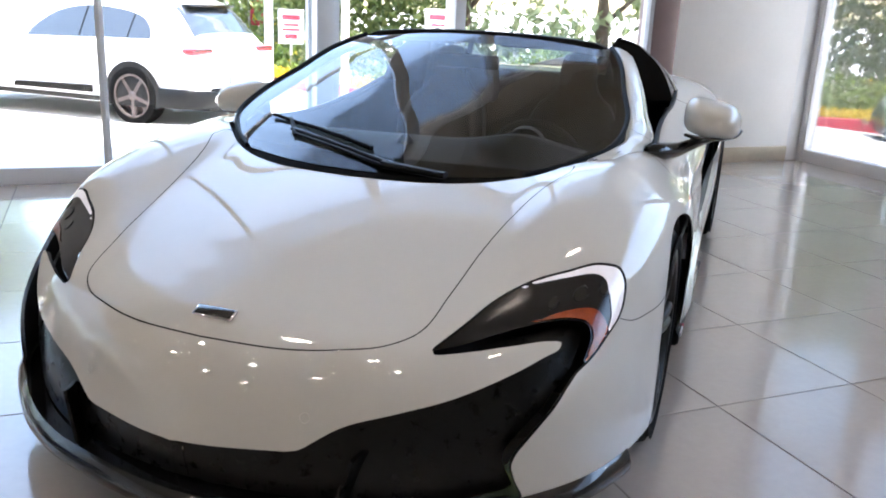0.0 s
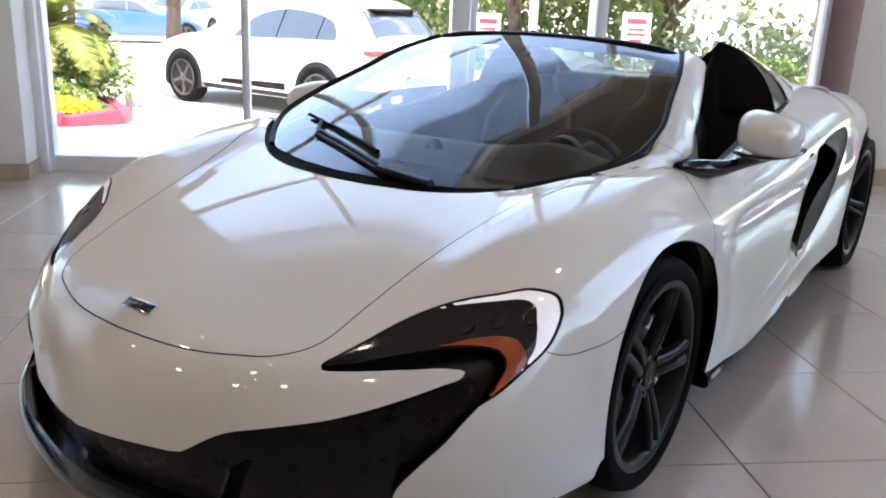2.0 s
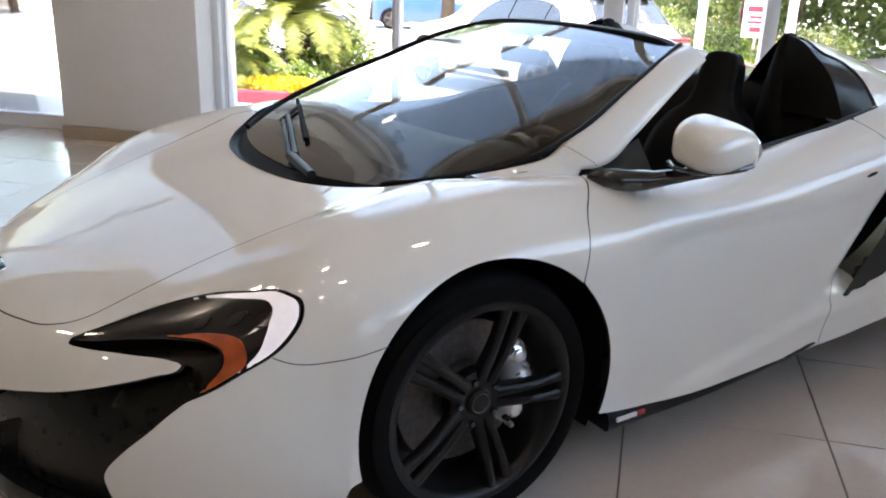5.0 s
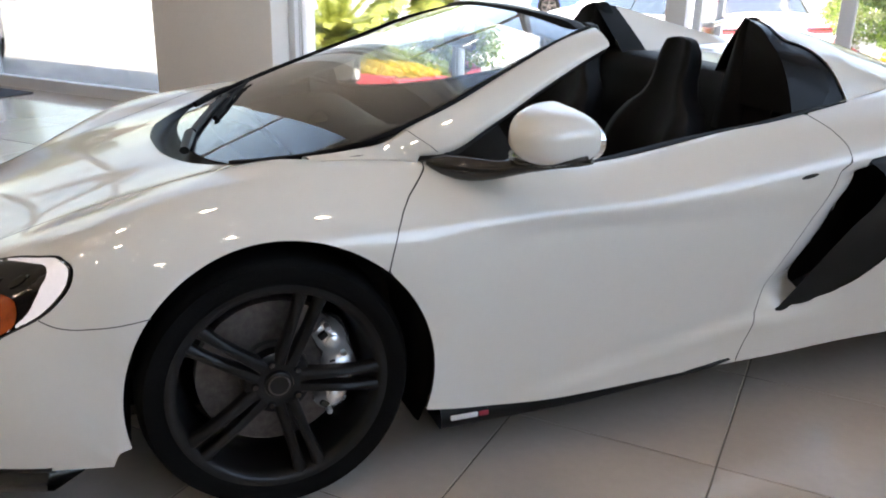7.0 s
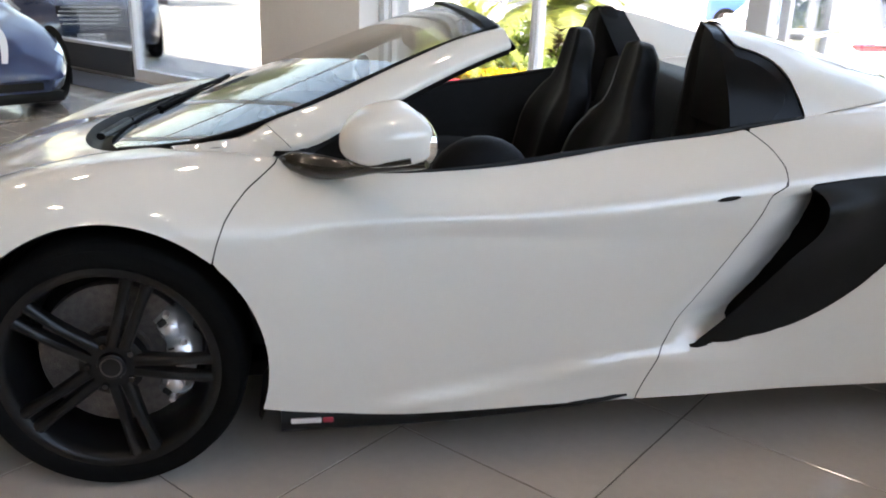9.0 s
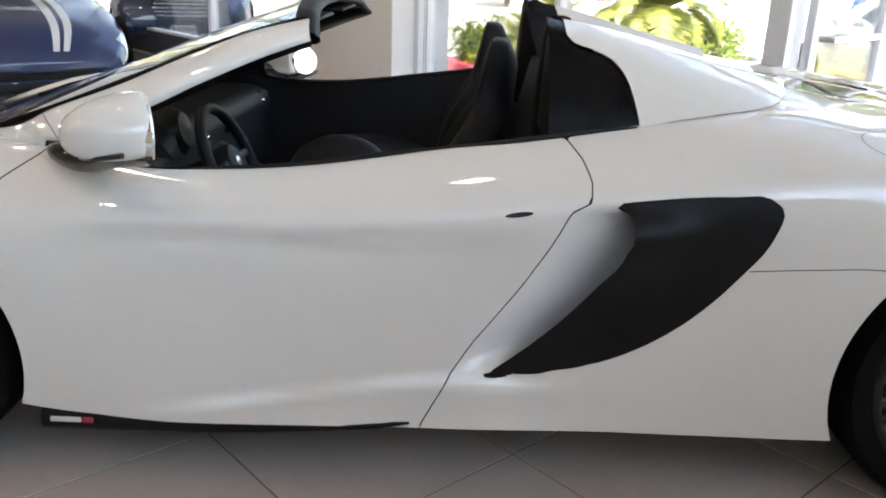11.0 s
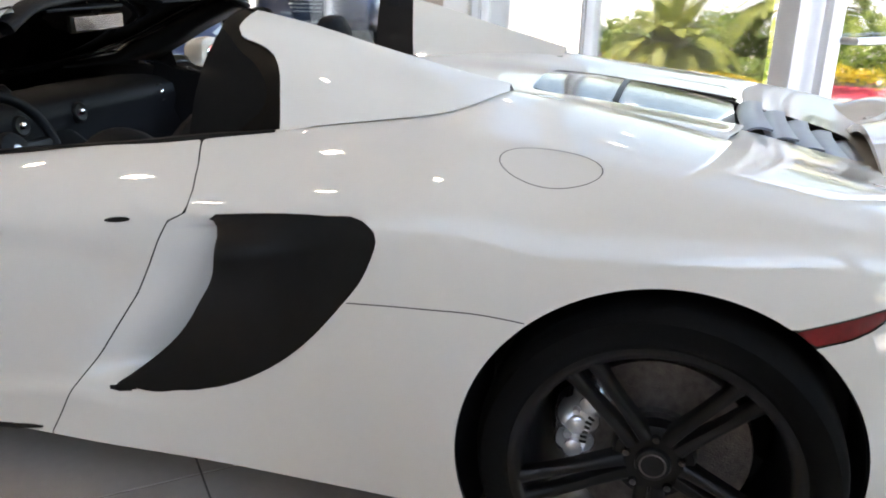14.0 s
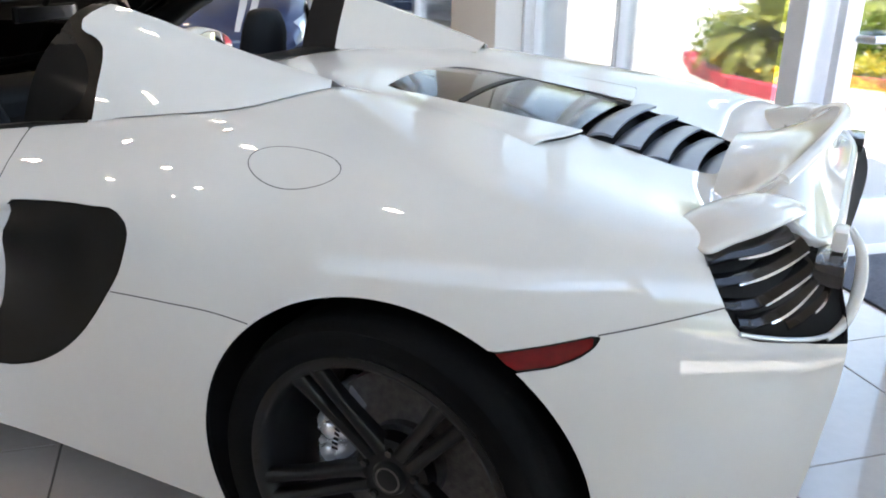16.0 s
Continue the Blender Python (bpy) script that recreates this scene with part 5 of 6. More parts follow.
# ---- car: cabin ----
def bucket(parent, y0):
    """A sports seat with its head restrained in one tall shell."""
    seat = new("seat")
    seat.parent = parent
    seat["label"] = "black leather sports seat"
    rows = []
    for t in np.linspace(0, 1, 19):
        z = .50 + t * .545
        x = np.interp(z, [.50, .70, .85, .90, 1.05], [1.335, 1.375, 1.43, 1.445, 1.475])
        w = np.interp(z, [.50, .66, .76, .83, .87, .92, .99, 1.02, 1.045], [.205, .215, .20, .168, .108, .086, .083, .079, .068])
        bol = np.interp(z, [.5, .76, .86, 1.05], [.055, .048, .015, .008])
        dep = np.interp(z, [.5, .8, .9, 1.0, 1.045], [.13, .12, .095, .085, .055])
        row = []
        for f, b in ((-1, 0), (-.93, -.9), (-.72, -1), (-.5, -.3), (0, 0), (.5, -.3), (.72, -1), (.93, -.9), (1, 0), (.97, .6), (.55, .95), (0, 1), (-.55, .95), (-.97, .6), (-1, 0)):
            row.append((x + (b * bol if b <= 0 else b * dep), y0 + f * w, z))
        rows.append(row)
    top = np.array(rows[-1])
    for inward, up in ((.12, .009), (.40, .015), (.75, .018), (1, .019)):
        rows.append([tuple(top.mean(0) * inward + p * (1 - inward) + (0, 0, up)) for p in top])
    sheet("backrest", rows, LEATHER, seat, 0, "tall black leather backrest")
    rows = []
    for t in np.linspace(0, 1, 9):
        x = .86 + t * .46
        z = .535 - .05 * t + .035 * math.sin(math.pi * t)
        rows.append([(x, y0 + f * .25, z + h) for f, h in ((-1, -.14), (-1, .02), (-.88, .055), (-.7, .03), (-.3, 0), (.3, 0), (.7, .03), (.88, .055), (1, .02), (1, -.14))])
    first = [(p[0] - .03, p[1], p[2] - .09) for p in rows[0]]
    sheet("cushion", [first] + rows, LEATHER, seat, 0, "", flip=True)
    if y0 < 0:
        dome = [[(1.03 + .17 * math.cos(b) * math.cos(a), y0 + .10 + .10 * math.sin(b) * math.cos(a), .60 + .150 * math.sin(a)) for b in np.linspace(0, 2 * math.pi, 25)] for a in np.linspace(-.2, math.pi / 2, 9)]
        sheet("thigh_bolster", dome, LEATHER, seat, 0, "rounded black leather thigh bolster", flip=True)
    bm = bmesh.new()
    box(bm, 1.455, 1.475, y0 - .14, y0 - .10, .80, .845, .006)
    part("belt_guide", bm, BLACK_SATIN, seat)
    return seat


bucket(car, -.315)
bucket(car, .315)
# dashboard: swept section across the car
dash = []
for f in np.linspace(-1, 1, 33):
    y = .70 * f
    hood = .045 * math.exp(-((y + .33) / .17) ** 2)
    sec = [(.17, .735), (.30, .762), (.42, .772 + hood), (.52, .768 + hood), (.575, .742 + hood * .8), (.585, .70), (.57, .64), (.60, .58), (.60, .50)]
    dash.append([(x + .02 * abs(f) ** 2, y, z - .012 * abs(f)) for x, z in sec])
sheet("dashboard", dash, LEATHER, car, 0, "black leather dashboard", flip=True)
for y in (-.62, .62, -.14, .14):
    bm = bmesh.new()
    lathe(bm, [(.0, .006), (.018, .008), (.030, .010), (.036, .004), (.038, -.01)], 20, Matrix.Translation((.585, y, .705)) @ Euler((0, radians(78), 0)).to_matrix().to_4x4())
    vent = part("air_vent", bm, BLACK_SATIN, car, "round black air vent")
    bm = bmesh.new()
    lathe(bm, [(.0, .020), (.008, .018), (.013, .011), (.014, .006)], 16, Matrix.Translation((.585, y, .705)) @ Euler((0, radians(78), 0)).to_matrix().to_4x4())
    part("vent_ball", bm, CHROME, vent, "small chrome ball in the vent")
bm = bmesh.new()
lathe(bm, [(.0, .03), (.05, .025), (.072, .0), (.074, -.03)], 28, Matrix.Translation((.57, -.33, .765)) @ Euler((0, radians(75), 0)).to_matrix().to_4x4())
part("instrument", bm, BLACK_SATIN, car, "round black instrument pod")
bm = bmesh.new()
lathe(bm, [(.0, .022), (.012, .02), (.022, .008), (.030, 0), (.032, -.02)], 24, Matrix.Translation((.335, .06, .775)))
part("dash_sensor", bm, BLACK_SATIN, car, "small domed dash sensor")
# steering wheel
STEER = Matrix.Translation((.725, -.33, .675)) @ Euler((0, radians(66), 0)).to_matrix().to_4x4()
steer = new("steering_wheel")
steer.parent = car
steer.matrix_basis = STEER
steer["label"] = "black leather three-spoke steering wheel"
bm = bmesh.new()
ring = [(.172 * math.cos(a) * (.96 if math.cos(a) > .6 else 1), .172 * math.sin(a), 0) for a in np.linspace(0, 2 * math.pi, 49)[:-1]]
tube(bm, ring, .0165, 10, 1, True)
part("rim", bm, LEATHER, steer)
bm = bmesh.new()
lathe(bm, [(.0, .022), (.030, .022), (.052, .016), (.062, .0), (.060, -.03), (0, -.05)], 28)
hubw = part("airbag", bm, LEATHER, steer)
bm = bmesh.new()
lathe(bm, [(0, .024), (.014, .024), (.0165, .0225)], 20)
part("emblem", bm, STEEL, hubw)
for a in (math.pi / 2, -math.pi / 2, 0):
    bm = bmesh.new()
    tube(bm, [(.05 * math.cos(a), .05 * math.sin(a), 0), (.11 * math.cos(a), .11 * math.sin(a), -.006), (.168 * math.cos(a), .168 * math.sin(a), 0)], [.022, .015, .013], 8, .6)
    part("spoke", bm, BLACK_SATIN, steer)
bm = bmesh.new()
tube(bm, [(0, 0, -.04), (0, 0, -.20)], .045, 14)
part("column_shroud", bm, BLACK_SATIN, steer)
# console, floor, bulkhead
con = [[(x, f * w, z + h) for f, h in ((-1, -.22), (-1, -.02), (-.7, 0), (.7, 0), (1, -.02), (1, -.22))] for x, w, z in ((.56, .13, .66), (.70, .12, .58), (.90, .11, .50), (1.20, .10, .47), (1.50, .10, .50))]
sheet("centre_console", con, BLACK_SATIN, car, 0, "black centre console", flip=True)
bm = bmesh.new()
box(bm, .15, 1.72, -.70, .70, .17, .22, .01)
part("cabin_floor", bm, BLACK_SATIN, car)
bulk = [[(1.50 + .05 * math.sin(2.2 * t) + .10 * t * t, y, .40 + .545 * t - .012 * (abs(y) / .7) ** 2) for t in np.linspace(0, 1, 9)] + [(1.70, y, .952), (1.80, y, .950), (1.82, y, .930)] for y in np.linspace(-.63, .63, 25)]
sheet("bulkhead", bulk, LEATHER, car, 0, "black leather rear bulkhead", flip=True)
# rear-view mirror
bm = bmesh.new()
box(bm, .80, .822, -.13, .13, 1.005, 1.062, .012)
rvm = part("rear_view_mirror", bm, BLACK_SATIN, car, "black framed rear-view mirror")
bm = bmesh.new()
box(bm, .8225, .8245, -.115, .115, 1.012, 1.055, 0)
part("mirror_glass", bm, BLACK_GLOSS, rvm, "dimmed mirror glass", smooth=False)
bm = bmesh.new()
tube(bm, [(.81, 0, 1.06), (.84, 0, 1.10)], .012, 8)
part("mirror_foot", bm, BLACK_SATIN, rvm)
# wiper: two thin parallel arms, a cross link and the blade
GRID = np.array([[screen_at(k, f) for f in FR] for k in range(len(SCREEN_MID))]).reshape(-1, 3)


def over_glass(x, y, up):
    d = np.hypot(GRID[:, 0] - x, GRID[:, 1] - y)
    i = np.argsort(d)[:4]
    wgt = 1 / (d[i] + .004)
    return Vector((x, y, max(float((GRID[i, 2] * wgt).sum() / wgt.sum()), .706) + up))


wiper = new("wiper")
wiper.parent = car
wiper["label"] = "black twin-arm windscreen wiper"
for nm, a, b, r0, r1 in (("arm", (-.100, -.05, .757), (.045, .345, .800), .008, .006), ("arm", (-.085, -.055, .770), (.075, .370, .815), .010, .008), ("wiper_blade", (-.010, .03, .785), (.170, .500, .845), .010, .007), ("cross_link", (.035, .335, .800), (.140, .410, .835), .008, .007), ("arm_root", (-.130, -.27, .757), (-.095, -.05, .764), .014, .018)):
    bm = bmesh.new()
    pts = []
    for t in np.linspace(0, 1, 9):
        x, y, z = (a[i] + (b[i] - a[i]) * t for i in range(3))
        pts.append(Vector((x, y, max(z, over_glass(x, y, .009).z))))
    tube(bm, pts, [r0 + (r1 - r0) * t for t in np.linspace(0, 1, 9)], 8, .8)
    part(nm, bm, RUBBER if nm == "wiper_blade" else BLACK_SATIN, wiper)

# ---- outside: forecourt, parked cars, planting ----
def lot_height(x, y):
    p = ROOM.inverted() @ Vector((x, y, 0))
    d = max(p.y - 3.9, p.x - 5.6)
    t = min(1, max(0, (d - .5) / 5.0))
    return -.035 - .325 * t * t * (3 - 2 * t)


xs = np.concatenate([[-400, -120, -50], np.arange(-24, 26, 1.0), [50, 120, 400]])
pts = np.array([[tuple((ROOM @ Vector((a, b, 0))).xy) for b in xs] for a in xs])
gv = [(x, y, lot_height(x, y)) for row in pts for x, y in row]
mesh_object("ground", gv, grid_faces(len(xs), len(xs)), CONCRETE, None, True, "sunlit pale concrete forecourt", "structure")

rng = np.random.default_rng(7)
LEAF_A = leaf_material("shrub_leaf", (.10, .17, .03), (.27, .35, .07))
LEAF_B = leaf_material("tree_leaf", (.09, .14, .035), (.24, .28, .085))
LEAF_C = leaf_material("olive_leaf", (.12, .15, .06), (.27, .29, .13))
LEAF_PALE = leaf_material("silvery_leaf", (.24, .29, .12), (.46, .48, .28))
FROND = leaf_material("palm_frond", (.14, .18, .03), (.37, .38, .075))
YELLOW = leaf_material("yellow_petal", (.62, .42, .02), (.85, .68, .06))
PALE = leaf_material("white_petal", (.60, .55, .50), (.85, .82, .78))
BARK = material("bark", (.10, .065, .04), .9, vary=.4, scale=9, bump=.8, bump_scale=30)
CAR_WHITE = material("white_car_paint", (.80, .80, .81), .3, 0, 1.0, vary=.01)
CAR_BLUE = material("blue_car_paint", (.04, .11, .42), .3, 0, 1.0, vary=.03)
CAR_NAVY = material("navy_car_paint", (.026, .042, .088), .28, 0, 1.0, vary=.05)
CAR_INDIGO = material("dark_blue_car_paint", (.020, .040, .115), .3, .1, 1.0, vary=.05)
CAR_SILVER = material("silver_car_paint", (.42, .43, .45), .3, .6, 1.0, vary=.03)
RIM_GREY = material("bronze_grey_rim", (.11, .09, .085), .4, .5, .2, vary=.1, scale=10)
TAIL_RED = material("red_tail_lens", (.42, .02, .03), .15, 0, .8, vary=.1, scale=30)
LAMP_CLEAR = material("clear_headlamp", (.55, .60, .66), .12, .3, .9, vary=.15, scale=20)
BOARD = material("sign_board", (.82, .80, .80), .5, vary=.03)
STRIPE = material("white_stripe", (.72, .73, .76), .3, 0, .8, vary=.02)
PLASTER = material("far_plaster", (.62, .58, .54), .85, vary=.08, scale=1.5)


def leaves(name, centres, size, mat, parent=None, label="", kind="", upright=0.0, category=""):
    """Many small bent leaves: two triangles each, tip up or turned at random."""
    n = len(centres)
    d = rng.normal(size=(n, 3))
    d[:, 2] += upright
    d /= np.linalg.norm(d, axis=1, keepdims=True)
    s = np.cross(d, rng.normal(size=(n, 3)))
    s /= np.maximum(np.linalg.norm(s, axis=1, keepdims=True), 1e-6)
    u = np.cross(s, d)
    k = size * rng.uniform(.6, 1.3, (n, 1))
    a, b = centres - d * k * .5, centres + d * k * .5
    m = centres + u * k * .12
    v = np.stack([a, m + s * k * .27, b, m - s * k * .27], 1).reshape(-1, 3)
    f = np.arange(n * 4).reshape(n, 4)
    return mesh_object(name, v, f, mat, parent, False, label, kind, category)


def clumps(n, blobs):
    """Points near the skins of several blobs (x, y, z, rx, ry, rz)."""
    out = []
    w = np.array([b[3] * b[5] + b[4] * b[5] for b in blobs])
    for b, k in zip(blobs, np.maximum(1, (n * w / w.sum()).astype(int))):
        p = rng.normal(size=(k, 3))
        p /= np.linalg.norm(p, axis=1, keepdims=True)
        p *= rng.uniform(.55, 1.06, (k, 1))
        out.append(np.array(b[:3]) + p * np.array(b[3:]))
    return np.vstack(out)


def shrub(label, x, y, rx, ry, h, mat, flowers=None, n=1400, size=.09, nf=160):
    g = lot_height(x, y)
    ob = thing("flowering_shrub" if flowers else "shrub", label, "shrub", "", pose(x, y, g))
    blobs = [(rng.uniform(-.6, .6) * rx, rng.uniform(-.6, .6) * ry, h * rng.uniform(.35, .7), rx * rng.uniform(.35, .6), ry * rng.uniform(.35, .6), h * rng.uniform(.25, .38)) for _ in range(9)]
    leaves("foliage", clumps(n, blobs), size, mat, ob)
    for k in range(4):
        bm = bmesh.new()
        a = k * 1.7
        tube(bm, [(0, 0, 0), (.3 * rx * math.cos(a), .3 * ry * math.sin(a), h * .3), (.55 * rx * math.cos(a), .55 * ry * math.sin(a), h * .6)], [.02, .014, .006], 6)
        part("stem", bm, BARK, ob)
    if flowers:
        c = clumps(nf, [(b[0], b[1], b[2] + .03, b[3] * 1.08, b[4] * 1.08, b[5] * 1.08) for b in blobs])
        leaves("blossom", c[c[:, 2] > h * .3], .075, flowers, ob, "pale blossoms" if flowers is PALE else "yellow blossoms")
    return ob


def bed(name, corners, label, h, n, mat, n2=0, mat2=None, size=.07):
    """Low planting scattered over a quadrilateral."""
    c = np.array(corners, float)
    uv = rng.uniform(0, 1, (n, 2))
    p = ((1 - uv[:, :1]) * (1 - uv[:, 1:]) * c[0] + uv[:, :1] * (1 - uv[:, 1:]) * c[1] + uv[:, :1] * uv[:, 1:] * c[2] + (1 - uv[:, :1]) * uv[:, 1:] * c[3])
    z = np.array([lot_height(*q) for q in p]) + .1
    lump = .5 + .5 * np.sin(p[:, 0] * 3.1 + 1.3 * np.sin(p[:, 1] * 2.3)) * np.sin(p[:, 1] * 3.7)
    q = np.column_stack([p, z + h * (.35 + .65 * lump) * rng.uniform(.2, 1, n)])
    ob = leaves(name, q, size, mat, None, label, "stuff", .6, "flower bed")
    return ob


# parked cars: a body surface over stations (x, top, belt, half width, top half width, bottom), x forwards from the rear axle
def parked_car(name, label, st, paint, m, axle, wheel_r, rim_mat, windows, screen, rear, extras, group=""):
    st = hermite(np.array(st, float), 6)
    car_ob = thing(name, label, "car", group, m)

    def section(s):
        x, zt, zb, wb, wt, zl = s
        d = min(.07, (zt - zb) * .35)
        return [(0, zt), (wt * .5, zt - .004), (wt * .86, zt - d * .3), (wt, zt - d), (wt + (wb * .975 - wt) * .36, zt - d + (zb - zt + d) * .36), (wt + (wb * .975 - wt) * .72, zt - d + (zb - zt + d) * .70), (wb * .975, zb),
                (wb, zb - .10), (wb, (zb + zl) / 2), (wb * .985, zl + .10), (wb * .93, zl), (wb * .5, zl)]

    table = np.array([[(s[0], *p) for p in section(s)] for s in st])
    nv = table.shape[1]

    def at(x, v, side, off=0.0):
        i = np.interp(x, table[:, 0, 0], np.arange(len(table)))
        i0 = int(min(i, len(table) - 2))
        j0 = int(min(abs(v), nv - 2))
        fi, fj = i - i0, abs(v) - j0
        q = table[i0:i0 + 2, j0:j0 + 2]
        p = q[0, 0] * (1 - fi) * (1 - fj) + q[1, 0] * fi * (1 - fj) + q[0, 1] * (1 - fi) * fj + q[1, 1] * fi * fj
        n = np.cross(q[1, 0] - q[0, 0], q[0, 1] - q[0, 0])
        n = n / max(np.linalg.norm(n), 1e-9)
        if n[1] < -.02 or (abs(n[1]) <= .02 and n[2] < 0):
            n = -n
        p = p + n * off
        return (p[0], p[1] * side * (1 if v >= 0 else -1), p[2])

    full = np.concatenate([table[:, :0:-1] * (1, -1, 1), table], 1)
    ends = [full[:1] * (1, 0, 1), full, full[-1:] * (1, 0, 1)]
    body = sheet("body", np.concatenate(ends), paint, car_ob, 0, "", flip=True)

    def patch(nm, corners, mat, off=.006, side=1, lab="", parent=None, nx=8, ny=4, bow=0.0):
        """corners: (x, v) at low-rear, low-front, top-front, top-rear."""
        a, b, c, d = (np.array(q, float) for q in corners)
        g = []
        for t in np.linspace(0, 1, ny):
            row = []
            for u in np.linspace(0, 1, nx):
                q = (1 - t) * ((1 - u) * a + u * b) + t * ((1 - u) * d + u * c)
                row.append(at(q[0], q[1] - bow * t * math.sin(math.pi * u), side, off))
            g.append(row)
        return sheet(nm, g, mat, parent or car_ob, 0, lab, flip=(side == -1))

    for side in (1, -1):
        for k, w in enumerate(windows):
            patch("side_window", w, CAR_PANE_SOLID, .006, side, "dark tinted side window")
        for nm, cs, mat, off, lab in extras:
            patch(nm, cs, mat, off, side, lab)
        for ax in axle:
            wb = np.interp(ax, st[:, 0], st[:, 3])
            zl = np.interp(ax, st[:, 0], st[:, 5])
            bm = bmesh.new()
            ring = [(ax + wheel_r * 1.17 * math.cos(a), side * (wb + .004), max(zl - .02, wheel_r + wheel_r * 1.17 * math.sin(a))) for a in np.linspace(-.35, math.pi + .35, 28)]
            bm.faces.new([bm.verts.new(p) for p in ring])
            part("wheel_arch", bm, BLACK_DEEP, car_ob, "dark wheel arch", smooth=False)
            wheel = new("wheel")
            wheel.parent = car_ob
            wheel.matrix_basis = Matrix.Translation((ax, side * (wb - .10), wheel_r)) @ Euler((radians(-90 * side), 0, 0)).to_matrix().to_4x4()
            bm = bmesh.new()
            ri = wheel_r * .74
            lathe(bm, [(ri, -.1), (wheel_r * .97, -.1), (wheel_r, -.06), (wheel_r, .08), (wheel_r * .97, .11), (wheel_r * .85, .125), (ri, .115), (ri, .02)], 40)
            part("tyre", bm, RUBBER, wheel)
            bm = bmesh.new()
            lathe(bm, [(ri + .004, .10), (ri, .122), (ri - .022, .118), (ri - .03, .03), (0, .02)], 40)
            for k in range(5):
                a0 = k * 2 * math.pi / 5 + .3
                box(bm, .02, ri - .012, -.034, .034, .07, .105, .012, pose(0, 0, 0, 0, 0, math.degrees(a0)), 1)
            lathe(bm, [(0, .112), (.05, .112), (.065, .10), (.065, .05)], 20)
            part("rim", bm, rim_mat, wheel, "five-spoke rim")
    for nm, cs, lab in (("windscreen", screen, "raked windscreen"), ("rear_window", rear, "dark rear window")):
        a, b, v = cs
        g = [[at(x, v * f, 1, .006) for f in np.linspace(-1, 1, 13)] for x in np.linspace(a, b, 7)]
        g = [[(p[0], p[1], p[2]) for p in row] for row in g]
        sheet(nm, g, CAR_PANE_SOLID, car_ob, 0, lab)
    return car_ob, patch, at


def block(nm, ob, b, mat, lab="", bevel=.01):
    bm = bmesh.new()
    box(bm, *b, bevel=bevel)
    return part(nm, bm, mat, ob, lab)


SUV = [(-.95, .62, .56, .66, .52, .40), (-.90, .86, .74, .82, .62, .36), (-.82, 1.05, .90, .89, .70, .30), (-.66, 1.24, 1.0, .93, .66, .27), (-.42, 1.49, 1.03, .945, .61, .26), (-.16, 1.585, 1.03, .955, .60, .26),
       (.45, 1.63, 1.02, .96, .62, .25), (1.1, 1.635, 1.0, .96, .63, .25), (1.65, 1.57, .99, .96, .62, .25), (2.1, 1.38, .98, .96, .64, .25), (2.5, 1.13, .975, .955, .71, .25), (2.7, 1.05, .96, .955, .75, .25),
       (3.15, .98, .90, .93, .74, .25), (3.5, .87, .78, .86, .66, .26), (3.70, .64, .56, .68, .5, .30)]
SEDAN = [(-1.10, .70, .60, .70, .5, .35), (-1.0, 1.0, .86, .85, .70, .26), (-.6, 1.07, .94, .90, .76, .24), (-.25, 1.12, .95, .91, .72, .24), (.3, 1.40, .94, .915, .60, .24), (.9, 1.46, .93, .92, .60, .24), (1.5, 1.42, .92, .92, .60, .24),
         (2.15, 1.08, .91, .915, .68, .24), (2.4, .98, .90, .91, .74, .24), (3.0, .91, .84, .89, .76, .24), (3.45, .82, .72, .84, .70, .25), (3.68, .66, .58, .74, .56, .28), (3.74, .46, .42, .62, .46, .30)]
HATCH = [(-.60, .62, .56, .66, .5, .35), (-.56, .98, .86, .78, .62, .26), (-.45, 1.20, .92, .82, .62, .24), (-.15, 1.39, .93, .835, .60, .22), (.6, 1.43, .92, .84, .62, .22), (1.2, 1.40, .91, .84, .62, .22), (1.7, 1.12, .90, .84, .70, .22),
         (1.95, .98, .89, .84, .73, .22), (2.5, .91, .84, .83, .73, .22), (2.85, .82, .72, .79, .66, .23), (3.02, .64, .56, .70, .54, .25), (3.10, .40, .36, .56, .42, .27)]
COUPE = [(-.60, .62, .56, .66, .5, .35), (-.56, .90, .80, .78, .62, .26), (-.45, 1.05, .86, .82, .62, .24), (-.15, 1.22, .87, .835, .60, .22), (.6, 1.28, .86, .84, .62, .22), (1.2, 1.24, .85, .84, .62, .22), (1.7, .94, .80, .84, .70, .22),
         (1.95, .83, .75, .84, .73, .22), (2.5, .72, .64, .83, .73, .22), (2.85, .61, .51, .79, .66, .21), (3.02, .49, .40, .70, .54, .20), (3.10, .34, .30, .56, .42, .19)]
g = lot_height(6.92, 6.25)
suv, pt, at = parked_car("suv", "white compact SUV with black lower trim parked outside", SUV, CAR_WHITE, pose(7.01, 6.20, g, 0, 0, 90), (0, 2.8), .365, RIM_GREY,
                         [], (1.72, 2.46, 2.7), (-.74, -.42, 2.75),
                         [("sill_trim", [(.42, 10.2), (2.36, 10.2), (2.36, 9.2), (.42, 9.2)], BLACK_SATIN, .006, "black sill trim"),
                          ("door_trim", [(.62, 8.95), (1.95, 8.95), (1.9, 8.7), (.62, 8.62)], BLACK_SATIN, .009, "black door trim strip")])
PLAN = hermite([(-.40, .962), (-.62, .955), (-.80, .915), (-.90, .80), (-.945, .55), (-.958, 0)], 4)
PLAN = np.vstack([PLAN, PLAN[-2::-1] * (1, -1)])
rows = [[(x * kx, y * ky, z) for x, y in PLAN] for z, kx, ky in ((.245, .94, .97), (.27, 1.0, 1.0), (.38, 1.018, 1.006), (.47, 1.012, 1.004), (.49, .985, .99))]
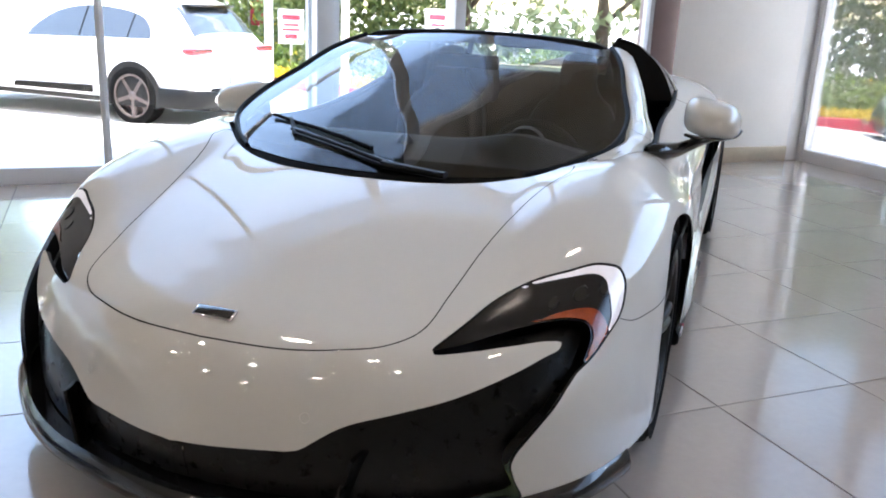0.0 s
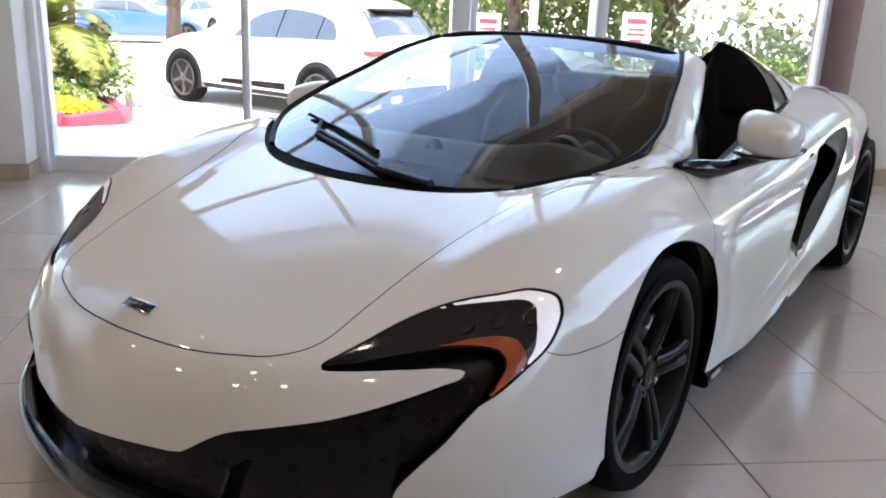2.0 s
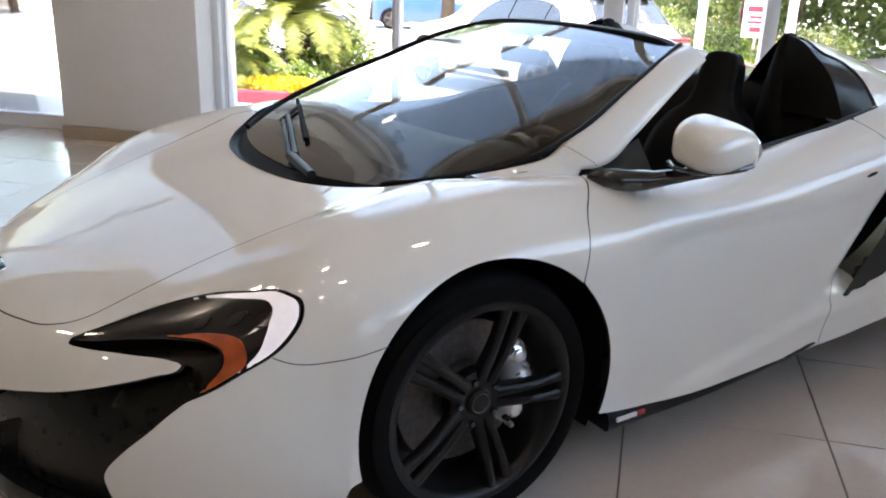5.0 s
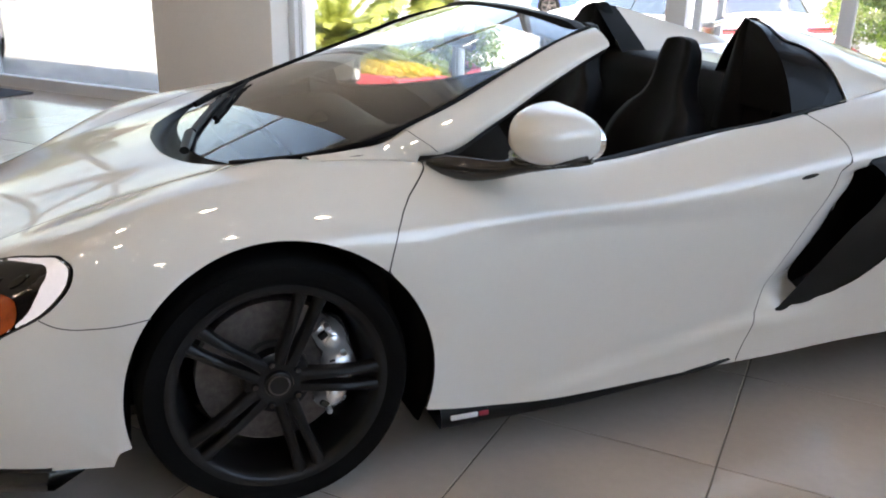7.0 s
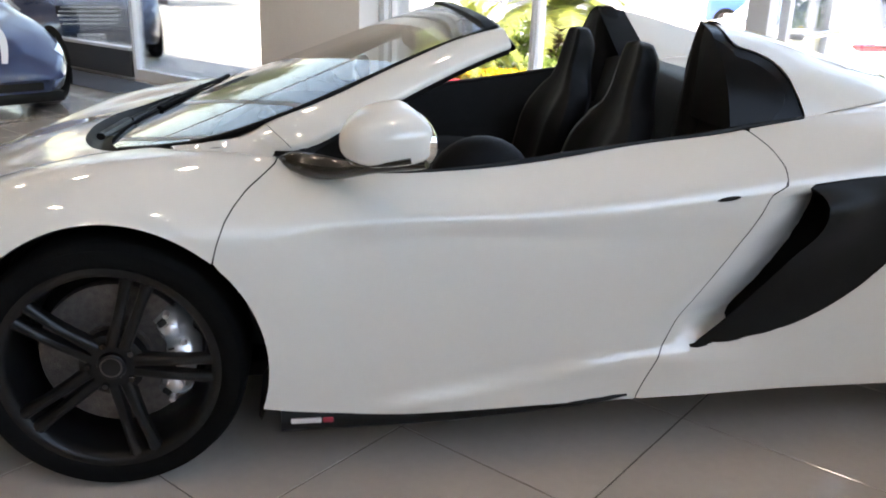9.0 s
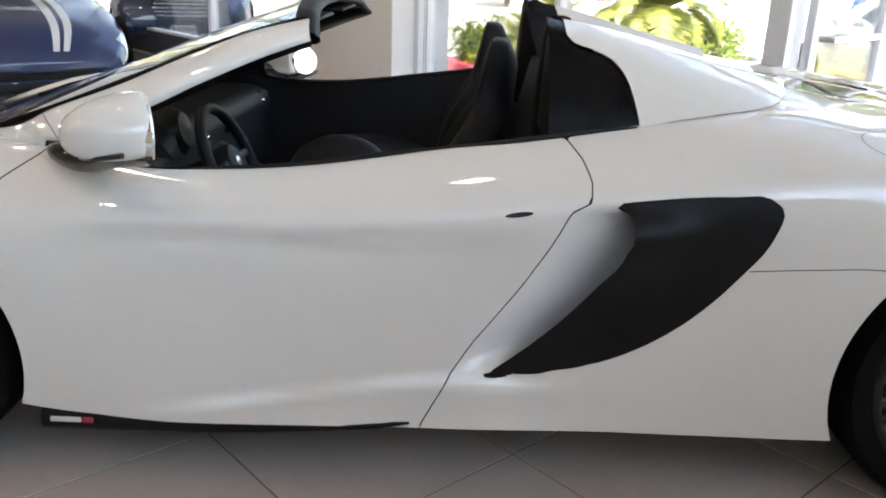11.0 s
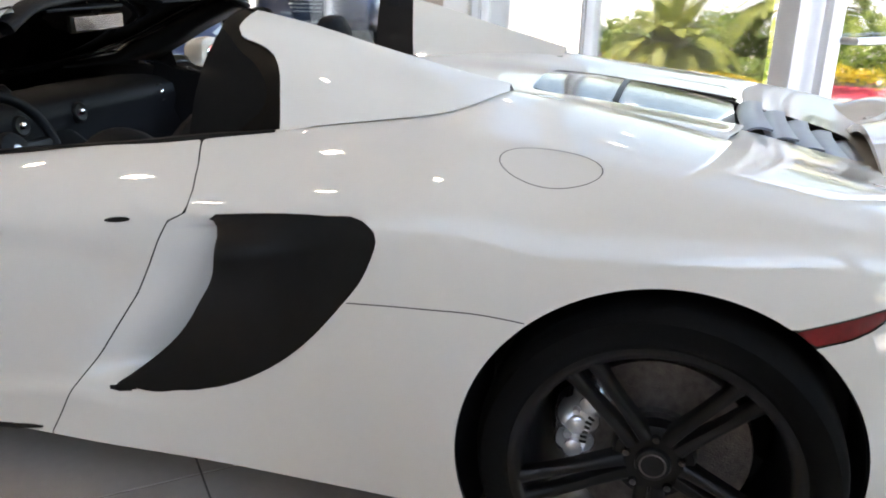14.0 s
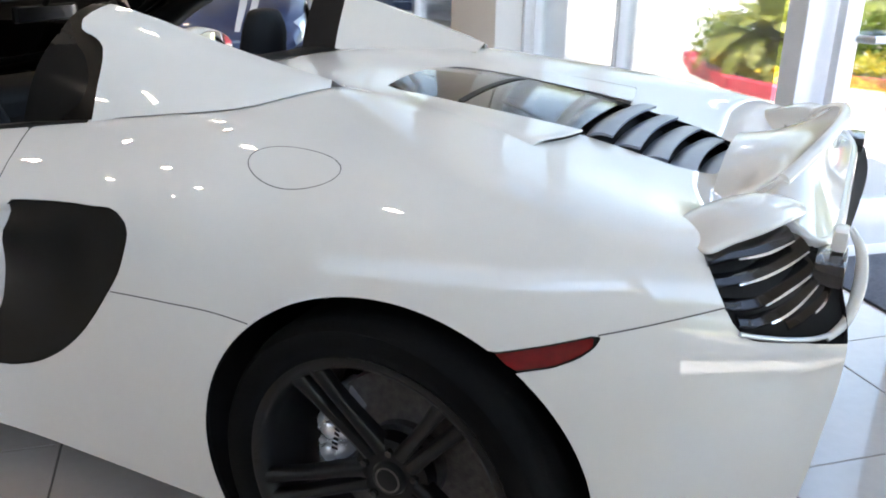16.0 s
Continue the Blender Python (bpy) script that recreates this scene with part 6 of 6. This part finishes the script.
sheet("rear_trim", rows, BLACK_SATIN, suv, 0, "black lower bumper trim")
def window_top(x):
    return np.interp(x, *hermite(np.array([(-.27, 5.6), (-.20, 4.75), (-.05, 4.2), (.25, 3.85), (.80, 3.7), (1.2, 3.95), (1.5, 4.65), (1.68, 5.85)]), 6).T)


for s in (1, -1):
    for x0, x1 in ((.83, 1.68), (.08, .80), (-.27, .055)):
        panes = [[at(x, (5.78 - .1 * max(0, -x)) * (1 - t) + min(window_top(x), 5.76) * t, s, .006) for x in np.linspace(x0, x1, 16)] for t in np.linspace(0, 1, 6)]
        sheet("side_window", panes, CAR_PANE_SOLID, suv, 0, "tinted side window", flip=(s == -1))
    for x0 in (.80, .055):
        strip = [[at(x, 5.78 * (1 - t) + window_top(x) * t, s, .005) for x in (x0, x0 + .015, x0 + .03)] for t in np.linspace(0, 1, 5)]
        sheet("window_pillar", strip, BLACK_SATIN, suv, 0, "black window pillar", flip=(s == -1))
block("roof_spoiler", suv, (-.56, -.38, -.47, .47, 1.465, 1.495), BLACK_GLOSS, "black roof spoiler", .014)
block("plate_recess", suv, (-.985, -.80, -.28, .28, .52, .66), SLAT, "grey number plate recess", .03)
for s in (1, -1):
    lamp = block("tail_light", suv, (-.885, -.62, .69 * s - .21, .69 * s + .21, .90, .985), TAIL_RED, "red tail light", .035)
    block("lamp_bar", lamp, (-.895, -.64, .69 * s - .18, .69 * s + .18, .948, .968), BLACK_GLOSS, "black bar across the light", .008)
    block("door_mirror", suv, (1.80, 1.98, .95 * s - .11, .95 * s + .11, 1.00, 1.13), CAR_WHITE, "", .035)
    for dy in (-.055, .055):
        bm = bmesh.new()
        lathe(bm, [(.025, 0), (.045, 0), (.048, .012), (.048, .16)], 20, Matrix.Translation((-.98, .50 * s + dy, .36)) @ Euler((0, radians(90), 0)).to_matrix().to_4x4())
        part("exhaust_pipe", bm, CHROME, suv, "chrome exhaust pipe")
block("diffuser", suv, (-.91, -.55, -.62, .62, .20, .32), BLACK_SATIN, "black rear diffuser", .03)

# dark sedan behind the shop window
sx, sy = -2.20, 8.10
sedan, pt, at = parked_car("sedan", "dark navy sedan with chrome grille parked outside", SEDAN, CAR_NAVY, pose(sx - 3.72 * math.cos(radians(-73)), sy - 3.72 * math.sin(radians(-73)), lot_height(sx, sy), 0, 0, -73), (0, 2.75), .33, CHROME,
                           [[(.95, 5.75), (1.95, 5.85), (1.5, 4.0), (.95, 3.6)], [(-.05, 5.6), (.9, 5.75), (.9, 3.6), (.25, 3.9)]], (1.55, 2.3, 2.7), (-.2, .3, 2.7),
                           [("headlight", [(3.30, 6.9), (3.62, 7.0), (3.60, 5.0), (3.28, 6.0)], LAMP_CLEAR, .008, "clear headlight"), ("lower_intake", [(3.5, 9.9), (3.70, 9.9), (3.70, 9.2), (3.5, 9.2)], BLACK_SATIN, .008, "black lower intake")])
grille = block("grille", sedan, (3.60, 3.71, -.36, .36, .44, .73), BLACK_DEEP, "chrome barred grille", .03)
# bars in white aluminium: the chrome's bright reflection is put into the colour
for k in range(6):
    block("grille_bar", grille, (3.70, 3.735, -.35 + .02 * abs(k - 3), .35 - .02 * abs(k - 3), .455 + k * .048, .477 + k * .048), ALU, "white bar coloured like brightly reflecting chrome", .006)
plate = block("number_plate", sedan, (3.745, 3.76, -.155, .155, .29, .40), BOARD, "white number plate", .004)
for k in range(5):
    block("plate_mark", plate, (3.7605, 3.7615, -.12 + k * .052, -.085 + k * .052, .32, .37), SLAT, "", 0)

# small dark blue hatchback inside the showroom
hatch, pt, at = parked_car("coupe", "dark blue coupe with white bonnet stripes on showroom floor", COUPE, CAR_INDIGO, pose(-4.0, 6.59, 0.0, 0, 0, -52), (0, 2.5), .31, RIM,
                           [[(.85, 5.75), (1.6, 5.85), (1.15, 4.0), (.85, 3.6)], [(-.2, 5.6), (.8, 5.75), (.8, 3.6), (-.05, 3.8)]], (1.24, 1.88, 2.75), (-.5, -.2, 2.7),
                           [("headlight", [(2.66, 6.9), (2.96, 6.9), (2.93, 4.2), (2.72, 5.6)], LAMP_CLEAR, .008, "large clear headlight"), ("lower_bumper", [(2.55, 10.2), (3.09, 10.2), (3.09, 9.1), (2.55, 9.3)], BLACK_SATIN, .01, "black lower bumper")])
for s in (1,):
    for v in (.50, .82):
        gpts = [[at(x, v + dv, s, .006) for dv in (0, .10, .20)] for x in np.linspace(1.96, 3.06, 24)]
        sheet("bonnet_stripe", gpts, STRIPE, hatch, 0, "white bonnet stripe")
block("front_lip", hatch, (2.75, 3.10, -.66, .66, .10, .20), BLACK_SATIN, "black front lip", .03)
block("lower_grille", hatch, (3.02, 3.105, -.50, .50, .20, .28), BLACK_DEEP, "dark grille", .02)

# cars further off
parked_car("sedan", "white sedan parked beyond the planter", SEDAN, CAR_WHITE, pose(3.4, 14.6, lot_height(4, 14), 0, 0, -12), (0, 2.75), .33, RIM_GREY,
                               [[(.95, 5.75), (1.95, 5.85), (1.5, 4.0), (.95, 3.6)], [(-.05, 5.6), (.9, 5.75), (.9, 3.6), (.25, 3.9)]], (1.55, 2.3, 2.7), (-.2, .3, 2.7),
                               [("headlight", [(3.30, 6.9), (3.60, 7.0), (3.58, 5.0), (3.28, 6.0)], LAMP_CLEAR, .008, "")])
for lab, paint, x, y, a in (("blue hatchback parked beyond the planter", CAR_BLUE, 13.2, 22.5, -30), ("silver hatchback parked far across the lot", CAR_SILVER, 19.5, 26.0, 200), ("dark grey hatchback parked beyond the end window", CAR_NAVY, 10.2, -5.70, 93)):
    parked_car("hatchback", lab, HATCH, paint, pose(x, y, lot_height(x, y), 0, 0, a), (0, 2.5), .31, RIM_GREY,
               [[(.85, 5.75), (1.6, 5.85), (1.15, 4.0), (.85, 3.6)], [(-.2, 5.6), (.8, 5.75), (.8, 3.6), (-.05, 3.8)]], (1.24, 1.88, 2.75), (-.5, -.2, 2.7), [("headlight", [(2.66, 6.9), (2.96, 6.9), (2.93, 4.2), (2.72, 5.6)], LAMP_CLEAR, .008, "")])


# planter islands with painted kerbs
def kerb(name, line, label, closed=False, w=.15, h=.14):
    ob = tagged(new(name), label, "kerb", "", "structure")
    for a, b in zip(line[:-1], line[1:]):
        a, b = Vector(a), Vector(b)
        n = max(1, round((b - a).length / .95))
        for k in range(n):
            p, q = a.lerp(b, k / n), a.lerp(b, (k + 1) / n)
            mid, ln = (p + q) / 2, (q - p).length
            bm = bmesh.new()
            box(bm, -ln / 2 + .006, ln / 2 - .006, -w / 2, w / 2, -.12, h, .018)
            o = part("kerb_stone", bm, RED_KERB, ob)
            o.matrix_basis = pose(mid.x, mid.y, lot_height(mid.x, mid.y), 0, 0, math.degrees(math.atan2((q - p).y, (q - p).x)))
    return ob


def soil(name, poly, label):
    v = [(x, y, lot_height(x, y) + .10) for x, y in poly] + [(x, y, lot_height(x, y) - .12) for x, y in poly]
    n = len(poly)
    return mesh_object(name, v, [tuple(range(n))] + [(i, (i + 1) % n, (i + 1) % n + n, i + n) for i in range(n)], SOIL, None, False, label, "structure")


ISLAND = [(3.45, 6.75), (2.70, 6.55), (2.10, 7.05), (1.55, 8.10), (1.15, 9.6), (1.5, 11.2), (3.2, 11.6), (5.0, 10.4), (4.75, 8.9), (4.0, 7.4)]
soil("planter_soil", ISLAND, "dark planter soil inside the kerb")
kerb("kerb", ISLAND + ISLAND[:1], "red painted kerb round the planter")
bed("flower_bed", [(3.35, 6.9), (2.55, 6.75), (2.2, 7.9), (3.9, 7.9)], "low yellow flowers behind the red kerb", .22, 1500, YELLOW)
bed("flower_bed", [(2.35, 7.1), (1.72, 8.0), (1.4, 9.5), (2.4, 8.4)], "low yellow flowers behind the red kerb", .22, 1400, YELLOW)
bed("ground_cover", [(3.6, 7.2), (1.6, 8.2), (1.3, 10.8), (4.7, 9.8)], "low green ground cover in the planter", .25, 2200, LEAF_A, size=.10)
for x, y, rx, h, fl in ((4.35, 8.9, .75, .85, PALE), (4.75, 9.9, .8, .95, None), (3.1, 9.4, .7, .75, PALE), (1.7, 9.9, .6, .8, None), (2.6, 10.8, .9, 1.0, PALE), (3.6, 10.7, .7, .95, None), (3.35, 8.0, .45, .5, PALE)):
    shrub("leafy green shrub with pale blossoms in the planter" if fl else "leafy green shrub in the planter", x, y, rx, rx, h, LEAF_A, fl)
bm = bmesh.new()
for k in range(3):
    box(bm, -.25 + k * .22, -.06 + k * .22, -.1 + .05 * k, .12, 0, .16 + .05 * (k % 2), .04)
rock = part("edging_stone", bm, CONCRETE, None)
rock.matrix_basis = pose(5.25, 9.0, lot_height(5.25, 9.0), 0, 0, 40)
tagged(rock, "pale broken edging stone beside the planter", "stone")


def frond_mesh(length, droop):
    v, f = [], []
    spine = []
    for t in np.linspace(0, 1, 16):
        spine.append(np.array((length * (t - .18 * t * t), 0, length * (.75 * t - droop * t * t))))
    for i in range(15):
        a, b = spine[i], spine[i + 1]
        k = len(v)
        w = .014 * (1 - i / 16) + .003
        v += [a + (0, w, 0), a - (0, w, 0), b - (0, w, 0), b + (0, w, 0)]
        f.append((k, k + 1, k + 2, k + 3))
    for t in np.linspace(.12, .99, 50):
        i = min(14, int(t * 15))
        p = spine[i] + (spine[i + 1] - spine[i]) * (t * 15 - i)
        d = spine[i + 1] - spine[i]
        d = d / np.linalg.norm(d)
        ln = length * (.20 * math.sin(math.pi * (.12 + .83 * t)) + .02)
        for s in (1, -1):
            tip = p + d * ln * .45 + np.array((0, s * ln * .85, .05 * ln)) + rng.normal(size=3) * .008
            e = d * .009
            k = len(v)
            m = (p + tip) / 2 + np.array((0, 0, .03 * ln))
            v += [p - e, p + e, m + e * .9, tip, m - e * .9]
            f += [(k, k + 1, k + 2, k + 4), (k + 4, k + 2, k + 3)]
    me = bpy.data.meshes.new("frond")
    me.from_pydata([tuple(map(float, q)) for q in v], [], f)
    me.materials.append(FROND)
    return me


FRONDS = [frond_mesh(1.05, .85), frond_mesh(.95, .62), frond_mesh(.8, .30)]


def cycad(x, y, h, label, big=1.0):
    ob = thing("sago_palm", label, "palm", "planter palms", pose(x, y, lot_height(x, y) + .05))
    bm = bmesh.new()
    prof = [(.20, 0), (.19, .1)]
    z = .1
    while z < h:
        prof += [(.145, z + .02), (.185, z + .05)]
        z += .065
    prof += [(.10, z + .03), (0, z + .06)]
    lathe(bm, prof, 14)
    for q in bm.verts:
        a = math.atan2(q.co.y, q.co.x)
        q.co *= 1 + .08 * math.sin(5 * a + q.co.z * 31)
    part("trunk", bm, BARK, ob, "shaggy brown trunk", smooth=False)
    n = 46
    for k in range(n):
        ring = k / n
        o = new("frond", FRONDS[0 if ring < .45 else 1 if ring < .8 else 2])
        o.parent = ob
        sc = big * rng.uniform(.85, 1.12)
        o.matrix_basis = pose(0, 0, h + .02, 0, 28 - 62 * ring + rng.uniform(-6, 6), k * 137.5) @ Matrix.Diagonal((sc, sc, sc, 1))
    return ob


cycad(2.33, 7.85, .40, "sago palm with arching yellow-green fronds in the planter", .95)
cycad(3.98, 9.15, .95, "taller sago palm with a thick brown trunk in the planter", 1.3)

# the long planted strip on the far side, curving round to the end window
STRIP = [(22.0, 17.5), (15.5, 12.6), (11.6, 8.0), (10.7, 4.5), (10.5, .8), (11.3, -1.6), (11.9, -4.5), (14.0, -16.0)]
kerb("kerb_strip", STRIP, "red painted kerb along the planted strip")
back = [(x + 7.5 * math.cos(a), y + 7.5 * math.sin(a)) for (x, y), a in zip(STRIP, (1.0, .6, .4, .15, 0, -.05, -.1, -.2))]
soil("strip_soil", STRIP + back[::-1], "dark soil of the planted strip")
for i in range(1, 7):
    a, b, c, d = STRIP[i - 1], STRIP[i], back[i], back[i - 1]
    f1 = [tuple(np.array(p) * (1 - k) + np.array(q) * k) for p, q, k in ((a, d, .03), (b, c, .03), (b, c, .16), (a, d, .16))]
    bed("flower_bed", f1, "low yellow flowers along the red kerb", .28, 2600, YELLOW if i > 2 else PALE, size=.08)
    f2 = [tuple(np.array(p) * (1 - k) + np.array(q) * k) for p, q, k in ((a, d, .10), (b, c, .10), (b, c, .45), (a, d, .45))]
    bed("ground_cover", f2, "low green planting in the strip", .45, 3200, LEAF_A, size=.12)
    for k in range(7):
        u, w = rng.uniform(.02, .98), rng.uniform(.18, .5)
        p = (np.array(a) * (1 - u) + np.array(b) * u) * (1 - w) + (np.array(d) * (1 - u) + np.array(c) * u) * w
        fl = (PALE, None, PALE, YELLOW)[k % 4]
        shrub("rounded green shrub with blossoms in the strip" if fl else "rounded green shrub in the strip", p[0], p[1], .9, .9, rng.uniform(.7, 1.1), LEAF_A if k % 3 else LEAF_C, fl, 900, .11, 160)
# hedge behind it
hc = []
for i in range(7):
    a, b, c, d = np.array(STRIP[i]), np.array(STRIP[i + 1]), np.array(back[i + 1]), np.array(back[i])
    n = 3600 if i < 3 else 1500
    u, w = rng.uniform(0, 1, (n, 1)), rng.uniform(.55, .95, (n, 1))
    p = (a * (1 - u) + b * u) * (1 - w) + (d * (1 - u) + c * u) * w
    top = (2.0 if i < 3 else 1.5) + .7 * np.sin(p[:, 0] * .9 + 2 * np.sin(p[:, 1] * .5)) + .4 * np.sin(p[:, 1] * 2.3)
    hc.append(np.column_stack([p, -.3 + top * rng.uniform(0, 1, n) ** .8]))
leaves("shrubbery", np.vstack(hc[3:]), .24, LEAF_PALE, None, "loose pale green shrubbery beyond the end window", "stuff", .3, "shrubs")
leaves("hedge", np.vstack(hc[:3]), .24, LEAF_B, None, "tall loose green hedge behind the flowers", "stuff", .3, "hedge")


def tree(x, y, h, spread, mat, label, n=5200):
    ob = thing("tree", label, "tree", "trees round the lot", pose(x, y, lot_height(x, y)))
    bm = bmesh.new()
    tube(bm, hermite([(0, 0, 0), (.06 * h / 4, .05, h * .25), (-.03, .10, h * .5), (.1, 0, h * .85)], 4), [.19 * h / 6] * 2 + [.16 * h / 6] * 4 + [.11 * h / 6] * 4 + [.05] * 3, 10)
    part("trunk", bm, BARK, ob, "brown bark trunk")
    blobs = []
    for k in range(9):
        a = k * 2.4 + rng.uniform(-.3, .3)
        r, z = spread * rng.uniform(.35, .75), h * rng.uniform(.48, .95)
        bm = bmesh.new()
        z0 = h * rng.uniform(.25, .5)
        tube(bm, [(0, .05, z0), (r * .5 * math.cos(a), r * .5 * math.sin(a), (z0 + z) / 2 + .1), (r * math.cos(a), r * math.sin(a), z)], [.07 * h / 6, .045 * h / 6, .015], 7)
        part("limb", bm, BARK, ob)
        blobs.append((r * math.cos(a), r * math.sin(a), z, spread * .42, spread * .42, h * .16))
    blobs.append((0, 0, h * .92, spread * .5, spread * .5, h * .16))
    leaves("crown", clumps(n, blobs), .21, mat, ob, "loose leafy crown")
    return ob


t1 = tree(10.8, 15.6, 6.5, 2.6, LEAF_B, "broad green tree with a dark leaning trunk")
t2 = tree(14.2, 8.2, 5.6, 2.4, LEAF_C, "olive green tree in the planted strip")
t3 = tree(15.0, 2.0, 5.0, 2.6, LEAF_B, "leafy green tree in the planted strip")
for t0, x, y, a in ((t1, 19, 13, 40), (t2, 15.8, 5.2, 100), (t3, 15.5, -3.5, 60), (t2, 14.8, -8.5, 200), (t1, 17.5, -11, 150), (t3, 20, 20, 20), (t1, 9, 29, 300), (t3, 3, 31, 130), (t2, -5, 30, 70), (t1, -13, 27, 10), (t2, 15, 27, 0), (t3, 22, 8, 200), (t1, 21, -2, 90)):
    copy_thing(t0, pose(x, y, lot_height(x, y), 0, 0, a))

# signs on posts, banner, pale poles
for nm, x, y, w, h, zt, lab in (("notice_sign", 12.44, 7.73, .50, .66, 1.42, "white notice board with red bars on a post"), ("notice_sign", 13.0, 4.83, .52, .62, 1.55, "white notice board with red bars on a post")):
    ob = thing(nm, lab, "sign", "notice signs", pose(x, y, lot_height(x, y), 0, 0, -60))
    block("post", ob, (-.025, .025, .0, .05, 0, zt), STEEL, "grey steel post", .006)
    bd = block("board", ob, (-w / 2, w / 2, -.02, .0, zt - h, zt), BOARD, "white board", .004)
    for k, (bw, bz, bh) in enumerate(((.36, .10, .10), (.30, .27, .05), (.34, .36, .05), (.24, .47, .09))):
        block("text_bar", bd, (-bw / 2, bw / 2, -.0225, -.0205, zt - bz - bh, zt - bz), RED_KERB, "", 0)
ob = thing("banner", "red vertical banner with yellow bars on a pole", "banner", "", pose(17.3, 11.9, lot_height(17, 12), 0, 0, -55))
block("pole", ob, (-.03, .03, 0, .06, 0, 3.4), STEEL, "", .006)
cloth = block("cloth", ob, (.03, .36, .01, .03, .9, 3.3), RED_KERB, "red cloth", .004)
for k in range(7):
    block("text_bar", cloth, (.09, .30, .005, .0085, 1.05 + k * .3, 1.2 + k * .3), YELLOW, "yellow bar", 0)
for x, y in ((9.75, 5.15), (8.8, 5.95)):
    ob = thing("pole", "pale square steel pole beside the forecourt", "pole", "forecourt poles", pose(x, y, lot_height(x, y)))
    block("shaft", ob, (-.05, .05, -.05, .05, 0, 4.2), ALU, "", .01)
    block("base_plate", ob, (-.11, .11, -.11, .11, 0, .015), STEEL, "", .003)
# low pale building across the street
ob = thing("building", "low pale building far across the lot", "building", "", pose(4, 36, -.36, 0, 0, 8))
block("wall", ob, (-16, 12, 0, 9, 0, 4.2), PLASTER, "pale plaster wall", .02)
block("roof", ob, (-16.4, 12.4, -.5, 9.4, 4.2, 4.6), TAN_WALL, "", .03)
for k in range(7):
    fr = block("window", ob, (-14.5 + k * 3.8, -12.3 + k * 3.8, -.04, .05, 1.0, 2.8), ALU, "white window frame", .01)
    block("pane", fr, (-14.4 + k * 3.8, -12.4 + k * 3.8, -.06, -.045, 1.1, 2.7), CAR_PANE_SOLID, "dark pane", 0)

# ---- floor tiles, last ----
bm = bmesh.new()
box(bm, -12.1, END_X + .1, -8.1, WIN_Y + .12, -.05, -.003)
floor = part("floor", bm, GROUT, None, "", smooth=False)
floor.matrix_basis = ROOM
tagged(floor, "pale beige glossy floor tiles laid diagonally under the car", "", "", "structure")
T = 0.5975
TILES = pose(.2875, -1.12, 0, 0, 0, -47.4)
inv = ROOM.inverted() @ TILES
bm = bmesh.new()
box(bm, .0024, T - .0024, .0024, T - .0024, -.010, 0, .0012, seg=1)
me = bpy.data.meshes.new("floor_tile")
bm.to_mesh(me)
bm.free()
me.materials.append(TILE)
rest_v, rest_f = [], []
count = 0
to_floor = floor.matrix_basis.inverted() @ TILES
for i in range(-24, 24):
    for j in range(-24, 24):
        c = inv @ Vector(((i + .5) * T, (j + .5) * T, 0))
        if not (-12.3 < c.x < END_X + .35 and -8.3 < c.y < WIN_Y + .30):
            continue
        w = TILES @ Vector(((i + .5) * T, (j + .5) * T, 0))
        corner = TILES @ Vector((i * T, j * T, 0))
        if -2.6 < w.x < 5.0 and -3.2 < w.y < 4.2 and count < 300:
            ob = new("floor_tile", me)
            ob.parent = floor
            ob.matrix_basis = to_floor @ pose(i * T, j * T, 0)
            count += 1
        else:
            k = len(rest_v)
            for a, b in ((0, 0), (1, 0), (1, 1), (0, 1)):
                p = to_floor @ Vector(((i + a) * T + (.0024 if a == 0 else -.0024), (j + b) * T + (.0024 if b == 0 else -.0024), 0))
                rest_v.append(p)
            for a in range(4):
                rest_v.append(rest_v[k + a] - Vector((0, 0, .01)))
            rest_f += [(k, k + 1, k + 2, k + 3)] + [(k + a, k + 4 + a, k + 4 + (a + 1) % 4, k + (a + 1) % 4) for a in range(4)]
mesh_object("far_tiles", rest_v, rest_f, TILE, floor, False, "", "stuff")
